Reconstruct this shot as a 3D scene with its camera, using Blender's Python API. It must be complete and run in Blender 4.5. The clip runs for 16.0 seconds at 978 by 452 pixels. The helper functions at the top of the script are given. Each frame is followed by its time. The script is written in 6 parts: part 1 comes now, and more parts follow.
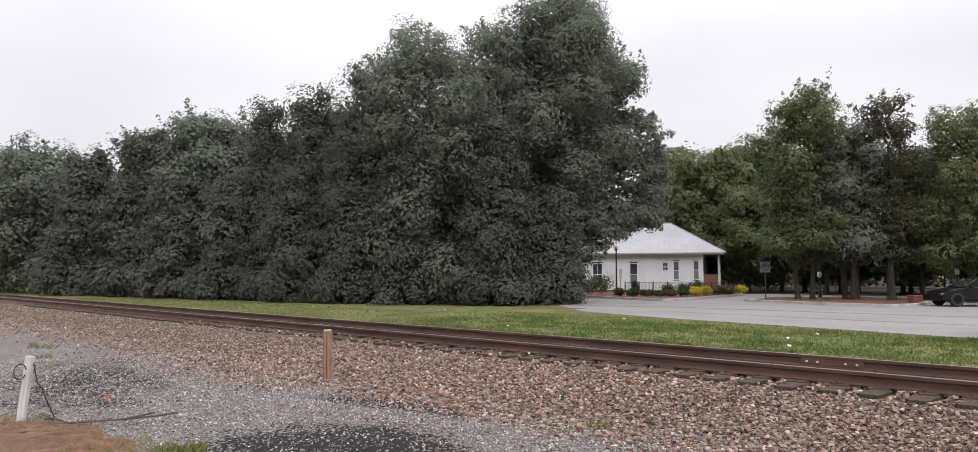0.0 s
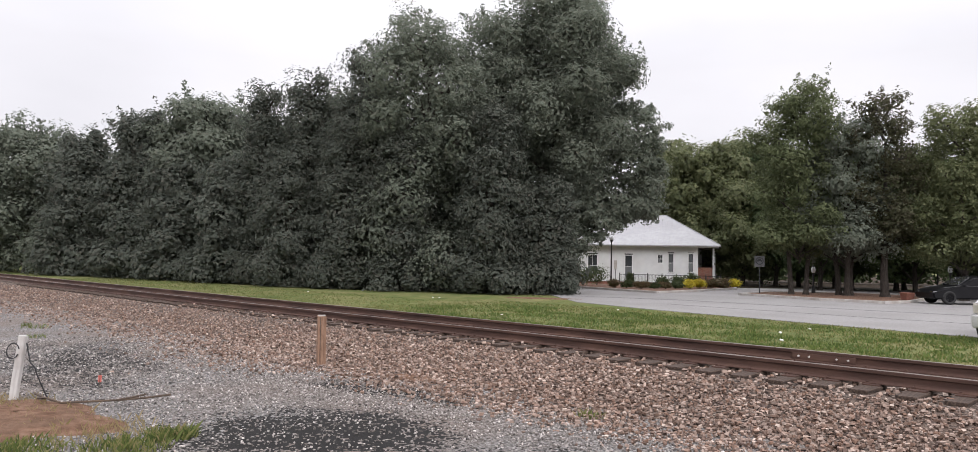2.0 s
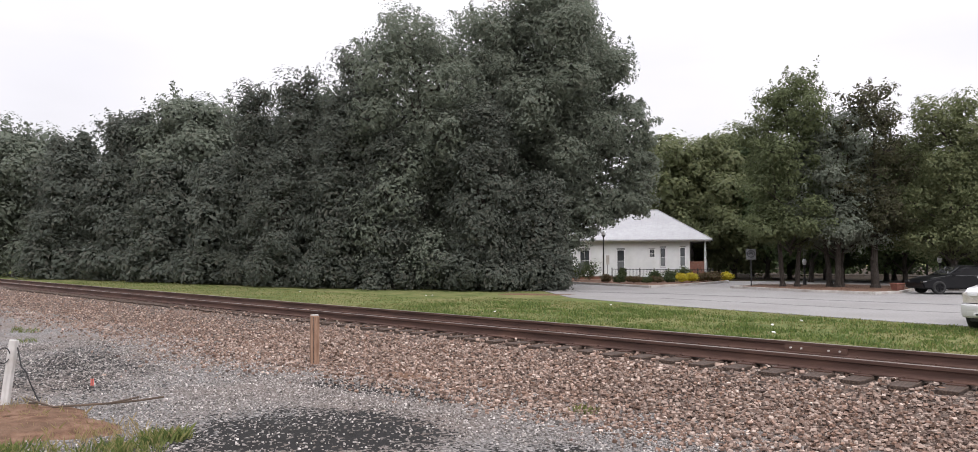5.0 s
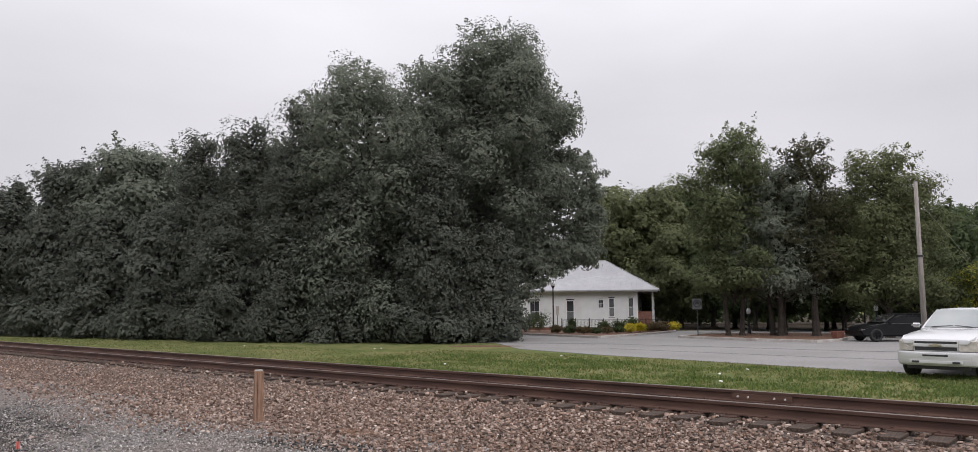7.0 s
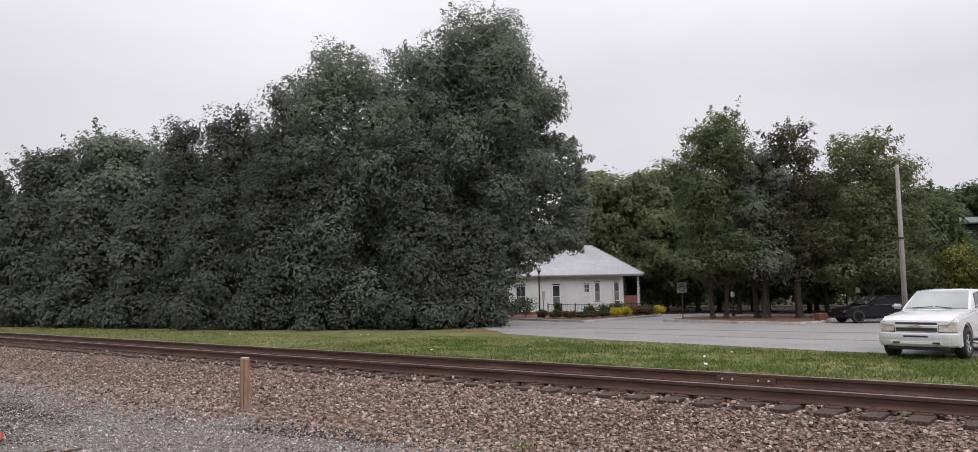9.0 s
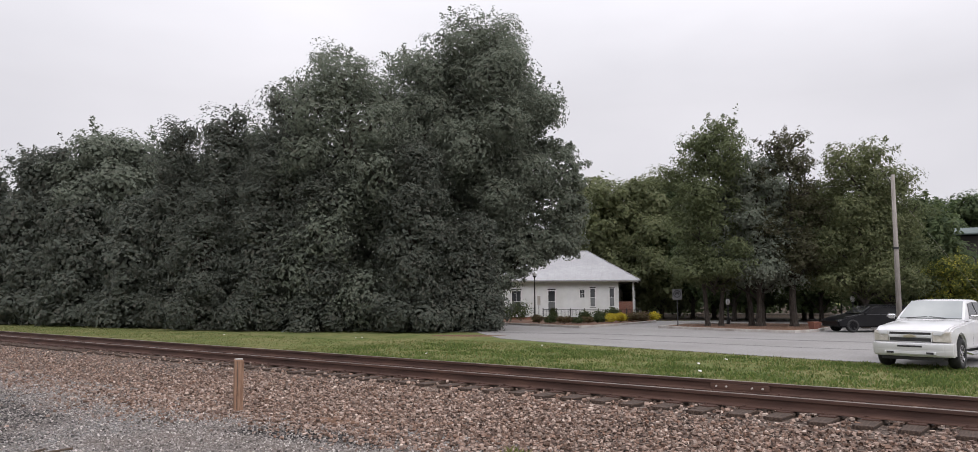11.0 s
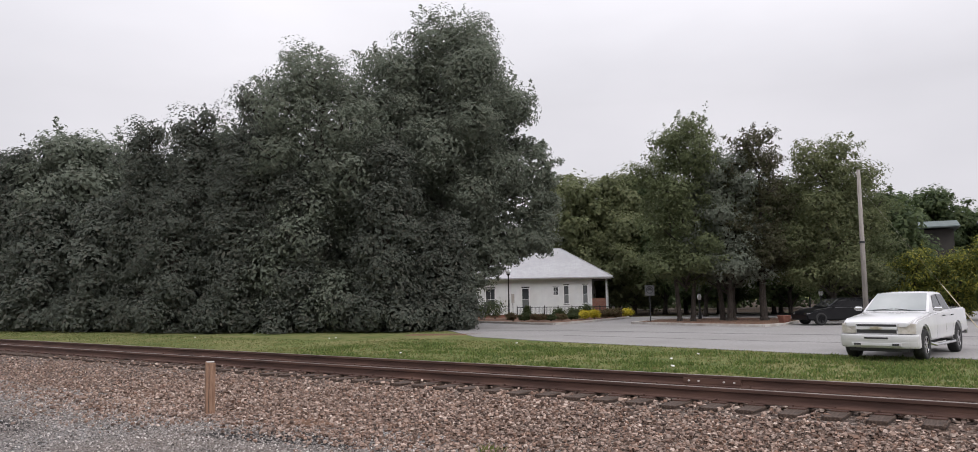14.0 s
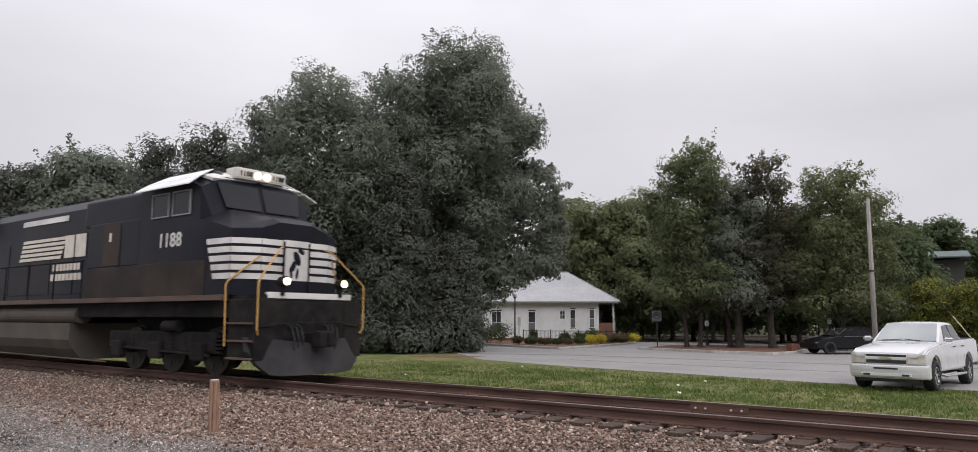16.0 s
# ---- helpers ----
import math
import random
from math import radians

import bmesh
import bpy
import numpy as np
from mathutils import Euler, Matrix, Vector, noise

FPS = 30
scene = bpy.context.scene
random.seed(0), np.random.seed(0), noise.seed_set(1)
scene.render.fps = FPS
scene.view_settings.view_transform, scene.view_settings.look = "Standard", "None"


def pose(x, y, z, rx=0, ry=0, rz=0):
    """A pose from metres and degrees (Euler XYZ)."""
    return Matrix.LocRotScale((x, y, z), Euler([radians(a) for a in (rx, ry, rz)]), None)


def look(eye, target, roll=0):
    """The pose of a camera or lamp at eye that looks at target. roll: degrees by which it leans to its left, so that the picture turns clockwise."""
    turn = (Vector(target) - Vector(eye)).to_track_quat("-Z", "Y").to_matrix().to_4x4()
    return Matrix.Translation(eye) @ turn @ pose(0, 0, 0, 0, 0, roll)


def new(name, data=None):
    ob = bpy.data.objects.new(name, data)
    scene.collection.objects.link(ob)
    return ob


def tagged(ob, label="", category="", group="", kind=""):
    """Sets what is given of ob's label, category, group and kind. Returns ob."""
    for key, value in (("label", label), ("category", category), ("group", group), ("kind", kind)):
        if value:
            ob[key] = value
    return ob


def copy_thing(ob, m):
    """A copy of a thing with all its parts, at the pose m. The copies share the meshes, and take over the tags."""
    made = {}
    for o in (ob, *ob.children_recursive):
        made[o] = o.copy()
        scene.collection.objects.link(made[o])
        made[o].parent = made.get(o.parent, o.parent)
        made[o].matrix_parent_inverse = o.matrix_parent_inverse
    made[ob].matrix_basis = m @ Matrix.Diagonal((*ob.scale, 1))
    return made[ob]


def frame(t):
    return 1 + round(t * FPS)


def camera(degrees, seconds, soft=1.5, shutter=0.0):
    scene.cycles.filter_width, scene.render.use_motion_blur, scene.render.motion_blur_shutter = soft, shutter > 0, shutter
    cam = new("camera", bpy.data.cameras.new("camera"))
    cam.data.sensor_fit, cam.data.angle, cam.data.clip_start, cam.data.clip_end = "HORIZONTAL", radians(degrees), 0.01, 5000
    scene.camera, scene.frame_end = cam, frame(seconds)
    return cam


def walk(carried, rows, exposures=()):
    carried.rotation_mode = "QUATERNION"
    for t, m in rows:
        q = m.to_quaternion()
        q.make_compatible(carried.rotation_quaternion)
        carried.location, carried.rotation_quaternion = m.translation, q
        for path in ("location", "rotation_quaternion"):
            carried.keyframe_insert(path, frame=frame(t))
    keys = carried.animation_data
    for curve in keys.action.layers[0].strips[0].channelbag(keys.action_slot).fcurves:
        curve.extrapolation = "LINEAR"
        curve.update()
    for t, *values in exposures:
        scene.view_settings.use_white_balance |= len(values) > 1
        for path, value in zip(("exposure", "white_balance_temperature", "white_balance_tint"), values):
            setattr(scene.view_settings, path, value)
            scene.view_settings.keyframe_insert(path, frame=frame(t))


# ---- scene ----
EYE = (0.0, 0.0, 1.75)
cam = camera(66.62, 16.0, soft=0.85, shutter=0.12)


def aim(yaw, pitch, roll):
    """A hand-held camera at its one standing place: degrees of turn, tilt and lean."""
    return pose(*EYE, 90 + pitch, 0, yaw) @ pose(0, 0, 0, 0, 0, roll)


walk(cam, [(t, aim(a, b, c)) for t, a, b, c in (
    (0, 0.074, 3.550, -0.104),
    (0.5, -0.743, 3.483, 0.293),
    (1, -0.538, 2.928, 0.846),
    (1.5, -0.779, 2.989, 0.597),
    (2, -0.242, 2.690, 1.060),
    (2.5, 0.431, 1.996, -0.025),
    (3, -0.445, 2.039, 0.123),
    (3.5, -0.000, 2.500, 0.000),
    (3.7, -0.400, 2.690, -0.250),
    (5.8, -1.928, 2.366, 1.229),
    (6, -3.020, 6.187, 2.018),
    (6.5, -4.583, 6.784, 0.314),
    (7, -4.740, 6.399, -0.262),
    (7.5, -4.853, 5.372, -0.974),
    (8, -5.887, 5.448, -0.828),
    (10.3, -5.241, 5.041, -0.370),
    (10.5, -4.886, 5.343, -0.229),
    (11, -6.120, 5.602, -0.029),
    (11.5, -6.427, 6.481, -0.040),
    (12, -6.433, 6.203, -0.105),
    (12.5, -6.503, 5.714, -0.443),
    (13, -7.338, 4.877, -1.236),
    (13.5, -7.766, 5.071, -1.070),
    (14, -8.185, 5.462, -0.821),
    (14.5, -8.264, 5.616, -0.601),
    (15, -7.955, 6.081, -0.654),
    (15.5, -7.994, 6.335, -0.241),
    (16, -7.611, 7.189, 0.196),
)], exposures=[(t, e, 6350, 15) for t, e in ((0, 0.41), (3.7, 0.53), (5.8, 0.55), (6.0, 0.52), (6.4, 0.12), (7.2, 0.08), (10.5, 0.18), (14.5, 0.16), (16, 0.07))])

# ---------------------------------------------------------------- light
world = bpy.data.worlds.new("overcast")
scene.world = world
world.use_nodes = True
wn, wl = world.node_tree.nodes, world.node_tree.links
wn.clear()
w_out = wn.new("ShaderNodeOutputWorld")
w_bg = wn.new("ShaderNodeBackground")
sky = wn.new("ShaderNodeTexSky")
sky.sky_type = "NISHITA"
sky.sun_disc = False
sky.sun_elevation, sky.sun_rotation = radians(42.5), radians(162)
sky.air_density, sky.dust_density = 1.0, 4.0
sky_grey = wn.new("ShaderNodeHueSaturation")
sky_grey.inputs["Saturation"].default_value = 0.12
sky_grey.inputs["Value"].default_value = 0.06
w_coord = wn.new("ShaderNodeTexCoord")
w_map = wn.new("ShaderNodeMapping")
w_map.inputs["Scale"].default_value = (1.0, 1.0, 2.6)
cloud = wn.new("ShaderNodeTexNoise")
cloud.inputs["Scale"].default_value = 1.7
cloud.inputs["Detail"].default_value = 5
cloud.inputs["Roughness"].default_value = 0.45
cloud_ramp = wn.new("ShaderNodeValToRGB")
cloud_ramp.color_ramp.elements[0].position, cloud_ramp.color_ramp.elements[0].color = 0.30, (0.59, 0.595, 0.61, 1)
cloud_ramp.color_ramp.elements[1].position, cloud_ramp.color_ramp.elements[1].color = 0.72, (0.80, 0.796, 0.806, 1)
w_add = wn.new("ShaderNodeMixRGB")
w_add.blend_type = "MIX"
w_add.inputs[0].default_value = 0.86
wl.new(w_coord.outputs["Generated"], w_map.inputs[0])
wl.new(w_map.outputs[0], cloud.inputs["Vector"])
wl.new(cloud.outputs[0], cloud_ramp.inputs[0])
wl.new(sky.outputs[0], sky_grey.inputs["Color"])
wl.new(sky_grey.outputs[0], w_add.inputs[1])
wl.new(cloud_ramp.outputs[0], w_add.inputs[2])
w_sep = wn.new("ShaderNodeSeparateXYZ")
w_up = wn.new("ShaderNodeMapRange")
w_up.inputs["From Min"].default_value, w_up.inputs["From Max"].default_value = 0.25, 1.0
w_up.inputs["To Min"].default_value, w_up.inputs["To Max"].default_value = 1.0, 2.8
w_zen = wn.new("ShaderNodeVectorMath")
w_zen.operation = "SCALE"
wl.new(w_coord.outputs["Generated"], w_sep.inputs[0])
wl.new(w_sep.outputs[2], w_up.inputs[0])
wl.new(w_add.outputs[0], w_zen.inputs[0])
wl.new(w_up.outputs[0], w_zen.inputs["Scale"])
wl.new(w_zen.outputs[0], w_bg.inputs[0])
wl.new(w_bg.outputs[0], w_out.inputs[0])
w_bg.inputs[1].default_value = 1.0
sun_data = bpy.data.lights.new("sun", "SUN")
sun_data.energy, sun_data.angle, sun_data.color = 1.25, radians(40), (1.0, 0.97, 0.93)
sun = new("sun", sun_data)
sun.matrix_world = look((0, 0, 60), (-10, 30, 31.0))

# ---------------------------------------------------------------- materials


def material(name, colours, scale=4.0, rough=0.8, metal=0.0, bump=0.3, bump_scale=None, detail=6.0, pick="noise",
             stain=None, stain_scale=0.6, stain_amount=0.5, stretch=(1, 1, 1), spec=0.4, bump_depth=0.01, coat=0.0):
    """Noise-mottled surface: colours along a ramp, large stains on top, fine relief."""
    m = bpy.data.materials.new(name)
    m.use_nodes = True
    n, l = m.node_tree.nodes, m.node_tree.links
    b = n["Principled BSDF"]
    co = n.new("ShaderNodeTexCoord")
    mp = n.new("ShaderNodeMapping")
    mp.inputs["Scale"].default_value = stretch
    l.new(co.outputs["Object"], mp.inputs[0])
    if pick == "noise":
        tx = n.new("ShaderNodeTexNoise")
        tx.inputs["Scale"].default_value, tx.inputs["Detail"].default_value = scale, detail
        l.new(mp.outputs[0], tx.inputs["Vector"])
        fac = tx.outputs[0]
    elif pick == "cells":
        tx = n.new("ShaderNodeTexVoronoi")
        tx.inputs["Scale"].default_value = scale
        l.new(mp.outputs[0], tx.inputs["Vector"])
        sep = n.new("ShaderNodeSeparateColor")
        l.new(tx.outputs["Color"], sep.inputs[0])
        fac = sep.outputs[0]
    elif pick == "object":
        fac = n.new("ShaderNodeObjectInfo").outputs["Random"]
    else:
        fac = n.new("ShaderNodeNewGeometry").outputs["Random Per Island"]
    ramp = n.new("ShaderNodeValToRGB")
    el = ramp.color_ramp.elements
    lo, hi = (0.3, 0.7) if pick == "noise" else (0.0, 1.0)
    while len(el) < len(colours):
        el.new(0.5)
    for i, c in enumerate(colours):
        el[i].position = lo + (hi - lo) * i / max(1, len(colours) - 1)
        el[i].color = (*c, 1)
    l.new(fac, ramp.inputs[0])
    colour = ramp.outputs[0]
    if stain:
        st = n.new("ShaderNodeTexNoise")
        st.inputs["Scale"].default_value, st.inputs["Detail"].default_value = stain_scale, 5
        l.new(co.outputs["Object"], st.inputs["Vector"])
        sr = n.new("ShaderNodeValToRGB")
        sr.color_ramp.elements[0].position, sr.color_ramp.elements[1].position = 0.42, 0.66
        l.new(st.outputs[0], sr.inputs[0])
        amount = n.new("ShaderNodeMath")
        amount.operation = "MULTIPLY"
        amount.inputs[1].default_value = stain_amount
        l.new(sr.outputs[0], amount.inputs[0])
        mix = n.new("ShaderNodeMixRGB")
        l.new(amount.outputs[0], mix.inputs[0])
        l.new(colour, mix.inputs[1])
        mix.inputs[2].default_value = (*stain, 1)
        colour = mix.outputs[0]
    l.new(colour, b.inputs["Base Color"])
    b.inputs["Roughness"].default_value, b.inputs["Metallic"].default_value = rough, metal
    b.inputs["Specular IOR Level"].default_value = spec
    b.inputs["Coat Weight"].default_value = coat
    if bump:
        bt = n.new("ShaderNodeTexNoise")
        bt.inputs["Scale"].default_value, bt.inputs["Detail"].default_value = bump_scale or scale * 4, 4
        l.new(mp.outputs[0], bt.inputs["Vector"])
        bp = n.new("ShaderNodeBump")
        bp.inputs["Strength"].default_value, bp.inputs["Distance"].default_value = bump, bump_depth
        l.new(bt.outputs[0], bp.inputs["Height"])
        l.new(bp.outputs[0], b.inputs["Normal"])
    return m


def glow(name, colour, strength):
    m = bpy.data.materials.new(name)
    m.use_nodes = True
    b = m.node_tree.nodes["Principled BSDF"]
    b.inputs["Base Color"].default_value = (*colour, 1)
    b.inputs["Emission Color"].default_value = (*colour, 1)
    b.inputs["Emission Strength"].default_value = strength
    return m


def leafy(name, colours, rough=0.5, spec=0.25, **more):
    """Leaves: a tone of their own each, a little light through the blade."""
    m = material(name, colours, pick="island", rough=rough, bump=0, spec=spec, **more)
    n, l = m.node_tree.nodes, m.node_tree.links
    b = n["Principled BSDF"]
    tr = n.new("ShaderNodeBsdfTranslucent")
    mix = n.new("ShaderNodeMixShader")
    mix.inputs[0].default_value = 0.5
    src = b.inputs["Base Color"].links[0].from_socket
    l.new(src, tr.inputs[0])
    l.new(b.outputs[0], mix.inputs[1])
    l.new(tr.outputs[0], mix.inputs[2])
    l.new(mix.outputs[0], n["Material Output"].inputs[0])
    return m




# centre along and across the track, half lengths, turn, strength: where dark asphalt millings lie mixed into the gravel
DARK_SPOTS = ((-6.5, -6.5, 1.45, 1.15, 45, 1.0), (-7.7, -4.5, 1.7, 0.40, 16, 0.75), (-13.2, -6.7, 3.2, 1.3, -18, 0.5), (-3.9, -5.6, 1.4, 0.5, 30, 0.5))


def gravel_material():
    """Grey gravel whose grains turn to dark millings inside uneven spots."""
    m = material("grey_gravel", [(0.03, 0.028, 0.027), (0.16, 0.15, 0.142), (0.26, 0.246, 0.233), (0.088, 0.082, 0.078), (0.41, 0.394, 0.378)], scale=46, pick="cells",
                 rough=0.9, bump=1.0, bump_scale=60, bump_depth=0.03, stain=(0.17, 0.125, 0.10), stain_scale=0.45, stain_amount=0.5, spec=0.12)
    n, l = m.node_tree.nodes, m.node_tree.links
    b = n["Principled BSDF"]

    def math_node(op, a, c=None):
        x = n.new("ShaderNodeMath")
        x.operation = op
        for i, v in enumerate((a, c)):
            if v is None:
                continue
            if isinstance(v, (int, float)):
                x.inputs[i].default_value = v
            else:
                l.new(v, x.inputs[i])
        return x.outputs[0]
    co = n.new("ShaderNodeTexCoord")
    total = None
    for cs, cc, rs, ro, turn, strength in DARK_SPOTS:
        mp = n.new("ShaderNodeMapping")
        mp.vector_type = "TEXTURE"
        mp.inputs["Location"].default_value = (cs, cc, 0)
        mp.inputs["Rotation"].default_value = (0, 0, radians(turn))
        mp.inputs["Scale"].default_value = (rs, ro, 50)
        l.new(co.outputs["Object"], mp.inputs[0])
        ln = n.new("ShaderNodeVectorMath")
        ln.operation = "LENGTH"
        l.new(mp.outputs[0], ln.inputs[0])
        fall = math_node("MULTIPLY", math_node("SUBTRACT", 1.15, ln.outputs["Value"]), strength)
        total = fall if total is None else math_node("MAXIMUM", total, fall)
    soft = n.new("ShaderNodeTexNoise")
    soft.inputs["Scale"].default_value, soft.inputs["Detail"].default_value = 1.6, 6
    l.new(co.outputs["Object"], soft.inputs["Vector"])
    mask = math_node("ADD", total, math_node("MULTIPLY", math_node("SUBTRACT", soft.outputs[0], 0.5), 1.2))
    cell = n.new("ShaderNodeTexVoronoi")
    cell.inputs["Scale"].default_value = 30
    l.new(co.outputs["Object"], cell.inputs["Vector"])
    sep = n.new("ShaderNodeSeparateColor")
    l.new(cell.outputs["Color"], sep.inputs[0])
    dark = math_node("LESS_THAN", sep.outputs[1], math_node("MINIMUM", math_node("MULTIPLY", mask, 1.9), 0.93))
    mix = n.new("ShaderNodeMixRGB")
    l.new(dark, mix.inputs[0])
    l.new(b.inputs["Base Color"].links[0].from_socket, mix.inputs[1])
    mix.inputs[2].default_value = (0.026, 0.025, 0.024, 1)
    l.new(mix.outputs[0], b.inputs["Base Color"])
    return m


M_GRAVEL = gravel_material()
# bed colour darkened so that gaps between the stones read as shaded
M_BALLAST_BED = material("ballast_bed", [(0.014, 0.01, 0.009), (0.06, 0.044, 0.036), (0.187, 0.145, 0.119), (0.043, 0.034, 0.03), (0.289, 0.238, 0.204)], scale=26, pick="cells", rough=0.95, bump=1.0, bump_scale=30, bump_depth=0.03, stain=(0.15, 0.088, 0.062), stain_scale=0.35, stain_amount=0.35, spec=0.1)
M_STONE = material("ballast_stone", [(0.061, 0.039, 0.028), (0.296, 0.201, 0.156), (0.113, 0.082, 0.07), (0.416, 0.312, 0.254), (0.086, 0.064, 0.053), (0.217, 0.135, 0.098), (0.348, 0.274, 0.232), (0.147, 0.095, 0.073), (0.538, 0.439, 0.375)], pick="island", rough=0.92, bump=0.4, bump_scale=60, spec=0.15)
M_CHIP = material("grey_chip", [(0.048, 0.044, 0.04), (0.289, 0.264, 0.243), (0.107, 0.093, 0.086), (0.444, 0.407, 0.378), (0.175, 0.153, 0.14), (0.637, 0.593, 0.56)], pick="island", rough=0.9, bump=0, spec=0.15)
M_DIRT = material("red_dirt", [(0.089, 0.049, 0.031), (0.159, 0.092, 0.06), (0.228, 0.142, 0.099)], scale=9, rough=0.95, bump=1.0, bump_scale=30, bump_depth=0.04, stain=(0.12, 0.08, 0.055), stain_scale=2.0, stain_amount=0.5, spec=0.1)
M_TURF = material("turf", [(0.064, 0.087, 0.028), (0.104, 0.128, 0.041), (0.161, 0.16, 0.063)], scale=1.6, rough=0.95, bump=0.8, bump_scale=40, bump_depth=0.04, stain=(0.23, 0.20, 0.10), stain_scale=0.35, stain_amount=0.5, spec=0.1)
M_BLADE = leafy("grass_blade", [(0.064, 0.093, 0.028), (0.113, 0.149, 0.043), (0.178, 0.202, 0.063), (0.307, 0.252, 0.126)], rough=0.7, stain=(0.20, 0.19, 0.075), stain_scale=0.45, stain_amount=0.45)
M_CLOVER = leafy("clover_leaves", [(0.072, 0.112, 0.031), (0.114, 0.164, 0.045), (0.176, 0.216, 0.062)], rough=0.6)
M_ASPHALT = material("worn_asphalt", [(0.205, 0.197, 0.192), (0.249, 0.241, 0.234), (0.284, 0.275, 0.267)], scale=9, rough=0.9, bump=0.5, bump_scale=90, stain=(0.19, 0.18, 0.175), stain_scale=0.25, stain_amount=0.6, spec=0.2)
M_TAR = material("tar_seam", [(0.09, 0.09, 0.09), (0.14, 0.14, 0.14)], scale=4, rough=0.7)
M_CONCRETE = material("kerb_concrete", [(0.33, 0.31, 0.29), (0.44, 0.42, 0.39)], scale=6, rough=0.9, stain=(0.22, 0.18, 0.15), stain_scale=1.2)
M_MULCH = material("pine_mulch", [(0.072, 0.036, 0.022), (0.144, 0.079, 0.050), (0.194, 0.122, 0.079)], scale=12, rough=0.95, bump=1.0, bump_scale=40, bump_depth=0.04)
M_RUST = material("rusty_rail", [(0.045, 0.024, 0.018), (0.075, 0.04, 0.03), (0.11, 0.06, 0.043)], scale=7, rough=0.75, metal=0.15, stretch=(0.15, 1, 1), bump=0.3)
M_RAILHEAD = material("rail_head", [(0.20, 0.16, 0.14), (0.30, 0.26, 0.24)], scale=5, rough=0.42, metal=0.6, stretch=(0.1, 1, 1), bump=0.1)
M_TIE = material("creosote_tie", [(0.025, 0.017, 0.013), (0.059, 0.039, 0.029), (0.109, 0.078, 0.059)], scale=8, rough=0.95, stretch=(6, 0.5, 6), bump=0.8)
M_POSTWOOD = material("weathered_wood", [(0.149, 0.085, 0.055), (0.228, 0.136, 0.089), (0.298, 0.187, 0.128)], scale=9, rough=0.9, stretch=(5, 5, 0.5), bump=0.6)
M_WHITEWOOD = material("white_painted_post", [(0.369, 0.353, 0.336), (0.508, 0.492, 0.476), (0.574, 0.566, 0.549)], scale=6, rough=0.7, stretch=(3, 3, 0.5), stain=(0.30, 0.26, 0.22), stain_scale=4)
# greyed for haze; front magnolias darkened for shade, upper hardwoods paled as lit
M_MAGNOLIA_SHADED = leafy("magnolia_leaves_shaded", [(0.101, 0.115, 0.096), (0.109, 0.124, 0.102), (0.12, 0.135, 0.109), (0.122, 0.13, 0.106), (0.134, 0.131, 0.108)], rough=0.6, spec=0.16)
M_HARDWOOD_LIT = leafy("hardwood_leaves_lit", [(0.16, 0.182, 0.144), (0.174, 0.198, 0.154), (0.193, 0.217, 0.167), (0.193, 0.2, 0.158)], rough=0.6, spec=0.16)
M_HARDWOOD = leafy("hardwood_leaves", [(0.096, 0.117, 0.058), (0.126, 0.149, 0.071), (0.165, 0.186, 0.089)], rough=0.55)
M_OLIVE = leafy("olive_leaves", [(0.109, 0.127, 0.063), (0.146, 0.165, 0.077), (0.187, 0.198, 0.098)], rough=0.55)
M_WOODS = leafy("woods_leaves", [(0.051, 0.075, 0.034), (0.077, 0.108, 0.045), (0.111, 0.14, 0.059)], rough=0.6)
M_BARK = material("bark", [(0.022, 0.017, 0.015), (0.048, 0.039, 0.032), (0.073, 0.063, 0.054)], scale=6, rough=0.95, stretch=(3, 3, 0.6), bump=1.0, bump_depth=0.04)
M_SIDING = material("white_siding", [(0.588, 0.588, 0.596), (0.655, 0.655, 0.655)], scale=2, rough=0.6, stain=(0.504, 0.496, 0.479), stain_scale=0.8, stain_amount=0.4)
M_ROOF = material("grey_roofing", [(0.3, 0.3, 0.31), (0.357, 0.357, 0.364)], scale=3, rough=0.6, stain=(0.265, 0.265, 0.272), stain_scale=0.5, stain_amount=0.5)
M_TRIM = material("white_trim", [(0.634, 0.634, 0.634), (0.704, 0.704, 0.704)], scale=3, rough=0.5, bump=0.1)
M_PANE = material("dark_pane", [(0.03, 0.032, 0.036), (0.07, 0.075, 0.08)], scale=0.8, rough=0.08, bump=0, spec=0.8)
M_BRICK = material("red_brick", [(0.16, 0.065, 0.045), (0.25, 0.11, 0.08)], scale=6, rough=0.9)
M_BLACK = material("black_paint", [(0.012, 0.012, 0.013), (0.03, 0.03, 0.032)], scale=5, rough=0.45, bump=0.1)
M_BOLT = material("bright_bolt", [(0.45, 0.42, 0.40), (0.6, 0.57, 0.55)], scale=5, rough=0.4, bump=0)
# brown litter with the canopy's shade put into its colour
M_LITTER_SHADED = material("woodland_litter_shaded", [(0.022, 0.017, 0.012), (0.045, 0.034, 0.024), (0.075, 0.055, 0.038)], scale=5, rough=0.95, bump=0.8, bump_scale=20, bump_depth=0.04, spec=0.1)
M_DULLGREEN = leafy("dull_green_leaves", [(0.063, 0.066, 0.034), (0.085, 0.087, 0.045), (0.1, 0.087, 0.055)])
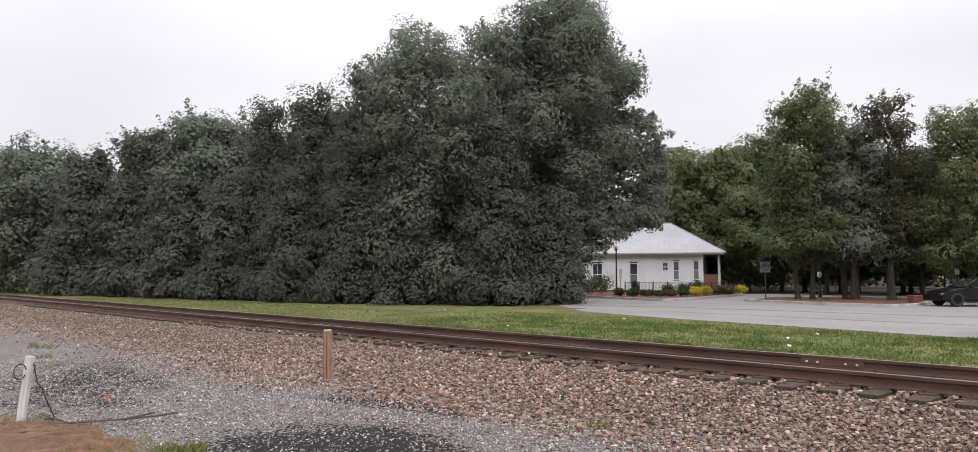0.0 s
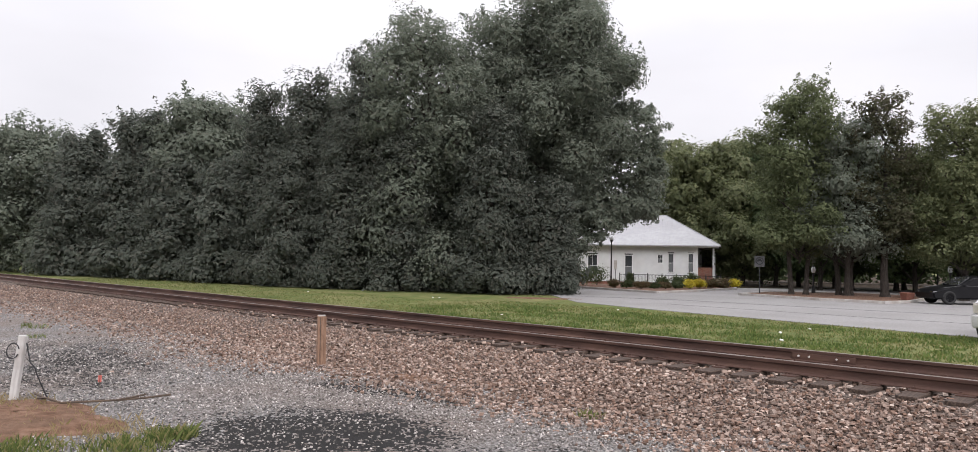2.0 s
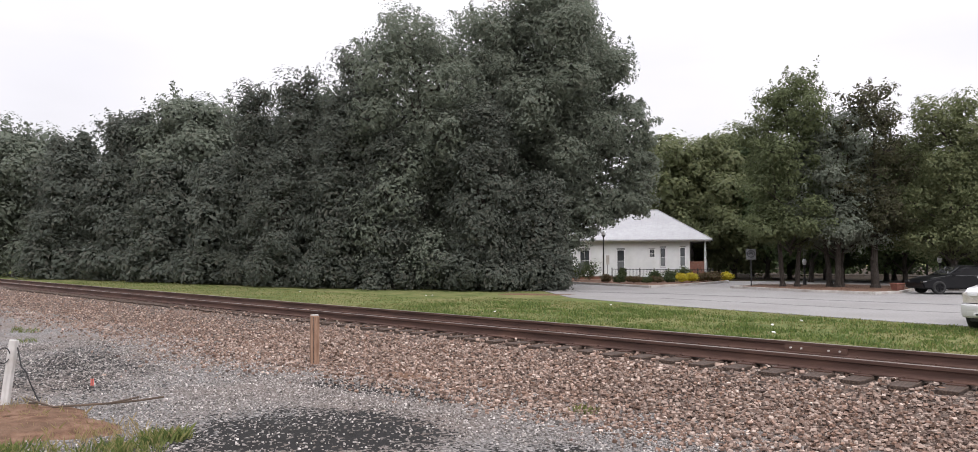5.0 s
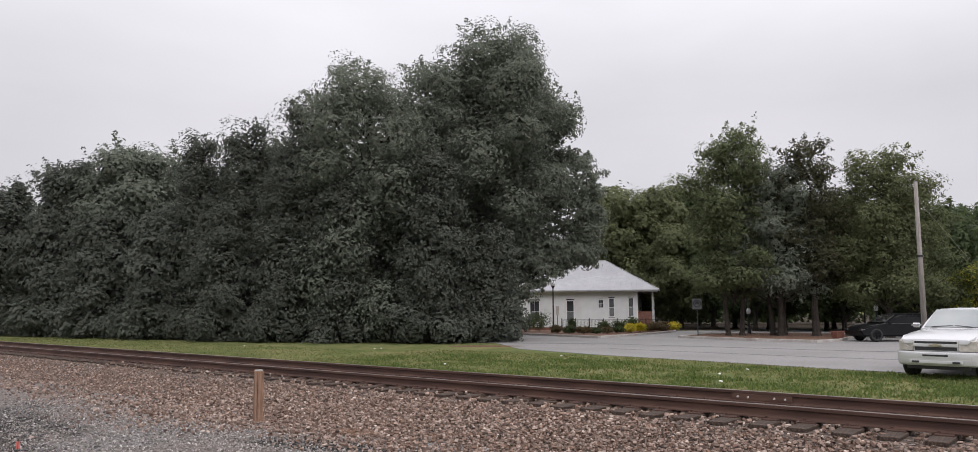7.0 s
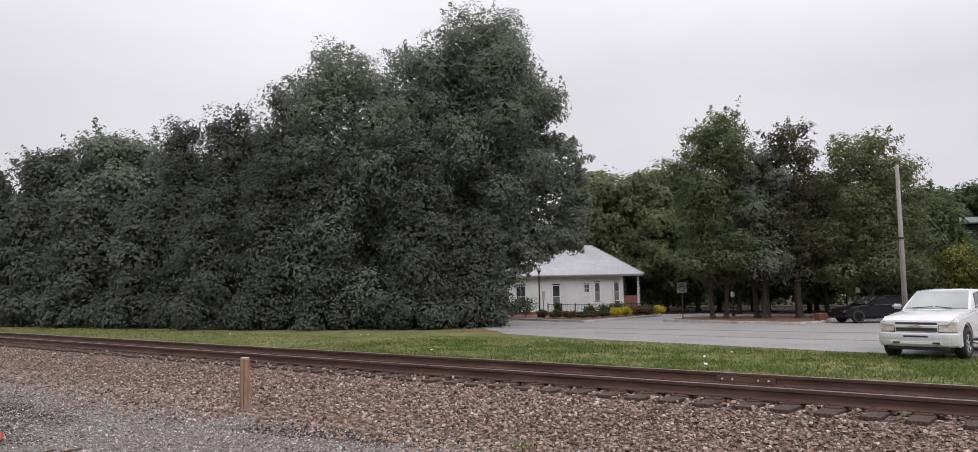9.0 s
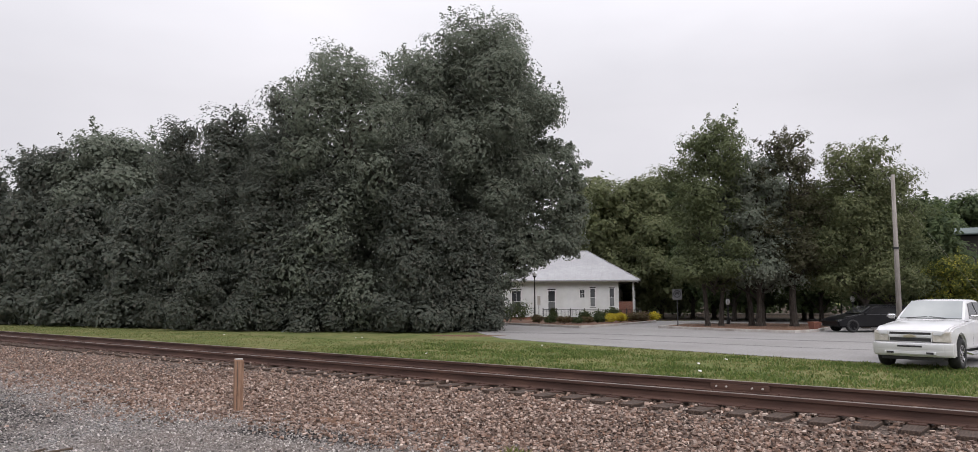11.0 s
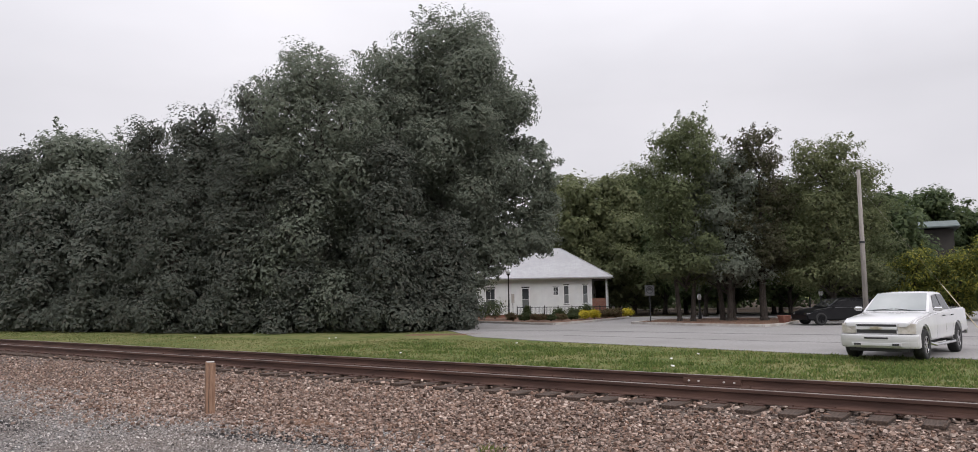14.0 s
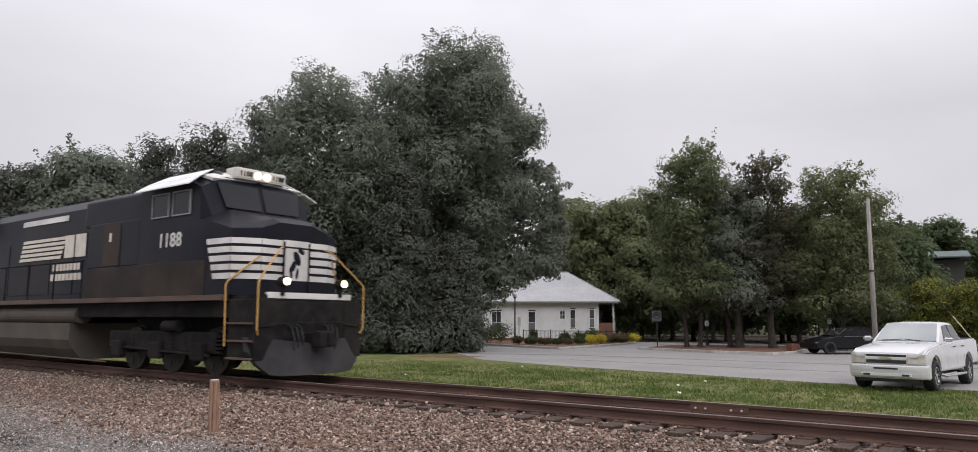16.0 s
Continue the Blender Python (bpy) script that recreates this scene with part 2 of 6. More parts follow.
# greyer tone for some of the panes
M_PANE_PALE = material("grey_pane", [(0.11, 0.115, 0.12), (0.18, 0.185, 0.19)], scale=1.0, rough=0.12, bump=0, spec=0.8)
# interior shade of porch and room put into the plaster colour
M_DARKWALL = material("plaster_in_shade", [(0.05, 0.045, 0.042), (0.08, 0.07, 0.065)], scale=2, rough=0.9)
M_MORTAR = material("mortar", [(0.20, 0.17, 0.15), (0.27, 0.23, 0.21)], scale=8, rough=0.95)
M_YELLOW = leafy("yellow_leaves", [(0.42, 0.34, 0.02), (0.58, 0.47, 0.03), (0.66, 0.58, 0.07), (0.30, 0.30, 0.04)])
M_SHRUB = leafy("shrub_leaves", [(0.03, 0.05, 0.02), (0.06, 0.085, 0.03), (0.10, 0.11, 0.04)])
M_RUSSET = leafy("russet_leaves", [(0.08, 0.06, 0.03), (0.14, 0.085, 0.045), (0.10, 0.11, 0.04)])
M_GOLDGREEN = leafy("golden_green_leaves", [(0.061, 0.084, 0.024), (0.115, 0.142, 0.038), (0.189, 0.203, 0.049), (0.459, 0.419, 0.068)])
M_GLOBE = material("frosted_globe", [(0.70, 0.72, 0.74), (0.80, 0.81, 0.82)], scale=3, rough=0.25, bump=0)
M_SIGNGREY = material("sign_grey", [(0.085, 0.088, 0.09), (0.13, 0.132, 0.135)], scale=4, rough=0.5, bump=0.05)
M_SIGNWHITE = material("sign_white", [(0.20, 0.20, 0.205), (0.28, 0.28, 0.285)], scale=4, rough=0.5, bump=0.05)
M_ORANGE = material("sign_orange", [(0.80, 0.20, 0.02), (0.88, 0.26, 0.03)], scale=4, rough=0.5, bump=0.05)
M_POLE = material("grey_pole_wood", [(0.16, 0.145, 0.13), (0.24, 0.22, 0.20), (0.31, 0.285, 0.265)], scale=7, rough=0.95, stretch=(4, 4, 0.25), bump=0.6)
M_GUARD = material("guy_guard", [(0.34, 0.29, 0.19), (0.43, 0.37, 0.26)], scale=4, rough=0.6)
M_GREENROOF = material("green_metal_roof", [(0.08, 0.104, 0.1), (0.12, 0.144, 0.14)], scale=2, rough=0.85)
M_TANWALL = material("dark_tan_wall", [(0.027, 0.025, 0.023), (0.045, 0.041, 0.036)], scale=1, rough=0.9)
M_CARWHITE = material("white_car_paint", [(0.504, 0.504, 0.512), (0.563, 0.563, 0.571)], scale=2, rough=0.25, bump=0, coat=0.6, stain=(0.62, 0.60, 0.57), stain_scale=1.5, stain_amount=0.25)
M_TYRE = material("tyre_rubber", [(0.012, 0.012, 0.012), (0.03, 0.03, 0.03)], scale=12, rough=0.85)
M_CHROME = material("chrome", [(0.55, 0.55, 0.56), (0.72, 0.72, 0.73)], scale=4, rough=0.18, metal=1.0, bump=0)
M_CARGLASS = material("car_glass", [(0.20, 0.22, 0.22), (0.30, 0.32, 0.31)], scale=0.8, rough=0.06, bump=0, spec=0.9)
M_DARKGLASS = material("dark_car_glass", [(0.015, 0.016, 0.018), (0.03, 0.03, 0.033)], scale=1, rough=0.05, bump=0, spec=0.9)
M_LENS = material("headlight_lens", [(0.38, 0.35, 0.30), (0.55, 0.52, 0.48)], scale=9, rough=0.12, bump=0.1, spec=0.9)
M_CARBLACK = material("black_car_paint", [(0.005, 0.005, 0.006), (0.009, 0.009, 0.010)], scale=2, rough=0.35, bump=0, coat=0.0, spec=0.12)
M_GOLD = material("gold_emblem", [(0.42, 0.37, 0.28), (0.55, 0.50, 0.40)], scale=5, rough=0.35, metal=0.8, bump=0)
M_TAIL = material("tail_lamp_red", [(0.20, 0.012, 0.012), (0.28, 0.02, 0.02)], scale=6, rough=0.15, bump=0)
M_PLASTIC = material("black_plastic", [(0.018, 0.018, 0.019), (0.035, 0.035, 0.036)], scale=8, rough=0.6)
M_LOCOBLACK = material("loco_black_paint", [(0.003, 0.004, 0.009), (0.006, 0.007, 0.013), (0.01, 0.01, 0.017)], scale=1.5, rough=0.42, bump=0.05, stain=(0.026, 0.021, 0.018), stain_scale=0.5, stain_amount=0.5, spec=0.14)
M_LOCODUST = material("loco_dusty_paint", [(0.015, 0.013, 0.011), (0.029, 0.022, 0.019)], scale=1.2, rough=0.7, bump=0.2, spec=0.2, stain=(0.062, 0.045, 0.034), stain_scale=0.7, stain_amount=0.6)
M_LOCOWHITE = material("loco_white_stripe", [(0.52, 0.50, 0.48), (0.66, 0.64, 0.62)], scale=2, rough=0.5, bump=0.1, stain=(0.36, 0.33, 0.30), stain_scale=1.5, stain_amount=0.5)
M_LOCOCREAM = material("loco_cream_lettering", [(0.50, 0.46, 0.38), (0.62, 0.58, 0.50)], scale=3, rough=0.5, bump=0.1)
M_LOCOFRAME = material("loco_underframe", [(0.006, 0.006, 0.006), (0.011, 0.010, 0.010), (0.02, 0.018, 0.017)], scale=4, rough=0.85, stain=(0.03, 0.026, 0.022), stain_scale=1.2, stain_amount=0.4, spec=0.15)
M_PLOW = material("plow_grey", [(0.019, 0.019, 0.022), (0.034, 0.033, 0.035)], scale=3, rough=0.7, spec=0.2, stain=(0.06, 0.053, 0.047), stain_scale=1.2, stain_amount=0.4)
M_HANDRAIL = material("yellow_handrail", [(0.40, 0.23, 0.06), (0.50, 0.30, 0.09)], scale=4, rough=0.5, bump=0)
M_TANK = material("dusty_tank", [(0.055, 0.047, 0.038), (0.09, 0.076, 0.062)], scale=1.5, rough=0.8, stain=(0.06, 0.055, 0.05), stain_scale=0.8, stain_amount=0.6)
M_SILL = material("rusty_sill", [(0.055, 0.036, 0.028), (0.11, 0.075, 0.06)], scale=2, rough=0.8, stretch=(0.4, 1, 1))
M_WHEELSTEEL = material("wheel_steel", [(0.02, 0.017, 0.015), (0.05, 0.042, 0.037)], scale=5, rough=0.6, metal=0.4)
M_HEADLIGHT = glow("lit_headlight", (1.0, 0.80, 0.55), 2.6)
M_DITCH = glow("lit_ditch_light", (1.0, 0.76, 0.48), 3.2)
M_BLACKGLASS = material("loco_glass", [(0.008, 0.009, 0.012), (0.014, 0.015, 0.018)], scale=1, rough=0.15, bump=0, spec=0.25)
M_SHADE = material("white_sunshade", [(0.56, 0.56, 0.56), (0.68, 0.68, 0.68)], scale=2, rough=0.5, bump=0.05)
M_FLAG = material("marker_red", [(0.48, 0.10, 0.08), (0.58, 0.15, 0.12)], scale=6, rough=0.6)
M_LITTER = material("paper_litter", [(0.66, 0.66, 0.64), (0.78, 0.78, 0.76)], scale=6, rough=0.7)
M_TWIG = material("dry_twig", [(0.06, 0.045, 0.035), (0.12, 0.085, 0.06)], scale=9, rough=0.9)
M_STRAW = leafy("dry_grass", [(0.26, 0.20, 0.10), (0.34, 0.27, 0.14), (0.20, 0.17, 0.07)])

# ---------------------------------------------------------------- mesh helpers


def finish(name, bm, mat, parent=None, smooth=False):
    bm.normal_update()
    me = bpy.data.meshes.new(name)
    bm.to_mesh(me)
    bm.free()
    for x in (mat if isinstance(mat, (list, tuple)) else [mat]):
        me.materials.append(x)
    if smooth:
        me.shade_smooth()
    ob = new(name, me)
    ob.parent = parent
    return ob


def part(name, bm, mat, parent, label="", smooth=False):
    ob = finish(name, bm, mat, parent, smooth)
    return tagged(ob, label=label)


def rounded(bm, offset, segments=3, least=0.22, pick=None):
    """Round the folds of a shell and leave only true creases sharp."""
    es = [e for e in bm.edges if len(e.link_faces) == 2 and e.calc_face_angle(0) > least and (pick is None or pick(e))]
    bmesh.ops.bevel(bm, geom=es, offset=offset, segments=segments, affect="EDGES", clamp_overlap=True)
    bm.normal_update()
    for f in bm.faces:
        f.smooth = True
    for e in bm.edges:
        e.smooth = len(e.link_faces) == 2 and e.calc_face_angle(0) < 0.6
    return bm


def thing(name, m, label, category, group="", kind=""):
    ob = new(name)
    ob.matrix_world = m
    ob.empty_display_size = 0.2
    return tagged(ob, label, category, group, kind)


def from_arrays(name, verts, faces, mat, parent=None):
    me = bpy.data.meshes.new(name)
    me.from_pydata(verts, [], faces)
    me.materials.append(mat)
    ob = new(name, me)
    ob.parent = parent
    return ob


def box(bm, x0, y0, z0, x1, y1, z1, bevel=0.0, m=None):
    g = bmesh.ops.create_cube(bm, size=1.0)["verts"]
    bmesh.ops.scale(bm, vec=(x1 - x0, y1 - y0, z1 - z0), verts=g)
    bmesh.ops.translate(bm, vec=((x0 + x1) / 2, (y0 + y1) / 2, (z0 + z1) / 2), verts=g)
    if m is not None:
        bmesh.ops.transform(bm, matrix=m, verts=g)
    if bevel:
        es = list({e for v in g for e in v.link_edges})
        bmesh.ops.bevel(bm, geom=es, offset=bevel, segments=2, affect="EDGES", profile=0.6)
    return bm


def B(x0, y0, z0, x1, y1, z1, bevel=0.0, m=None):
    return box(bmesh.new(), x0, y0, z0, x1, y1, z1, bevel, m)


def rod(bm, a, b, r0, r1=None, seg=8, caps=True):
    """A tapered round bar from a to b."""
    a, b = Vector(a), Vector(b)
    q = (b - a).to_track_quat("Z", "Y").to_matrix().to_4x4()
    mm = Matrix.Translation((a + b) / 2) @ q
    bmesh.ops.create_cone(bm, cap_ends=caps, segments=seg, radius1=r0, radius2=r0 if r1 is None else r1, depth=(b - a).length, matrix=mm)
    return bm


def rods(points, r, seg=8):
    bm = bmesh.new()
    for a, b in zip(points, points[1:]):
        rod(bm, a, b, r, seg=seg)
    return bm


def ball(bm, c, r, sub=2, scale=(1, 1, 1)):
    bmesh.ops.create_icosphere(bm, subdivisions=sub, radius=r, matrix=Matrix.Translation(c) @ Matrix.Diagonal((*scale, 1)))
    return bm


def prism(outline, y0, y1, bevel=0.0, bm=None, axis="y"):
    """An outline of (x, z) pushed through from y0 to y1 (axis x: the outline is (y, z); axis z: (x, y))."""
    bm = bm or bmesh.new()

    def at(p, d):
        return {"y": (p[0], d, p[1]), "x": (d, p[0], p[1]), "z": (p[0], p[1], d)}[axis]
    va = [bm.verts.new(at(p, y0)) for p in outline]
    vb = [bm.verts.new(at(p, y1)) for p in outline]
    fs = [bm.faces.new(va), bm.faces.new(vb[::-1])]
    k = len(outline)
    for i in range(k):
        fs.append(bm.faces.new((va[i], vb[i], vb[(i + 1) % k], va[(i + 1) % k])))
    bmesh.ops.recalc_face_normals(bm, faces=fs)
    if bevel:
        es = list({e for f in fs for e in f.edges})
        bmesh.ops.bevel(bm, geom=es, offset=bevel, segments=2, affect="EDGES", profile=0.6)
    return bm


def wheel_ring(bm, cx, cy, cz, r, w, seg=28, hole=0.0):
    """A disc or ring with its axle along y."""
    mm = Matrix.Translation((cx, cy, cz)) @ Matrix.Rotation(radians(90), 4, "X")
    if not hole:
        bmesh.ops.create_cone(bm, cap_ends=True, segments=seg, radius1=r, radius2=r, depth=w, matrix=mm)
        return bm
    prof = [(hole, -w / 2), (r * 0.94, -w / 2), (r, -w / 3), (r, w / 3), (r * 0.94, w / 2), (hole, w / 2)]
    rings = []
    for i in range(seg):
        a = 2 * math.pi * i / seg
        rings.append([bm.verts.new((cx + p * math.cos(a), cy + q, cz + p * math.sin(a))) for p, q in prof])
    for i in range(seg):
        a, b = rings[i], rings[(i + 1) % seg]
        for j in range(len(prof)):
            k = (j + 1) % len(prof)
            bm.faces.new((a[j], a[k], b[k], b[j]))
    return bm


# The railway's own frame: x along the rails towards the oncoming side's end, y across them away from the camera, z from rail top.
TURN = -44.32
NX, NY = 0.6987, 0.7155
DC = 10.835
RAIL_TOP = 0.483
TRACK = pose(NX * DC, NY * DC, 0, 0, 0, TURN)


# ---------------------------------------------------------------- ground and railway bed
LOT_Z = -0.14


def bed_height(o):
    """Height of the ground across the railway."""
    a = abs(o)
    top, foot, low = (1.75, 3.9, 0.0) if o < 0 else (1.55, 5.2, LOT_Z)
    if a < top:
        return 0.25
    if a > foot:
        return low
    k = (a - top) / (foot - top)
    return low + (0.25 - low) * (1 - k) ** 1.3


def ground_height(s, o):
    near = -15 < o < 14 and -70 < s < 25
    return bed_height(o) + (0.02 * noise.noise(Vector((s * 0.7, o * 0.7, 0))) if near and abs(o) > 1.7 else 0.0)


def lines(*spans):
    out = []
    for a, b, step in spans:
        out += list(np.arange(a, b - 1e-6, step))
    return out + [spans[-1][1]]


def build_ground():
    xs = lines((-2500, -300, 400), (-300, -60, 20), (-60, 24, 0.6), (24, 100, 12), (100, 2500, 400))
    ys = lines((-2500, -100, 400), (-100, -14, 8), (-14, 14, 0.35), (14, 100, 8), (100, 2500, 400))
    verts = [(x, y, ground_height(x, y)) for y in ys for x in xs]
    w = len(xs)
    faces, mats = [], []
    for j in range(len(ys) - 1):
        for i in range(w - 1):
            faces.append((j * w + i, j * w + i + 1, (j + 1) * w + i + 1, (j + 1) * w + i))
            mid = (ys[j] + ys[j + 1]) / 2
            mats.append(2 if mid > 1.6 else 1 if mid > -3.6 else 0)
    ob = from_arrays("ground", verts, faces, M_GRAVEL)
    ob.data.materials.append(M_BALLAST_BED)
    ob.data.materials.append(M_TURF)
    ob.data.polygons.foreach_set("material_index", mats)
    ob.matrix_world = TRACK
    tagged(ob, "grey gravel, railway ballast bed and mown turf", "ground", kind="structure")


build_ground()


def stones(name, count, spread, size, mat, label, seed):
    """Loose crushed stone, each a rough eight-cornered lump, strewn by spread(rng) -> s, o."""
    rng = np.random.default_rng(seed)
    base = np.array([(-1, -1, -1), (1, -1, -1), (1, 1, -1), (-1, 1, -1), (-1, -1, 1), (1, -1, 1), (1, 1, 1), (-1, 1, 1)], float) * 0.5
    quads = np.array([(4, 5, 6, 7), (0, 1, 5, 4), (1, 2, 6, 5), (2, 3, 7, 6), (3, 0, 4, 7)])
    s, o = spread(rng, count)
    z = np.array([ground_height(a, b) for a, b in zip(s, o)])
    d = rng.uniform(size[0], size[1], (count, 1, 1)) * np.stack([rng.uniform(0.7, 1.5, count), rng.uniform(0.6, 1.1, count), rng.uniform(0.5, 0.9, count)], 1)[:, None, :]
    v = base[None] * d * rng.uniform(0.55, 1.15, (count, 8, 3))
    a, b = rng.uniform(0, 6.283, count), rng.normal(0, 0.9, count)
    ca, sa, cb, sb = np.cos(a)[:, None], np.sin(a)[:, None], np.cos(b)[:, None], np.sin(b)[:, None]
    y = v[:, :, 1] * cb - v[:, :, 2] * sb
    zz = v[:, :, 1] * sb + v[:, :, 2] * cb
    x = v[:, :, 0] * ca - y * sa
    y = v[:, :, 0] * sa + y * ca
    lift = rng.uniform(-0.2, 1.4, count) * d[:, 0, 2]
    vv = np.stack([x + s[:, None], y + o[:, None], zz + (z + lift)[:, None]], 2).reshape(-1, 3)
    ff = (quads[None] + 8 * np.arange(count)[:, None, None]).reshape(-1, 4)
    ob = from_arrays(name, vv.tolist(), ff.tolist(), mat)
    ob.matrix_world = TRACK
    return tagged(ob, label, "gravel", kind="stuff")


def shoulder(rng, n):
    s = np.where(rng.random(n) < 0.68, rng.uniform(-13, 7, n), -13 - 37 * rng.power(1.0, n) ** 1.5)
    o = -1.44 - 2.70 * rng.power(0.95, n) - np.abs(rng.normal(0, 0.35, n)) * np.where(s < -10, 2.0, 1.0)
    return s, o


def cribs(rng, n):
    s, o = rng.uniform(-22, 8, n), rng.uniform(-1.40, 1.5, n)
    keep = np.abs((s / 0.5) % 1 - 0.5) < 0.30
    return np.where(keep, s, np.floor(s / 0.5) * 0.5 + 0.25), o


stones("track_ballast", 54000, shoulder, (0.019, 0.044), M_STONE, "pinkish grey crushed stone ballast along the track", 1)
stones("crib_ballast", 6000, cribs, (0.03, 0.055), M_STONE, "crushed stone ballast between the ties", 2)


def drive(rng, n):
    s, o = rng.uniform(-17, -1, n), -4.0 - 5.2 * rng.power(0.9, n)
    near = np.hypot(s, o + 10.83) < 6.9
    s, o = np.where(near, rng.uniform(-15, -5.5, n), s), np.where(near, rng.uniform(-7.5, -4.0, n), o)
    for cs, co, rs, ro, turn, strength in DARK_SPOTS:
        c, e = math.cos(radians(turn)), math.sin(radians(turn))
        u, v = ((s - cs) * c + (o - co) * e) / rs, (-(s - cs) * e + (o - co) * c) / ro
        bare = (u * u + v * v < 1.0) & (rng.random(n) < 0.7 * strength)
        s, o = np.where(bare, rng.uniform(-17, -1, n), s), np.where(bare, rng.uniform(-5.5, -4.0, n), o)
    return s, o


stones("drive_gravel", 32000, drive, (0.009, 0.023), M_CHIP, "light grey gravel chips on the drive", 3)


def patch(name, x, y, rx, ry, turn, height, mat, label, seed, category="ground"):
    """A low spread of loose matter with an uneven rim."""
    bm = bmesh.new()
    rings, seg = 7, 40
    rows = []
    for i in range(rings + 1):
        k = i / rings
        row = []
        for j in range(seg):
            a = 2 * math.pi * j / seg
            wob = 1 + 0.28 * noise.noise(Vector((math.cos(a) * 1.6, math.sin(a) * 1.6, seed))) + 0.12 * noise.noise(Vector((math.cos(a) * 6, math.sin(a) * 6, seed)))
            px_, py_ = k * rx * wob * math.cos(a), k * ry * wob * math.sin(a)
            h = height * (1 - k * k) + 0.012 * noise.noise(Vector((px_ * 4, py_ * 4, seed))) * (1 - k)
            row.append(bm.verts.new((px_, py_, h - (0.03 if i == rings else 0) + 0.004)))
        rows.append(row)
    for i in range(rings):
        for j in range(seg):
            k = (j + 1) % seg
            if i == 0:
                bm.faces.new((rows[0][0], rows[1][j], rows[1][k])) if j else None
            else:
                bm.faces.new((rows[i][j], rows[i + 1][j], rows[i + 1][k], rows[i][k]))
    bmesh.ops.remove_doubles(bm, verts=bm.verts, dist=0.0005)
    ob = finish(name, bm, mat, smooth=True)
    ob.matrix_world = pose(x, y, 0.012, 0, 0, turn)
    return tagged(ob, label, category, kind="structure")


patch("dirt_patch", -5.0, 7.9, 1.35, 0.85, -25, 0.08, M_DIRT, "bare reddish dirt beside the gravel drive", 2.2)
verge_dirt = patch("dirt_patch", 3.0, 38.6, 2.3, 0.7, -12, 0.03, M_DIRT, "strip of bare brown dirt at the lot's end", 5.1)
verge_dirt.matrix_world = pose(3.0, 38.6, LOT_Z + 0.01, 0, 0, -12)
patch("dirt_patch", -0.9, 11.0, 0.65, 0.28, -30, 0.03, M_DIRT, "small spill of red dirt on the ballast", 9.2)


def rail_section():
    """Outline (y, z) of a flat-bottom rail, its top at 0."""
    half = [(0.036, -0.002), (0.0375, -0.012), (0.036, -0.042), (0.010, -0.052), (0.0085, -0.120), (0.014, -0.138), (0.070, -0.156), (0.0705, -0.167)]
    return [(-a, b) for a, b in reversed(half)] + half




def build_rail(o, label):
    rail = thing("rail", TRACK @ pose(0, o, RAIL_TOP), label, "rail", "rails")
    part("rail_body", prism(rail_section(), -420, 160, axis="x"), M_RUST, rail)
    part("running_surface", B(-420, -0.030, -0.004, 160, 0.030, 0.0015, 0), M_RAILHEAD, rail, "rolled steel running surface")
    return rail


near_rail = build_rail(-0.752, "rusty brown steel rail on wooden ties")
far_rail = build_rail(0.752, "rusty brown steel rail with a bolted joint bar")
for s0 in (-4.18,):
    joint = part("joint_bar", B(s0 - 0.46, -0.040, -0.145, s0 + 0.46, -0.010, -0.048, 0.006), M_RUST, far_rail)
    for k in (-0.36, -0.20, 0.20, 0.36):
        part("bolt", rod(bmesh.new(), (s0 + k, -0.068, -0.092), (s0 + k, -0.038, -0.092), 0.015, seg=6), M_BOLT, joint, "worn bright bolt head")


def build_tie():
    tie = thing("railroad_tie", TRACK, "weathered creosoted wooden railroad tie with steel plates", "tie", "railroad ties")
    part("timber", B(-0.115, -1.36, -0.18, 0.115, 1.3, 0, 0.012), M_TIE, tie)
    for o in (-0.752, 0.752):
        plate = part("tie_plate", B(-0.10, o - 0.17, 0.0, 0.10, o + 0.17, 0.016, 0.004), M_RUST, tie, "rusty tie plate")
        for x, y in ((-0.06, -0.085), (0.06, 0.085)):
            part("spike", B(x - 0.014, o + y - 0.014, 0.01, x + 0.014, o + y + 0.014, 0.045), M_RUST, plate)
    return tie


first_tie = build_tie()
rng_t = random.Random(5)
for i in range(-78, 22):
    m = TRACK @ pose(i * 0.5 + rng_t.uniform(-0.03, 0.03), rng_t.uniform(-0.05, 0.05), 0.3, 0, 0, rng_t.uniform(-1.2, 1.2))
    if i == -78:
        first_tie.matrix_world = m
    else:
        copy_thing(first_tie, m)

# ---------------------------------------------------------------- parking lot, kerbs, beds


def slab(name, outline, z0, z1, mat, label, category, m=None, kind="structure"):
    bm = bmesh.new()
    va = [bm.verts.new((x, y, z1)) for x, y in outline]
    vb = [bm.verts.new((x, y, z0)) for x, y in outline]
    top = bm.faces.new(va)
    k = len(outline)
    for i in range(k):
        bm.faces.new((va[i], va[(i + 1) % k], vb[(i + 1) % k], vb[i]))
    bmesh.ops.triangulate(bm, faces=[top])
    bmesh.ops.recalc_face_normals(bm, faces=bm.faces)
    ob = finish(name, bm, mat)
    if m is not None:
        ob.matrix_world = m
    return tagged(ob, label, category, kind=kind)


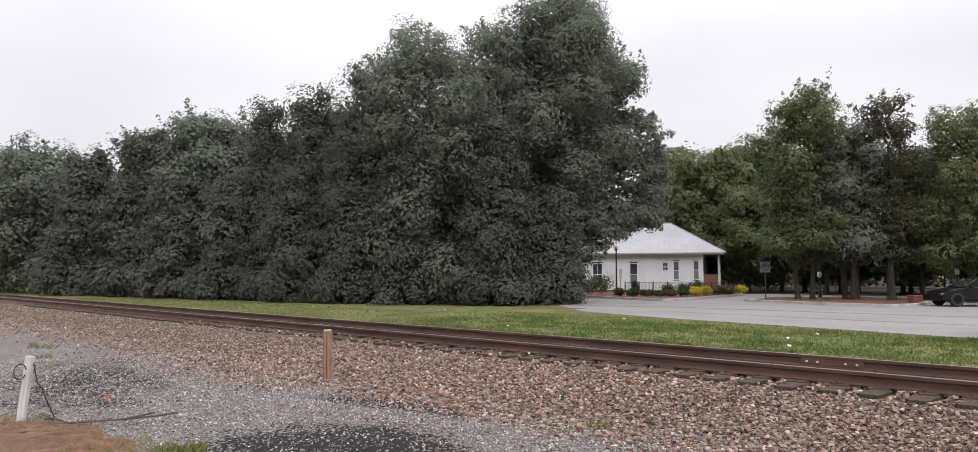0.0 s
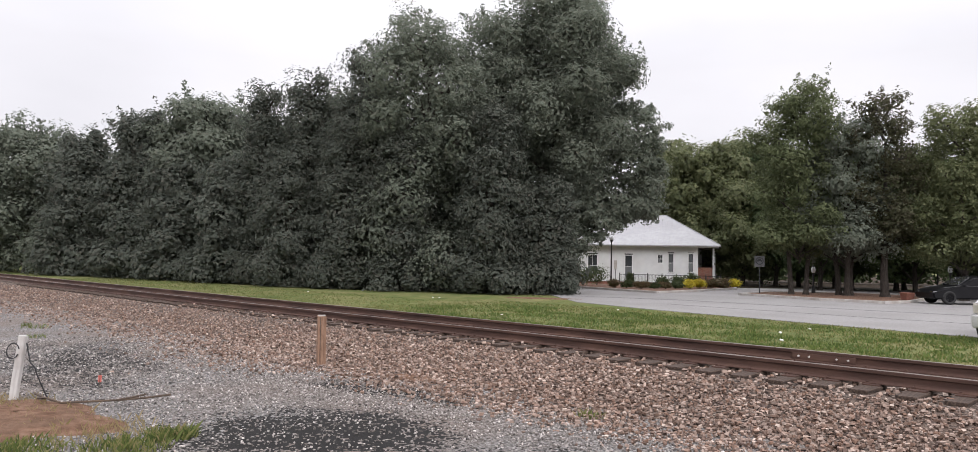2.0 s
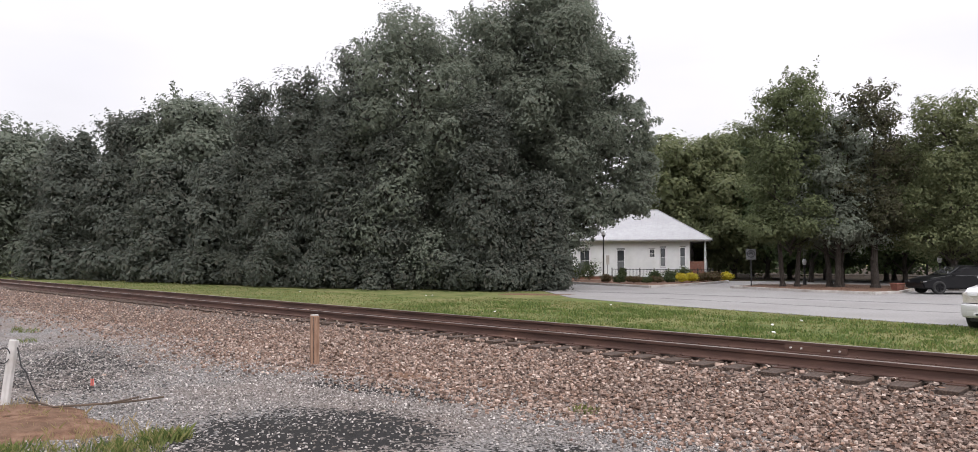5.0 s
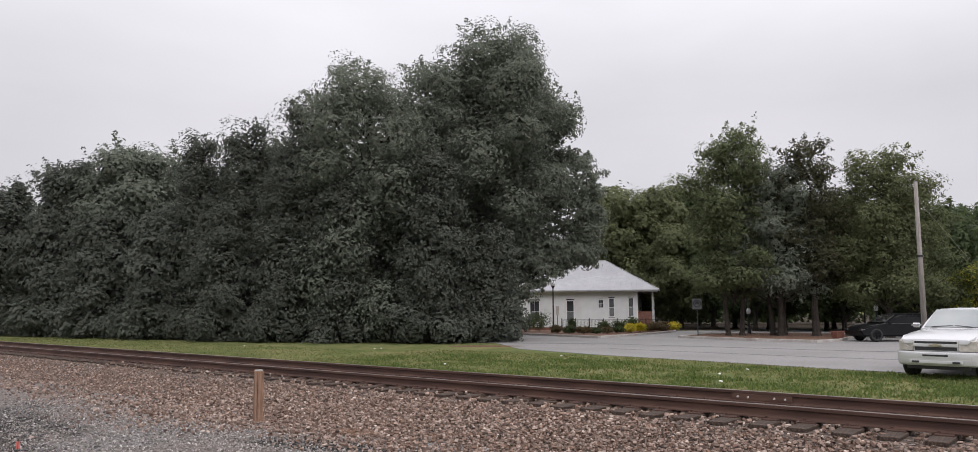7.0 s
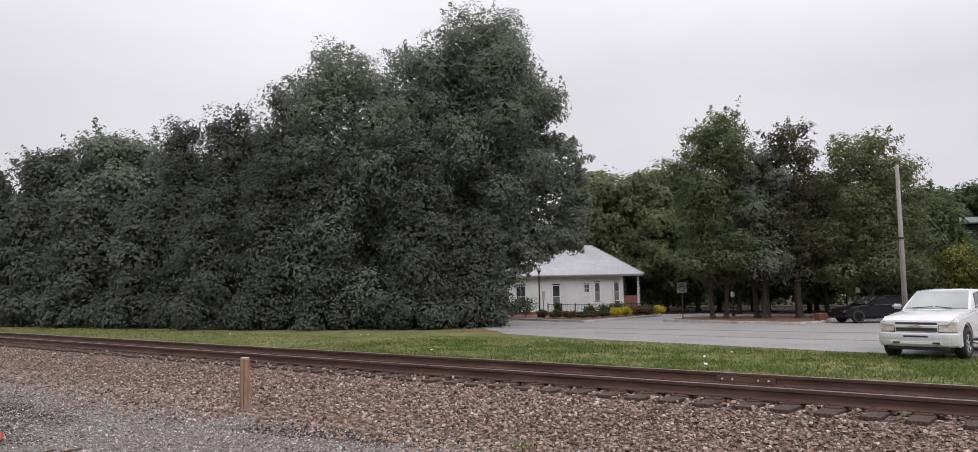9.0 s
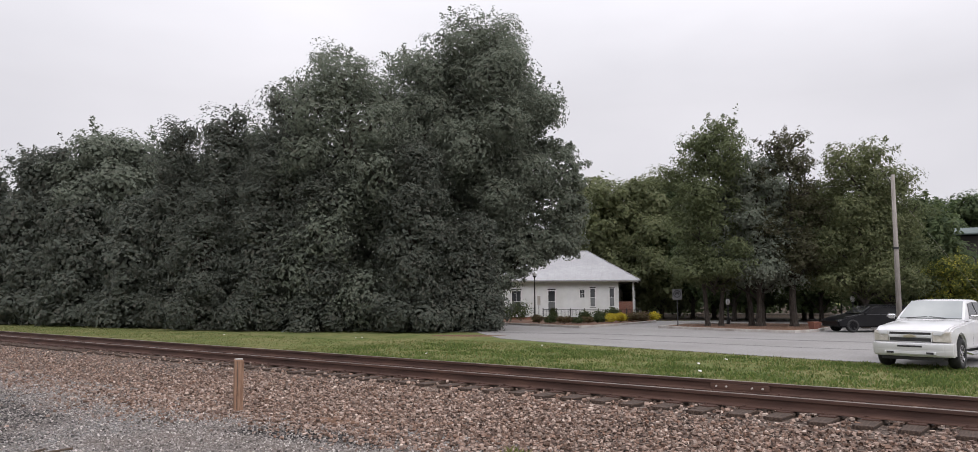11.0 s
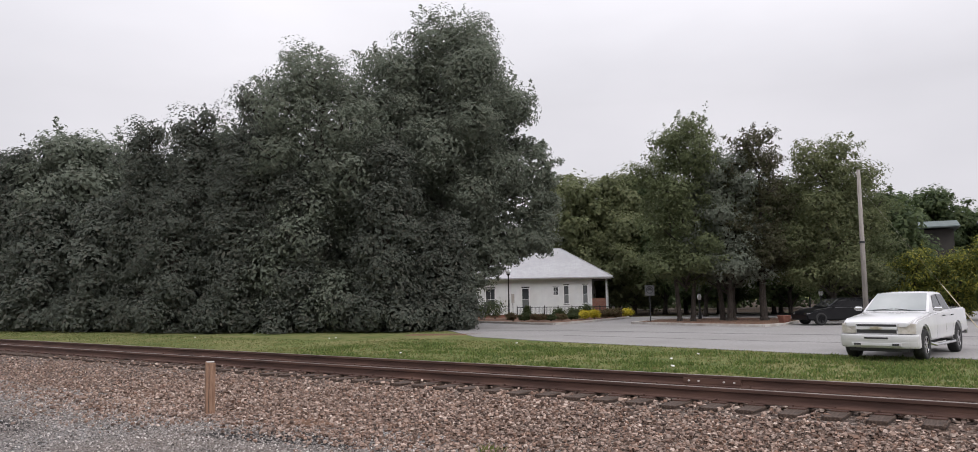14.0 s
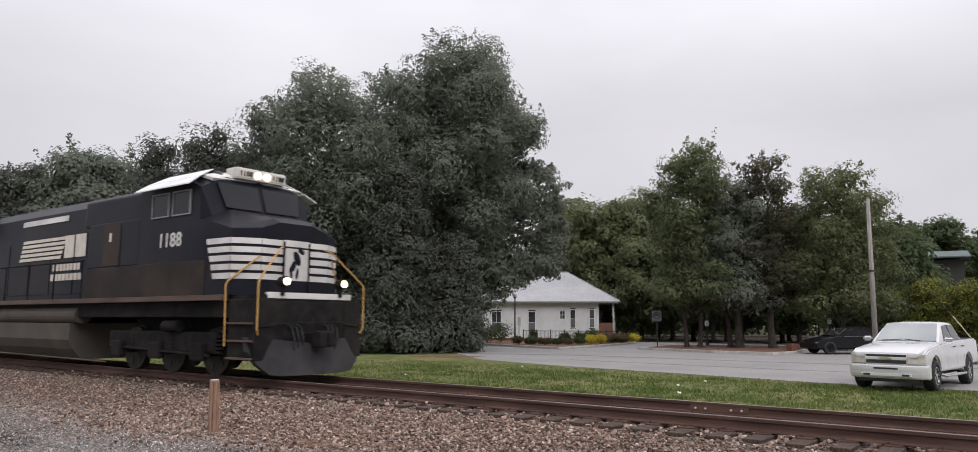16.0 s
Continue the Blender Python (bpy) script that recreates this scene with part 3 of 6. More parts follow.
slab("parking_lot", [(4.4, 35.6), (6.9, 30.9), (12.91, 21.82), (20.52, 13.61), (64.80, -29.16), (118.80, 10.80), (66.96, 56.16), (41.04, 66.96), (20.52, 62.10), (19.66, 58.32), (14.58, 51.62), (11.02, 47.52), (6.70, 55.30), (3.24, 57.24), (3.4, 47.5)],
     LOT_Z - 0.2, LOT_Z + 0.02, M_ASPHALT, "worn light grey asphalt parking lot", "pavement")

def kerb_line(name, pts, label, w=0.16, h=0.15):
    bm = bmesh.new()
    for (xa, ya), (xb, yb) in zip(pts, pts[1:]):
        v = Vector((xb - xa, yb - ya, 0))
        a = math.atan2(v.y, v.x)
        box(bm, 0, -w / 2, -0.1, v.length, w / 2, h, 0.025, Matrix.Translation((xa, ya, LOT_Z + 0.02)) @ Matrix.Rotation(a, 4, "Z"))
    return tagged(finish(name, bm, M_CONCRETE), label, "kerb", kind="structure")


def tar_line(pts, w):
    bm = bmesh.new()
    for (xa, ya), (xb, yb) in zip(pts, pts[1:]):
        v = Vector((xb - xa, yb - ya, 0))
        box(bm, 0, -w / 2, 0.0, v.length, w / 2, 0.006, 0, Matrix.Translation((xa, ya, LOT_Z + 0.02)) @ Matrix.Rotation(math.atan2(v.y, v.x), 4, "Z"))
    return tagged(finish("tar_seam", bm, M_TAR), "dark tar seam across the asphalt", "pavement", kind="structure")


BED = [(6.70, 55.30), (11.02, 47.52), (14.58, 51.62), (19.66, 58.32), (20.84, 62.10), (12.96, 64.37), (3.24, 65.88)]
slab("planting_bed", BED, LOT_Z - 0.1, LOT_Z + 0.10, M_MULCH, "brown mulch planting bed before the white house", "bed")
kerb_line("kerb", [(3.46, 57.24), (6.70, 55.30), (11.02, 47.52), (14.58, 51.62), (19.66, 58.32), (20.84, 62.10)], "pale concrete kerb round the planting bed")
ISLAND = [(16.09, 47.09), (18.79, 41.69), (21.0, 39.2), (23.0, 40.4), (26.6, 44.9), (28.6, 48.60), (25.92, 52.06), (19.44, 51.30)]
slab("tree_island", ISLAND, LOT_Z - 0.1, LOT_Z + 0.12, M_MULCH, "mulched traffic island under shade trees", "bed")
kerb_line("kerb", ISLAND + ISLAND[:1], "pale concrete kerb round the tree island")
tar_line([(2.16, 43.20), (10.26, 39.42), (17.28, 32.62), (28.08, 23.76)], 0.30)
tar_line([(8.64, 35.10), (15.12, 27.54), (25.92, 17.82)], 0.10)

# ---------------------------------------------------------------- trees


def leaf_cloud(blobs, count, leaf, seed, clump=0.9, hang=0.0, fill=0.32, spray=0.6):
    """Leaves in clumps over the skins of ellipsoids: blobs of (x, y, z, rx, ry, rz). Returns vertices and faces."""
    rng = np.random.default_rng(seed)
    area = np.array([(b[3] * b[4] + b[4] * b[5] + b[3] * b[5]) for b in blobs])
    share = np.maximum(1, (area / area.sum() * count).astype(int))
    out = []
    for b, n in zip(blobs, share):
        c, r = np.array(b[:3]), np.array(b[3:6])
        n_in = int(n * fill)
        n_spray = int(n * 0.16 * spray)
        n_out = n - n_in - n_spray
        k = max(6, int(1.25 * (r[0] * r[1] + r[1] * r[2] + r[0] * r[2]) / (clump * clump)))
        dirs = rng.normal(size=(k, 3))
        dirs /= np.linalg.norm(dirs, axis=1)[:, None]
        cc = c + dirs * r * rng.uniform(0.68, 1.10, (k, 1))
        cr = clump * rng.uniform(0.5, 1.25, k)
        which = rng.integers(0, k, n_out)
        off = rng.normal(size=(n_out, 3))
        off /= np.linalg.norm(off, axis=1)[:, None]
        off[:, 2] = np.abs(off[:, 2]) * np.where(rng.random(n_out) < 0.72, 1, -1)
        pos = cc[which] + off * (cr[which] * rng.uniform(0.62, 1.08, n_out))[:, None] * np.array([1, 1, 0.75])
        nor = off * 0.9 + dirs[which] * 0.5 + rng.normal(0, 0.30, (n_out, 3)) + np.array([0, 0, 0.5 - hang])
        size = leaf * rng.uniform(0.6, 1.35, n_out)
        out.append((pos, nor, size))
        # sprays: short leafy shoots that stand out from the crown
        m = max(3, n_spray // 34)
        sd = rng.normal(size=(m, 3)) + np.array([0, 0, 0.25])
        sd /= np.linalg.norm(sd, axis=1)[:, None]
        tip = sd * 0.8 + np.array([0, 0, 0.30 * spray + 0.1 - hang]) + rng.normal(0, 0.25, (m, 3))
        pick = rng.integers(0, m, n_spray)
        along = rng.uniform(0.0, 1.0, (n_spray, 1))
        reach = clump * spray * rng.uniform(0.5, 1.35, (m, 1))
        sp = (c + sd * r * 0.97)[pick] + tip[pick] * reach[pick] * along + rng.normal(0, 0.22 * clump, (n_spray, 3)) * (1.15 - along)
        out.append((sp, tip[pick] * 0.3 + rng.normal(0, 0.6, (n_spray, 3)) + np.array([0, 0, 0.4]), leaf * rng.uniform(0.7, 1.3, n_spray)))
        d2 = rng.normal(size=(n_in, 3))
        d2 /= np.linalg.norm(d2, axis=1)[:, None]
        out.append((c + d2 * r * rng.uniform(0.55, 0.93, (n_in, 1)), d2 + rng.normal(0, 0.28, (n_in, 3)) + np.array([0, 0, 0.35]), leaf * rng.uniform(1.2, 1.9, n_in)))
    pos = np.concatenate([o[0] for o in out])
    nor = np.concatenate([o[1] for o in out])
    size = np.concatenate([o[2] for o in out])
    nor /= np.linalg.norm(nor, axis=1)[:, None] + 1e-9
    t = np.cross(nor, rng.normal(size=nor.shape))
    t /= np.linalg.norm(t, axis=1)[:, None] + 1e-9
    u = np.cross(nor, t)
    s = size[:, None]
    if leaf > 0.24:
        v = np.stack([pos - t * s * 0.5 - u * s * 0.22, pos - t * s * 0.2 + u * s * 0.5, pos + t * s * 0.62 - u * s * 0.1 - nor * s * 0.1], 1).reshape(-1, 3)
        f = np.arange(len(pos) * 3).reshape(-1, 3)
        low = v[:, 2] < 0.05
        v[low, 2] = 0.05 + 0.02 * rng.random(low.sum())
        return v, f
    v = np.stack([pos - t * s * 0.55, pos + u * s * 0.27 + nor * s * 0.06, pos + t * s * 0.55 - nor * s * 0.08, pos - u * s * 0.27 + nor * s * 0.06], 1).reshape(-1, 3)
    f = np.arange(len(pos) * 4).reshape(-1, 4)
    low = v[:, 2] < 0.05
    v[low, 2] = 0.05 + 0.02 * rng.random(low.sum())
    return v, f


def build_tree(x, y, z, blobs, count, leaf, mat, label, seed, trunk_r=0.28, trunk_to=None, clump=0.9, hang=0.0, fill=0.32, lean=0.0, category="tree", group="", stems=1, spread=0.5, spray=0.6):
    """A tree at (x, y): tapered trunk with limbs into the crown, and the crown's leaves."""
    tree = thing("tree", pose(x, y, z), label, category, group)
    rnd = random.Random(seed)
    top = trunk_to or max(b[2] for b in blobs)
    bm = bmesh.new()
    for k in range(stems):
        a = 6.283 * k / stems + rnd.uniform(-0.5, 0.5)
        bx, by = (spread * math.cos(a), spread * math.sin(a)) if stems > 1 else (0, 0)
        p = Vector((bx * 0.5, by * 0.5, -0.1))
        r = trunk_r
        rod(bm, p, p + Vector((0, 0, 0.35)), r * 1.45, r * 1.02, seg=10)
        steps = 6
        for i in range(steps):
            q = Vector((bx * (0.5 + 0.9 * (i + 1) / steps) + rnd.uniform(-0.12, 0.12) + lean * (i + 1) / steps, by * (0.5 + 0.9 * (i + 1) / steps) + rnd.uniform(-0.12, 0.12), top * (i + 1) / steps))
            rod(bm, p, q, r, r * 0.82, seg=9)
            p, r = q, r * 0.82
    for b in blobs:
        rod(bm, (lean * 0.4, 0, max(0.6, b[2] - b[5] * 0.9 - 0.6)), (b[0], b[1], b[2]), trunk_r * 0.42, trunk_r * 0.1, seg=7)
        for j in range(3):
            e = Vector((rnd.uniform(-1, 1) * b[3], rnd.uniform(-1, 1) * b[4], rnd.uniform(0, 0.9) * b[5])) * 0.75
            rod(bm, (b[0], b[1], b[2] - b[5] * 0.2), Vector(b[:3]) + e, trunk_r * 0.16, 0.02, seg=5)
    part("trunk", bm, M_BARK, tree)
    v, f = leaf_cloud(blobs, count, leaf, seed, clump, hang, fill, spray)
    crown = from_arrays("crown", v.tolist(), f.tolist(), mat, tree)
    return tree


def column_crown(h, r, seed, skirt=0.2, lobes=14, taper=0.62):
    """Lobes of a tall full crown that reaches low and narrows to an uneven top."""
    rnd = random.Random(seed)
    out = [(0, 0, h * 0.48, r * 0.80, r * 0.80, h * 0.44), (rnd.uniform(-0.2, 0.2) * r, 0, h * 0.76, r * 0.55, r * 0.55, h * 0.21)]
    for i in range(6 if skirt else 0):
        a = i * 1.047 + rnd.uniform(-0.3, 0.3)
        rr = r * rnd.uniform(0.36, 0.5)
        out.append((r * 0.66 * math.cos(a), r * 0.66 * math.sin(a), rr * 0.9, rr, rr, rr * 1.15))
    for i in range(lobes):
        k = (i + 0.5) / lobes
        a = i * 2.4 + rnd.uniform(-0.4, 0.4)
        z = h * (0.16 + 0.80 * k)
        reach = r * (1 - taper * k ** 2.2) * rnd.uniform(0.55, 0.80)
        rr = r * rnd.uniform(0.26, 0.42) * (1 - 0.45 * k)
        out.append((reach * math.cos(a), reach * math.sin(a), min(z, h - rr * 0.9), rr, rr, rr * rnd.uniform(0.9, 1.35)))
    return out


def broad_crown(h, r, low, seed, lobes=14):
    """Lobes of a spreading crown between the heights low and h."""
    rnd = random.Random(seed)
    mid, hz = (h + low) / 2, (h - low) / 2
    out = [(0, 0, mid, r * 0.72, r * 0.72, hz * 0.8)]
    for i in range(lobes):
        k = (i + 0.5) / lobes * 2 - 1
        a = i * 2.4 + rnd.uniform(-0.4, 0.4)
        ring = math.sqrt(1 - k * k)
        rr = r * rnd.uniform(0.28, 0.45)
        out.append((r * 0.72 * ring * math.cos(a), r * 0.72 * ring * math.sin(a), mid + hz * 0.76 * k, rr, rr, rr * rnd.uniform(0.7, 1.0)))
    return out


def full_crown(h, r, seed):
    """A broad crown over a skirt that reaches the ground."""
    rnd = random.Random(seed)
    out = broad_crown(h, r * 1.08, h * 0.25, seed, lobes=18)
    for i in range(7):
        a = i * 0.9 + rnd.uniform(-0.3, 0.3)
        rr = r * rnd.uniform(0.34, 0.46)
        out.append((r * 0.68 * math.cos(a), r * 0.68 * math.sin(a), rr + h * 0.11 * (i % 3), rr, rr, rr * 1.2))
    return out


MAG = "tall dense dark green magnolia with foliage to the ground"
OAK = "tall broad dark green hardwood with a dense crown"
for i, (x, y, h, r, kind_of, n) in enumerate((
    (0.9, 49.1, 19.7, 4.5, 'o', 51084),
    (-3.7, 46.8, 18.1, 4.4, 'o', 53406),
    (-7.5, 48.0, 16.8, 3.6, 'm', 39474),
    (-12.1, 50.4, 15.1, 2.8, 'm', 32508),
    (-15.5, 51.7, 14.4, 2.4, 'm', 27864),
    (-23.0, 60.6, 15.5, 4.3, 'o', 14929),
    (-28.6, 61.7, 14.5, 4.0, 'm', 12796),
    (-34.9, 64.6, 13.2, 3.9, 'm', 11730),
    (-43.0, 69.9, 14.6, 4.5, 'o', 11730),
    (-53.0, 76.3, 15.8, 5.1, 'm', 9597),
    (-66.9, 84.8, 17.2, 6.4, 'm', 7464),
    (-90.7, 100.0, 19.5, 9.2, 'o', 6398),
    (0.2, 43.7, 11.6, 2.4, 'm', 34830),
    (-5.1, 45.1, 10.4, 2.3, 'm', 27864),
    (3.6, 44.7, 7.3, 2.2, 'm', 25542),
    (-8.8, 46.7, 9.9, 2.3, 'm', 25542),
    (-12.8, 48.5, 9.0, 2.4, 'm', 20898),
    (-18.1, 53.2, 9.2, 2.7, 'm', 8531),
    (-23.6, 56.8, 9.3, 2.9, 'm', 7464),
)):
    # leaf tones set the row's shaded front against its lit top
    build_tree(x, y, LOT_Z, column_crown(h * 0.975, r, 10 + i) if kind_of == "m" else full_crown(h * 0.99, r, 10 + i), int(n * 0.88) if y < 52 else int(n * 2.7), 0.19 if y < 52 else 0.25, M_MAGNOLIA_SHADED if kind_of == "m" else M_HARDWOOD_LIT,
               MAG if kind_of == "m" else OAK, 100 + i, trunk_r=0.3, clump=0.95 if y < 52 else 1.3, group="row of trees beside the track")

build_tree(4.5, 48.3, LOT_Z, broad_crown(21.0, 5.35, 5.2, 33, lobes=22), 80000, 0.18, M_HARDWOOD_LIT, OAK, 133, trunk_r=0.4, clump=1.05, group="row of trees beside the track")

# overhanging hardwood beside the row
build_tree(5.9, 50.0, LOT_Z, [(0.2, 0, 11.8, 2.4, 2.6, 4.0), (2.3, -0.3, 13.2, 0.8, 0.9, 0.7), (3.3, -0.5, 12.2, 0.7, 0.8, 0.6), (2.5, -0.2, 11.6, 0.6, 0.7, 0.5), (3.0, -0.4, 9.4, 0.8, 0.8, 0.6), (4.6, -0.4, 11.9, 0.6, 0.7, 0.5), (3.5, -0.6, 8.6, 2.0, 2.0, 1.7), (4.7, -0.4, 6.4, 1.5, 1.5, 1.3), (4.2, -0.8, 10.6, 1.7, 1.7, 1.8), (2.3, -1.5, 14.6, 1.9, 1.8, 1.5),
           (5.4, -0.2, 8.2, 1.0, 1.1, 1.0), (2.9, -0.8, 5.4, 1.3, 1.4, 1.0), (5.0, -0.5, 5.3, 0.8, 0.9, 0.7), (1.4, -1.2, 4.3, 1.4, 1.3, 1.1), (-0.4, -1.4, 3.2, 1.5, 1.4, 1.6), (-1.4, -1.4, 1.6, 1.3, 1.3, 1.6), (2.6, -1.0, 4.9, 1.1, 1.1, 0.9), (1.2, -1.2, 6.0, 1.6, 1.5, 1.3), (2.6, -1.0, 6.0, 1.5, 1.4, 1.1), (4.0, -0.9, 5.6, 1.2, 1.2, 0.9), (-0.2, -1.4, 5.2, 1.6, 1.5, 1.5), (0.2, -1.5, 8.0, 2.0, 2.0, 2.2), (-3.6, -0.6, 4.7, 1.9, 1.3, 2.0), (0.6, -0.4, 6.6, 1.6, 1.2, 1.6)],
           52000, 0.21, M_HARDWOOD_LIT, "hardwood tree overhanging the white house", 150, trunk_r=0.3, clump=0.6, fill=0.2)

# fuller trees behind the row
for i, (x, y, h, r) in enumerate(((-13.5, 57.0, 13.6, 4.2), (-20.0, 64.0, 14.5, 4.6), (-9.0, 53.0, 15.2, 4.0), (-30.0, 70.0, 13.8, 5.0), (-43.0, 78.0, 14.0, 5.5), (-2.6, 54.0, 15.6, 4.2), (-1.2, 51.6, 13.0, 3.2))):
    build_tree(x, y, LOT_Z, broad_crown(h, r, 1.0, 60 + i), 26000, 0.26, M_HARDWOOD_LIT, "broad hardwood behind the row of magnolias", 160 + i, clump=1.2, group="row of trees beside the track")

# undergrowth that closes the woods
# floor colour carries the shade below the crowns
slab("woodland_floor", [(19.8, 63.0), (41, 68.5), (67, 57), (120, 14), (260, 60), (180, 200), (40, 220), (8, 110), (22, 90)], LOT_Z - 0.2, LOT_Z + 0.012, M_LITTER_SHADED, "brown leaf litter under the woods, darkened for tree shade", "ground")
rnd_u = random.Random(77)
under = []
for i in range(46):
    k = i / 45
    x, y = 22 + 62 * k + rnd_u.uniform(-2, 2), 92 - 26 * k + rnd_u.uniform(-3, 3)
    under.append((x, y, 2.2 + rnd_u.uniform(-0.3, 0.8), 3.0, 3.0, 3.0))
for i in range(16):
    k = i / 15
    under.append((-78 + 40 * k, 108 - 22 * k, 2.5, 4.0, 3.0, 3.4))
uv, uf = leaf_cloud(under, 26000, 0.5, 78, clump=1.2, fill=0.4)
tagged(from_arrays("undergrowth", uv.tolist(), uf.tolist(), M_WOODS), "dense dark undergrowth at the foot of the woods", "undergrowth", kind="stuff")

build_tree(19.6, 81.0, LOT_Z, broad_crown(16.4, 4.2, 2.0, 90), 10000, 0.38, M_OLIVE, "olive green tree behind the white house", 190, clump=1.0, group="woods behind the lot")

# deep canopy between the lot and the woods
for i, (x, y, h, r) in enumerate(((27.0, 60.0, 10.5, 4.0), (33.0, 57.0, 10.0, 4.0), (38.5, 53.5, 9.6, 4.0), (31.0, 66.0, 11.0, 4.4))):
    build_tree(x, y, LOT_Z, broad_crown(h, r, 1.1, 70 + i), 12000, 0.30, M_WOODS, "dark spreading tree at the edge of the woods", 170 + i, trunk_r=0.2, clump=1.0, group="woods behind the lot")

# woods and lot trees
for i, (x, y, h, r, low, mat, n, leaf, label) in enumerate((
    (20.9, 75.1, 14.6, 4.1, 2, M_OLIVE, 9600, 0.41, 'olive green tree behind the white house'),
    (24.7, 76.1, 15.8, 4.0, 2, M_OLIVE, 10800, 0.41, 'olive green tree behind the white house'),
    (28.5, 76.9, 15.7, 3.9, 1, M_WOODS, 10800, 0.41, 'dense green tree in the woods'),
    (24.2, 69.9, 10.2, 3.5, 0, M_OLIVE, 8400, 0.39, 'lower olive tree in the woods'),
    (29.5, 70.0, 13.7, 3.9, 0, M_WOODS, 7800, 0.44, 'dense green tree in the woods'),
    (33.6, 68.2, 13.8, 3.8, 0, M_WOODS, 7800, 0.44, 'dense green tree in the woods'),
    (36.8, 65.3, 13.1, 3.6, 0, M_WOODS, 7800, 0.44, 'dense green tree in the woods'),
    (40.3, 63.2, 12.5, 3.5, 0, M_WOODS, 7800, 0.44, 'dense green tree in the woods'),
    (26.7, 68.4, 10.0, 3.4, 1.3, M_WOODS, 8400, 0.39, 'dark spreading tree at the edge of the woods'),
    (30.5, 64.4, 9.5, 3.2, 1.3, M_WOODS, 8400, 0.39, 'dark spreading tree at the edge of the woods'),
    (34.5, 62.4, 9.5, 3.1, 1.3, M_WOODS, 8400, 0.39, 'dark spreading tree at the edge of the woods'),
    (37.1, 58.3, 9.5, 2.9, 1.3, M_WOODS, 8400, 0.39, 'dark spreading tree at the edge of the woods'),
    (40.8, 58.5, 7.2, 2.9, 1.3, M_WOODS, 8400, 0.39, 'dark spreading tree at the edge of the woods'),
    (56.8, 76.1, 13.9, 3.8, 0, M_WOODS, 8400, 0.49, 'distant green tree beyond the pavilion'),
    (61.9, 76.0, 14.4, 4.2, 0, M_WOODS, 8400, 0.49, 'distant green tree beyond the pavilion'),
    (66.3, 74.9, 11.8, 3.8, 0, M_WOODS, 7200, 0.49, 'distant green tree beyond the pavilion'),
    (69.6, 71.8, 12.1, 4.2, 0, M_WOODS, 6000, 0.49, 'distant green tree beyond the pavilion'),
    (72.7, 68.7, 11.7, 4.0, 0, M_WOODS, 6000, 0.49, 'distant green tree beyond the pavilion'),
    (33.9, 47.5, 4.4, 1.7, 0, M_GOLDGREEN, 9660, 0.2, 'golden green shrubby tree behind the pickup'),
    (35.1, 45.2, 4.9, 1.8, 0, M_GOLDGREEN, 12419, 0.2, 'golden green shrubby tree behind the pickup'),
    (36.2, 43.0, 4.6, 1.7, 0, M_GOLDGREEN, 12419, 0.2, 'golden green shrubby tree behind the pickup'),
    (36.8, 41.0, 5.5, 1.4, 0, M_GOLDGREEN, 11040, 0.2, 'golden green shrubby tree behind the pickup'),
    (39.2, 40.2, 4.7, 1.9, 0, M_GOLDGREEN, 6899, 0.2, 'golden green shrubby tree behind the pickup'),
)):
    build_tree(x, y, LOT_Z, broad_crown(h, r, low, 40 + i), int(n * 2.1) if leaf > 0.24 else n, leaf * 0.68, mat, label, 200 + i, trunk_r=0.22, clump=0.55 if leaf < 0.24 else 1.2, fill=0.3, group="woods behind the lot")


def island_tree(x, y, h, r, low, n, mat, label, seed, stems=1, trunk_r=0.2, spread=0.5, clump=0.75):
    rnd = random.Random(seed + 7)
    boughs = [(r * 0.62 * math.cos(1.05 * i + 0.4), r * 0.62 * math.sin(1.05 * i + 0.4), low + 1.9 + rnd.uniform(-0.2, 0.5), r * 0.40, r * 0.40, 0.8) for i in range(6)]
    return build_tree(x, y, LOT_Z + 0.1, broad_crown(h, r, low, seed) + boughs, int(n * 1.25), 0.165, mat, label, seed, trunk_r=trunk_r, trunk_to=h * 0.7, clump=clump, fill=0.25, stems=stems, spread=spread, spray=0.9, group="shade trees on the lot")


island_tree(20.2, 47.9, 14.7, 3.3, 1.7, 34000, M_HARDWOOD, "leafy green shade tree on the lot island", 401, trunk_r=0.17, stems=2, spread=0.9)
island_tree(23.0, 47.5, 12.2, 3.1, 1.3, 26000, M_HARDWOOD_LIT, "dark green shade tree on the lot island", 402, trunk_r=0.20, stems=3, spread=0.8)
island_tree(24.9, 46.3, 14.1, 2.4, 2.1, 14000, M_DULLGREEN, "thin-crowned shade tree with a pale trunk", 403, trunk_r=0.26, clump=0.6)
island_tree(29.0, 45.0, 12.8, 3.4, 1.0, 30000, M_OLIVE, "olive green shade tree behind the utility pole", 404, trunk_r=0.22)
island_tree(31.8, 46.4, 10.6, 2.6, 0.8, 18000, M_HARDWOOD, "green shade tree at the lot's edge", 405, trunk_r=0.2)

# ---------------------------------------------------------------- white house and its yard
HOUSE_AT = pose(20.1, 65.3, LOT_Z, 0, 0, -18.5)


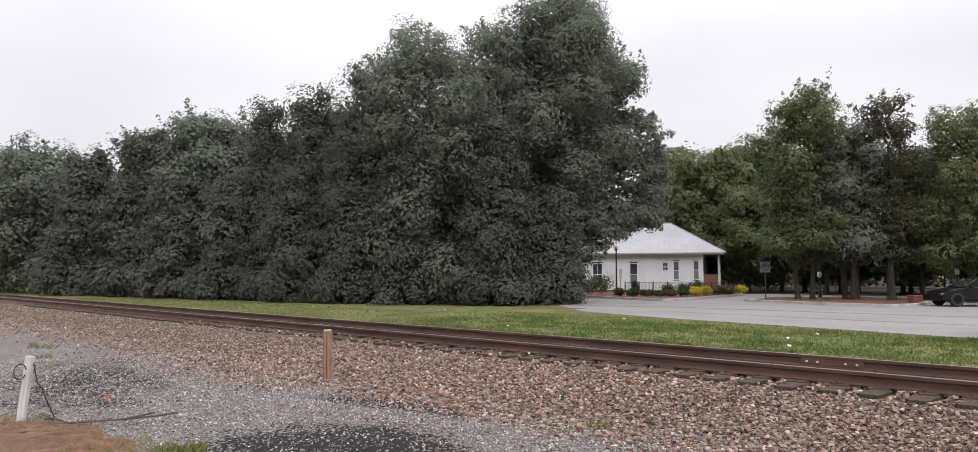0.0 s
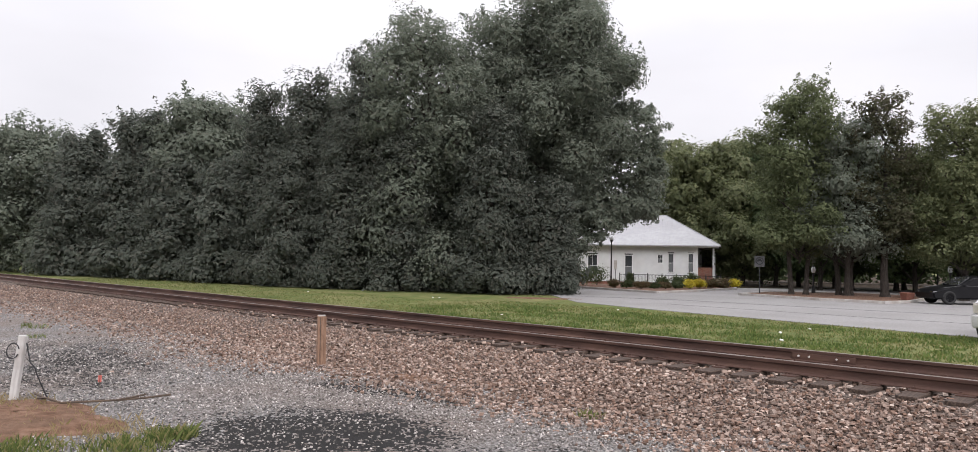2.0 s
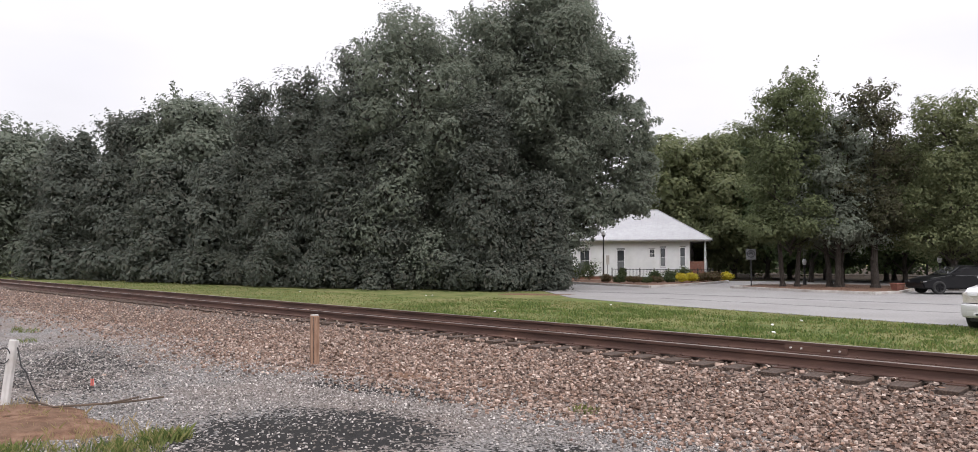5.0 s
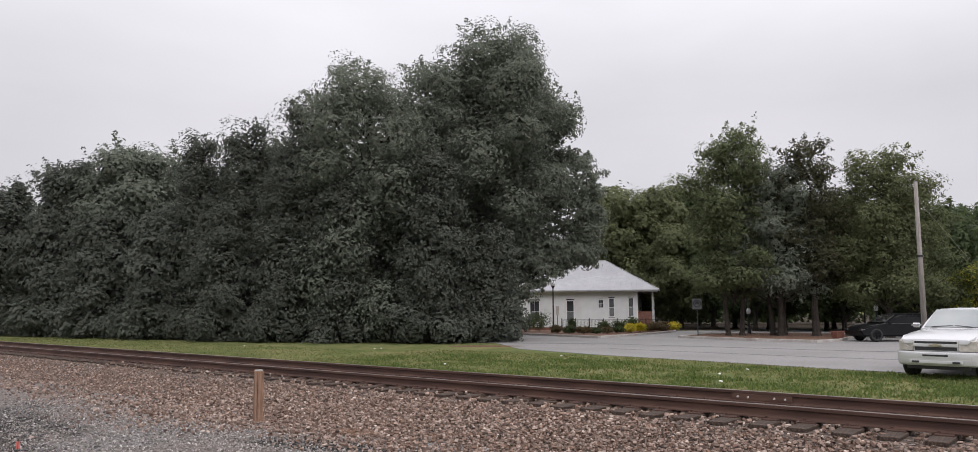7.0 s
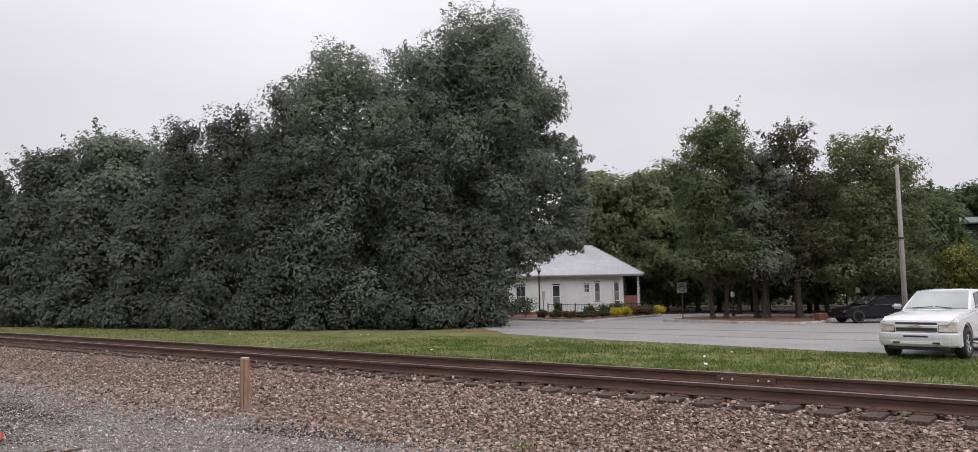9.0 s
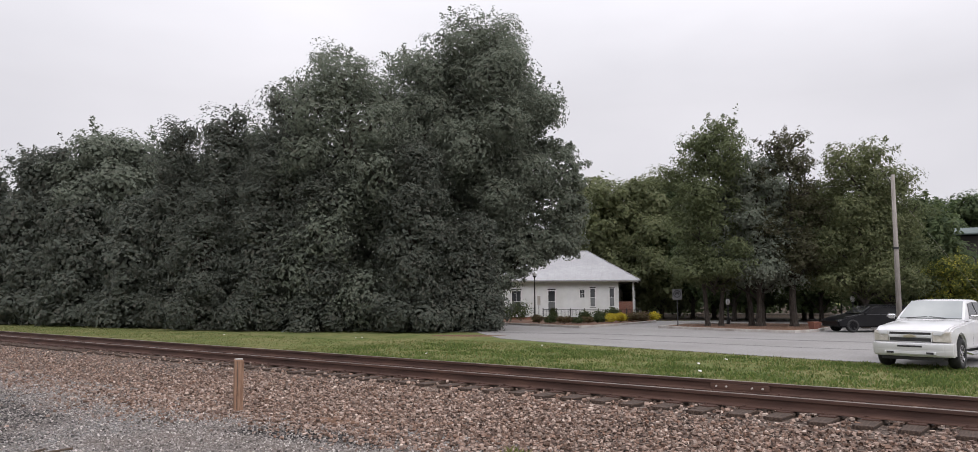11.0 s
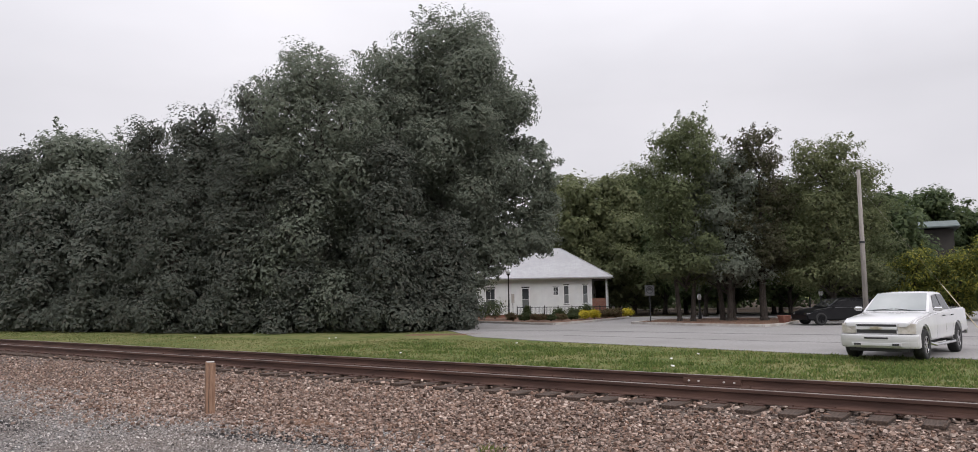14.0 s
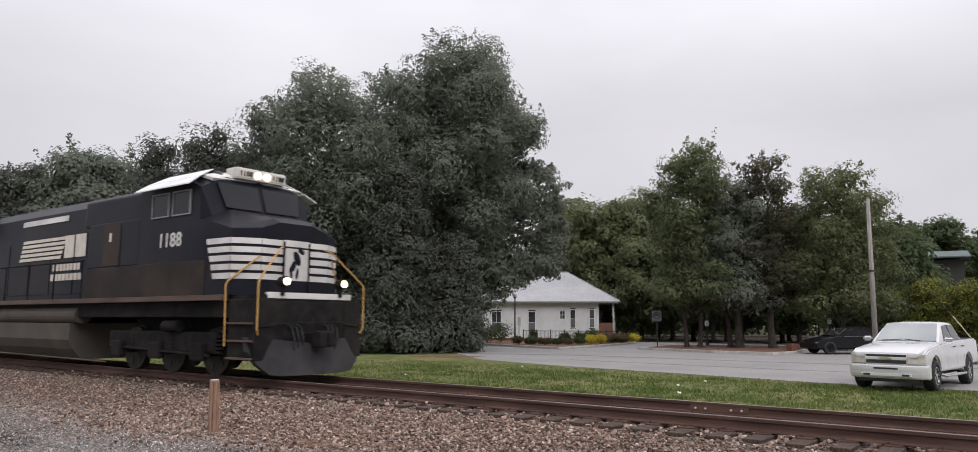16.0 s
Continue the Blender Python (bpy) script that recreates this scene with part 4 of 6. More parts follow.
def siding_wall(x0, x1, z0, z1, holes, y=0.0, step=0.17):
    """Lapped boards, cut round the openings."""
    bm = bmesh.new()
    z = z0
    while z < z1 - 0.01:
        zt = min(z + step, z1)
        cuts = [(x0, x1)]
        for hx0, hx1, hz0, hz1 in holes:
            if zt > hz0 + 0.01 and z < hz1 - 0.01:
                nxt = []
                for a, b in cuts:
                    if hx1 <= a or hx0 >= b:
                        nxt.append((a, b))
                        continue
                    if hx0 > a:
                        nxt.append((a, hx0))
                    if hx1 < b:
                        nxt.append((hx1, b))
                cuts = nxt
        for a, b in cuts:
            prism([(y - 0.032, z), (y - 0.006, zt), (y + 0.12, zt), (y + 0.12, z)], a, b, bm=bm, axis="x")
        z = zt
    return bm


def house_window(house, x, w, z0, z1, panes=(2, 2)):
    win = new("window")
    win.parent = house
    win.matrix_local = pose(x, 0, z0)
    h = z1 - z0
    bm = bmesh.new()
    t = 0.07
    box(bm, -w / 2 - t, -0.05, -t, -w / 2, 0.10, h + t)
    box(bm, w / 2, -0.05, -t, w / 2 + t, 0.10, h + t)
    box(bm, -w / 2, -0.048, h, w / 2, 0.10, h + t)
    box(bm, -w / 2, -0.07, -t, w / 2, 0.10, 0)
    part("window_frame", bm, M_TRIM, win)
    nx, nz = panes
    for j in range(nz):
        for i in range(nx):
            a, b = -w / 2 + w * i / nx, -w / 2 + w * (i + 1) / nx
            c, e = h * j / nz, h * (j + 1) / nz
            part("pane", B(a + 0.014, 0.030, c + 0.018, b - 0.014, 0.045, e - 0.018), M_PANE if (i + j) % 3 else M_PANE_PALE, win)
    bm = bmesh.new()
    for j in range(1, nz):
        box(bm, -w / 2, 0.012, h * j / nz - 0.018, w / 2, 0.028, h * j / nz + 0.018)
    for i in range(1, nx):
        for j in range(nz):
            box(bm, -w / 2 + w * i / nx - 0.012, 0.014, h * j / nz + 0.019, -w / 2 + w * i / nx + 0.012, 0.026, h * (j + 1) / nz - 0.019)
    if nz > 1 or nx > 1:
        part("glazing_bar", bm, M_TRIM, win)


def build_house():
    house = thing("house", HOUSE_AT, "one-storey white clapboard house with grey hip roof", "house")
    wins = [(-12.6, 0.85, 0.70, 2.62, (2, 2)), (-10.75, 0.85, 0.70, 2.62, (2, 2)), (-7.45, 0.62, 0.68, 2.62, (1, 2)), (-4.65, 0.42, 2.02, 2.70, (2, 2)),
            (-3.70, 0.42, 1.22, 2.80, (1, 2)), (-1.98, 0.40, 1.26, 2.84, (1, 2))]
    holes = [(x - w / 2 - 0.07, x + w / 2 + 0.07, a - 0.07, b + 0.07) for x, w, a, b, _ in wins]
    part("wall", siding_wall(-15.0, -1.42, 0.25, 3.42, holes), M_SIDING, house, "white lapped clapboard wall")
    part("wall", B(-15.0, 0.13, 0.0, -14.8, 9.8, 3.42), M_SIDING, house, "white side wall")
    part("wall", B(-15.0, 9.8, 0.0, 0.0, 9.95, 3.42), M_SIDING, house, "white back wall")
    part("wall", B(-1.54, 0.13, 0.0, -1.42, 9.8, 3.42), M_SIDING, house, "white porch wall")
    part("inner_wall", B(-14.79, 1.6, 0.25, -1.55, 1.7, 3.4), M_DARKWALL, house, "room wall coloured dark for the unlit interior")
    part("foundation", B(-15.0, -0.012, -0.1, -1.42, 0.13, 0.25), M_BRICK, house, "low brick foundation")
    for x, w, a, b, p in wins:
        house_window(house, x, w, a, b, p)
    # corner boards and fascia
    part("corner_board", B(-1.47, -0.045, 0.2, -1.37, 0.05, 3.42), M_TRIM, house)
    part("fascia", B(-15.45, -0.46, 3.40, 0.40, -0.43, 3.58, 0.01), M_TRIM, house)
    part("soffit", B(-15.40, -0.425, 3.425, 0.36, 10.3, 3.455), M_TRIM, house)
    gut = part("gutter", B(-15.45, -0.56, 3.45, 0.42, -0.465, 3.56, 0.02), M_TRIM, house, "white gutter")
    # porch
    part("porch_post", B(-0.14, 0.0, 0.25, 0.0, 0.14, 3.42, 0.01), M_TRIM, house, "white square porch post")
    part("porch_post", B(-0.14, 4.6, 0.25, 0.0, 4.74, 3.42, 0.01), M_TRIM, house, "white square porch post")
    part("porch_floor", B(-1.42, 0.0, 0.0, 0.0, 9.8, 0.25, 0.01), M_CONCRETE, house)
    part("porch_ceiling", B(-1.41, 0.0, 3.30, -0.01, 9.79, 3.42), M_DARKWALL, house)
    bm = bmesh.new()
    z, row = 0.25, 0
    while z < 1.62:
        x = -1.36 - (0.105 if row % 2 else 0)
        while x < -0.16:
            a, b = max(x, -1.36), min(x + 0.20, -0.15)
            if b - a > 0.03:
                box(bm, a, 0.04, z, b, 0.13, z + 0.062)
            x += 0.212
        z += 0.075
        row += 1
    part("porch_wall", B(-1.37, 0.046, 0.25, -0.14, 0.125, 1.62), M_MORTAR, house, "mortar of the porch wall")
    tagged(part("porch_bricks", bm, M_BRICK, house, "red brick porch half wall"), kind="stuff")
    # full-height back wall, its dark colour stands for porch shade
    part("back_rail", B(-1.4, 9.7, 0.25, 0, 9.78, 3.3), M_DARKWALL, house)
    # hip roof
    x0, x1, y0, y1, ze, zr = -15.55, 0.55, -0.60, 10.5, 3.50, 6.45
    half = (y1 - y0) / 2
    bm = bmesh.new()
    p = [bm.verts.new(v) for v in ((x0, y0, ze), (x1, y0, ze), (x1, y1, ze), (x0, y1, ze), (x1 - half * 0.92, y0 + half, zr), (x0 + half * 0.92, y0 + half, zr))]
    q = [bm.verts.new((v.co.x, v.co.y, v.co.z + 0.09)) for v in p]
    for a in ((0, 1, 4, 5), (1, 2, 4), (2, 3, 5, 4), (3, 0, 5)):
        bm.faces.new([q[i] for i in a])
        bm.faces.new([p[i] for i in reversed(a)])
    for a, b in ((0, 1), (1, 2), (2, 3), (3, 0)):
        bm.faces.new((p[a], p[b], q[b], q[a]))
    bmesh.ops.recalc_face_normals(bm, faces=bm.faces)
    roof = part("roof", bm, M_ROOF, house, "pale grey hip roof")
    bm = bmesh.new()
    rod(bm, q_at(x0 + half * 0.92, y0 + half, zr + 0.1), q_at(x1 - half * 0.92, y0 + half, zr + 0.1), 0.06)
    rod(bm, q_at(x1 - half * 0.92, y0 + half, zr + 0.1), q_at(x1, y0, ze + 0.1), 0.05)
    part("ridge_cap", bm, M_ROOF, roof)
    bm = bmesh.new()
    for i in range(1, 33):
        x = x0 + (x1 - x0) * i / 33
        run = min(1.0, (x - x0) / (half * 0.92), (x1 - x) / (half * 0.92))
        rod(bm, (x, y0, ze + 0.095), (x, y0 + half * run, ze + 0.095 + (zr - ze) * run), 0.012, seg=4)
    tagged(part("roof_seams", bm, M_ROOF, roof), kind="stuff")
    bm = rods([(-0.02, -0.42, 3.5), (-0.02, -0.06, 3.2), (-0.02, -0.06, 0.3)], 0.04)
    part("downspout", bm, M_TRIM, house)


def q_at(x, y, z):
    return (x, y, z)


build_house()


def yard(x, y, z=0.0):
    """A place in the house's frame."""
    return HOUSE_AT @ Vector((x, y, z))


def build_fence():
    fence = thing("fence", HOUSE_AT, "low black metal picket fence before the house", "fence")
    x0, x1, y = -7.9, 0.6, -2.4
    k = 7
    for i in range(k + 1):
        x = x0 + (x1 - x0) * i / k
        bm = B(x - 0.035, y - 0.035, 0, x + 0.035, y + 0.035, 1.02)
        ball(bm, (x, y, 1.05), 0.045, 1)
        part("post", bm, M_BLACK, fence)
    for z in (0.12, 0.92):
        part("rail", B(x0, y - 0.02, z, x1, y + 0.02, z + 0.05), M_BLACK, fence)
    n = 70
    me = None
    for i in range(n):
        x = x0 + (x1 - x0) * (i + 0.5) / n
        if me is None:
            ob = part("picket", rod(bmesh.new(), (0, 0, 0.06), (0, 0, 0.93), 0.011, seg=4), M_BLACK, fence)
            me = ob.data
        else:
            ob = new("picket", me)
            ob.parent = fence
        ob.matrix_local = pose(x, y, 0)


build_fence()


def build_shrub(x, y, z, r, h, n, leaf, mat, label, seed, category="shrub"):
    sh = thing("shrub", pose(x, y, z), label, category)
    rnd = random.Random(seed)
    bm = bmesh.new()
    for k in range(5):
        a = rnd.uniform(0, 6.28)
        rod(bm, (0, 0, -0.05), (r * 0.5 * math.cos(a), r * 0.5 * math.sin(a), h * 0.7), 0.02, 0.008, seg=5)
    part("stems", bm, M_BARK, sh)
    blobs = [(rnd.uniform(-0.4, 0.4) * r, rnd.uniform(-0.4, 0.4) * r, h * rnd.uniform(0.4, 0.6), r * rnd.uniform(0.55, 0.8), r * rnd.uniform(0.55, 0.8), h * 0.42) for _ in range(4)]
    v, f = leaf_cloud(blobs, n, leaf, seed, clump=min(r, h) * 0.28)
    from_arrays("foliage", v.tolist(), f.tolist(), mat, sh)


BED_Z = LOT_Z + 0.10
for i, (x, y, r, h, kind_of) in enumerate((
        (15.34, 55.73, 0.65, 0.75, "y"), (16.3, 56.5, 0.55, 0.7, "y"), (17.50, 57.46, 0.75, 0.7, "r"), (18.58, 58.75, 0.8, 0.8, "r"), (20.2, 60.0, 0.6, 0.7, "y"), (18.14, 56.81, 0.5, 0.55, "r"),
        (14.04, 54.86, 0.55, 0.5, "g"), (13.18, 54.22, 0.6, 0.5, "r"), (12.20, 53.68, 0.5, 0.45, "g"), (11.23, 53.57, 0.6, 0.55, "r"), (10.37, 54.32, 0.6, 0.6, "g"), (9.61, 55.08, 0.55, 0.6, "r"),
        (9.07, 60.48, 1.2, 1.7, "g"), (7.88, 59.72, 1.1, 1.5, "g"), (11.45, 58.32, 0.45, 1.1, "g"), (14.47, 60.26, 0.7, 0.8, "g"), (15.88, 60.91, 0.7, 0.8, "g"), (17.17, 61.56, 0.8, 1.1, "g"))):
    mat, label = {"y": (M_YELLOW, "bright yellow flowering shrub in the mulch bed"), "r": (M_RUSSET, "low russet shrub in the mulch bed"), "g": (M_SHRUB, "low green shrub before the house")}[kind_of]
    build_shrub(x, y, BED_Z, r, h, 1500, 0.10, mat, label, 300 + i)


def build_lamp(x, y, z, h, label="black street lamp with a white acorn globe", head=1.0):
    lamp = thing("street_lamp", pose(x, y, z), label, "street lamp", "street lamps")
    bm = rod(bmesh.new(), (0, 0, 0), (0, 0, 0.10), 0.22, 0.20, seg=12)
    rod(bm, (0, 0, 0.10), (0, 0, 0.55), 0.14, 0.10, seg=12)
    part("base", bm, M_BLACK, lamp)
    part("pole", rod(bmesh.new(), (0, 0, 0.5), (0, 0, h - 0.62), 0.065, 0.05, seg=10), M_BLACK, lamp)
    bm = rod(bmesh.new(), (0, 0, h - 0.66), (0, 0, h - 0.52), 0.06, 0.16 * head, seg=12)
    part("collar", bm, M_BLACK, lamp)
    bm = bmesh.new()
    prof = [(a * head, b) for a, b in ((0.13, -0.52), (0.20, -0.40), (0.21, -0.28), (0.17, -0.17), (0.10, -0.10))]
    for (ra, za), (rb, zb) in zip(prof, prof[1:]):
        rod(bm, (0, 0, h + za), (0, 0, h + zb), ra, rb, seg=14, caps=False)
    part("globe", bm, M_GLOBE, lamp, "frosted white acorn globe", smooth=True)
    bm = rod(bmesh.new(), (0, 0, h - 0.12), (0, 0, h - 0.03), 0.12, 0.05, seg=10)
    rod(bm, (0, 0, h - 0.03), (0, 0, h + 0.08), 0.02, 0.005, seg=6)
    part("finial", bm, M_BLACK, lamp)
    return lamp


build_lamp(9.77, 57.67, BED_Z, 4.1)
build_lamp(2.00, 44.6, LOT_Z, 4.52)
build_lamp(35.0, 57.5, LOT_Z, 4.1)
build_lamp(29.8, 47.6, LOT_Z, 2.2, "short dark lamp post with a white lantern head", 0.7)
build_lamp(22.6, 51.2, LOT_Z, 2.0, "short dark lamp post with a white lantern head", 0.7)


def build_sign(x, y, z, turn):
    sign = thing("parking_sign", pose(x, y, z, 0, 0, turn), "grey square road sign with black ring on post", "sign")
    part("post", B(-0.035, 0.0, -0.1, 0.035, 0.05, 2.46, 0.005), M_BLACK, sign)
    # panel in one plain dark grey
    part("panel", B(-0.31, -0.022, 1.74, 0.31, -0.004, 2.44, 0.006), M_SIGNGREY, sign, "grey sign panel")
    bm = bmesh.new()
    wheel_ring(bm, 0, -0.028, 2.12, 0.25, 0.006, 28, hole=0.19)
    part("ring", bm, M_BLACK, sign, "black ring")
    bm = B(-0.15, -0.031, 2.10, 0.15, -0.025, 2.20)
    box(bm, -0.10, -0.031, 2.20, 0.10, -0.025, 2.27)
    box(bm, -0.13, -0.031, 2.05, -0.07, -0.025, 2.10)
    box(bm, 0.07, -0.031, 2.05, 0.13, -0.025, 2.10)
    part("symbol", bm, M_BLACK, sign, "black car symbol")


build_sign(17.81, 48.28, LOT_Z + 0.1, -20)
post_sign = thing("small_sign", pose(*yard(-8.2, -2.9)), "small grey sign on a thin post before the house", "sign")
part("post", rod(bmesh.new(), (0, 0, 0), (0, 0, 2.0), 0.03), M_BLACK, post_sign)
part("panel", B(-0.14, -0.05, 1.35, 0.14, -0.03, 2.15, 0.006), M_CONCRETE, post_sign)
roadwork = thing("road_work_sign", pose(27.6, 30.2, LOT_Z, 0, 0, -40), "orange diamond road work sign on a stand", "sign")
part("post", B(-0.03, 0.0, 0, 0.03, 0.05, 1.7), M_BLACK, roadwork)
part("panel", B(-0.42, -0.02, -0.42, 0.42, 0.0, 0.42, 0.01, Matrix.Translation((0, 0, 1.25)) @ Matrix.Rotation(radians(45), 4, "Y")), M_ORANGE, roadwork, "orange diamond panel")
bm = B(-0.22, -0.028, 1.32, 0.22, -0.021, 1.40)
box(bm, -0.26, -0.028, 1.17, 0.26, -0.021, 1.25)
part("lettering", bm, M_BLACK, roadwork, "black bars of lettering")
small_white = thing("road_sign", pose(28.4, 31.2, LOT_Z, 0, 0, -40), "white rectangular road sign with dark lettering bars", "sign")
part("post", B(-0.03, 0.0, 0, 0.03, 0.05, 2.4), M_BLACK, small_white)
part("panel", B(-0.3, -0.02, 1.75, 0.3, 0.0, 2.4, 0.01), M_SIGNWHITE, small_white, "white panel")
bm = B(-0.2, -0.028, 2.12, 0.2, -0.021, 2.22)
box(bm, -0.22, -0.028, 1.92, 0.22, -0.021, 2.02)
part("lettering", bm, M_BLACK, small_white, "black bars of lettering")

# ---------------------------------------------------------------- utility pole
pole = thing("utility_pole", pose(24.55, 35.3, LOT_Z, 0, 0, 0), "weathered grey wooden utility pole by the lot", "utility pole")
part("shaft", rod(bmesh.new(), (0, 0, -0.2), (0.05, 0, 8.2), 0.14, 0.09, seg=14), M_POLE, pole, smooth=True)
part("pole_band", rod(bmesh.new(), (0.02, 0, 4.4), (0.02, 0, 4.5), 0.142, seg=14), M_BLACK, pole)
part("pole_cap", rod(bmesh.new(), (0.05, 0, 8.2), (0.05, 0, 8.24), 0.095, 0.085, seg=14), M_POLE, pole)

guy = thing("guy_wire", pose(0, 0, 0), "steel guy wire with a pale guard staying the pole", "guy wire")
top_of, foot_of = Vector((24.6, 35.2, 7.1)), Vector((26.3, 29.8, LOT_Z - 0.05))
part("wire", rod(bmesh.new(), top_of, foot_of, 0.003, seg=5), M_CONCRETE, guy)
part("guard", rod(bmesh.new(), foot_of.lerp(top_of, 0.30), foot_of.lerp(top_of, 0.02), 0.022, seg=8), M_GUARD, guy, "pale tan plastic guard")

# ---------------------------------------------------------------- building far behind the trees
far_house = thing("pavilion", pose(51.0, 63.2, LOT_Z + 0.4, 0, 0, -36), "distant dark building with a green metal roof behind trees", "building")
part("wall", B(-1.9, 0, 0, 1.9, 5, 7.2), M_TANWALL, far_house)
part("roof", prism([(-0.9, 7.35), (-0.9, 7.45), (2.5, 8.2), (5.9, 7.45), (5.9, 7.35)], -2.4, 2.4, axis="x"), M_GREENROOF, far_house, "green metal roof")
white_house = thing("far_house", pose(62.6, 69.0, LOT_Z - 1.9, 0, 0, -40), "distant white gable above the trees", "house")
part("wall", B(-0.8, 0, 0.8, 0.8, 3, 11.0), M_SIDING, white_house)
part("roof", prism([(-1.1, 10.9), (0, 11.7), (1.1, 10.9), (1.1, 10.78), (0, 11.55), (-1.1, 10.78)], -0.3, 3.3), M_ROOF, white_house)
part("window", B(-0.25, -0.05, 9.9, 0.25, 0.02, 10.7), M_PANE, white_house)

# ---------------------------------------------------------------- vehicles


def loft(sections, closed=True, bm=None):
    """Skin over equal rings of points, with end caps."""
    bm = bm or bmesh.new()
    rings = [[bm.verts.new(p) for p in ring] for ring in sections]
    k = len(sections[0])
    fs = []
    for a, b in zip(rings, rings[1:]):
        for i in range(k):
            fs.append(bm.faces.new((a[i], a[(i + 1) % k], b[(i + 1) % k], b[i])))
    if closed:
        fs.append(bm.faces.new(rings[0][::-1]))
        fs.append(bm.faces.new(rings[-1]))
    bmesh.ops.recalc_face_normals(bm, faces=fs)
    return bm


def car_wheel(car, x, y, r, w, spokes=6, rim=None, rim_label="silver alloy rim"):
    """Wheel with its outer face towards the sign of y."""
    side = 1 if y > 0 else -1
    wh = part("wheel", wheel_ring(bmesh.new(), x, y, r, r * 0.60, w * 0.5, 24), M_PLASTIC, car)
    part("tyre", wheel_ring(bmesh.new(), x, y, r, r, w, 32, hole=r * 0.62), M_TYRE, wh, smooth=True)
    bm = bmesh.new()
    wheel_ring(bm, x, y + side * w * 0.42, r, r * 0.62, w * 0.12, 28, hole=r * 0.53)
    wheel_ring(bm, x, y + side * w * 0.40, r, r * 0.16, w * 0.16, 14)
    for k in range(spokes):
        a = 6.2832 * k / spokes + 0.3
        m = Matrix.Translation((x, y + side * w * 0.38, r)) @ Matrix.Rotation(a, 4, "Y")
        box(bm, r * 0.10, -0.015, -r * 0.075, r * 0.56, 0.015, r * 0.075, 0, m)
    part("rim", bm, rim or M_CHROME, wh, rim_label)


def build_pickup():
    car = thing("pickup_truck", pose(14.0, 19.29, LOT_Z + 0.03, 0, 0, 218.0), "white crew-cab pickup truck parked on the lot", "pickup truck")
    w = 0.985
    # lower body side: profile in x, z with wheel arches; front axle at x=0
    def side_profile(top):
        return [(-4.92, 0.62)] + [(-3.645 - 0.50, 0.58)] + [(-3.645 - 0.50 * math.cos(math.pi * k / 10), 0.42 + 0.50 * math.sin(math.pi * k / 10)) for k in range(11)] + \
            [(-3.1, 0.50), (-0.55, 0.50)] + [(-0.50 * math.cos(math.pi * k / 10), 0.42 + 0.50 * math.sin(math.pi * k / 10)) for k in range(11)] + [(0.52, 0.62)] + top
    body_top = [(0.70, 0.58), (0.73, 0.88), (0.70, 0.99), (0.45, 1.10), (-0.95, 1.225), (-3.05, 1.27), (-3.06, 1.30), (-4.94, 1.33), (-4.96, 1.20)]
    bm = prism(side_profile(body_top), -w, w)
    for v in bm.verts:
        k = abs(v.co.y) / w
        if v.co.z > 0.9:
            v.co.y *= 1 - 0.05 * (v.co.z - 0.9) / 0.4
        if v.co.x > 0.3:
            v.co.y *= 1 - 0.10 * ((v.co.x - 0.3) / 0.55) ** 2
    bmesh.ops.bevel(bm, geom=[e for e in bm.edges if e.calc_length() > 0.05 and len(e.link_faces) == 2 and e.calc_face_angle(0) > 0.6 and abs(e.verts[0].co.y) > 0.5 and abs(e.verts[1].co.y - e.verts[0].co.y) < 0.2],
                    offset=0.045, segments=4, affect="EDGES")
    rounded(bm, 0.002, 1, 9.0)
    body = part("body", bm, M_CARWHITE, car, "white painted body")
    # bonnet with its raised middle
    bm = loft([[(x, -hw, z0), (x, -hw * 0.86, z0 + c * 0.55), (x, -hw * 0.62, z0 + c), (x, -hw * 0.3, z0 + c * 0.86), (x, hw * 0.3, z0 + c * 0.86), (x, hw * 0.62, z0 + c), (x, hw * 0.86, z0 + c * 0.55), (x, hw, z0), (x, hw, z0 - 0.06), (x, -hw, z0 - 0.06)]
               for x, hw, z0, c in ((0.865, 0.74, 0.955, 0.012), (0.845, 0.79, 1.005, 0.020), (0.76, 0.83, 1.045, 0.028), (0.60, 0.85, 1.085, 0.034), (0.35, 0.865, 1.125, 0.042), (0.0, 0.875, 1.165, 0.048), (-0.5, 0.885, 1.20, 0.05), (-0.98, 0.89, 1.235, 0.045))])
    part("bonnet", rounded(bm, 0.012, 2, 0.9), M_CARWHITE, car, "white bonnet")
    # cab
    cab = []
    for x, z, hw, zb in ((-0.92, 1.27, 0.86, 1.24), (-1.20, 1.46, 0.82, 1.24), (-1.66, 1.765, 0.735, 1.24), (-1.76, 1.780, 0.725, 1.24), (-1.92, 1.817, 0.715, 1.24), (-2.2, 1.837, 0.71, 1.24), (-2.6, 1.843, 0.71, 1.24), (-2.95, 1.827, 0.71, 1.24), (-3.08, 1.795, 0.72, 1.24), (-3.15, 1.735, 0.73, 1.24), (-3.30, 1.45, 0.80, 1.24), (-3.36, 1.27, 0.86, 1.24)):
        f = min(1.0, max(0.0, (z - 1.4) / 0.35))
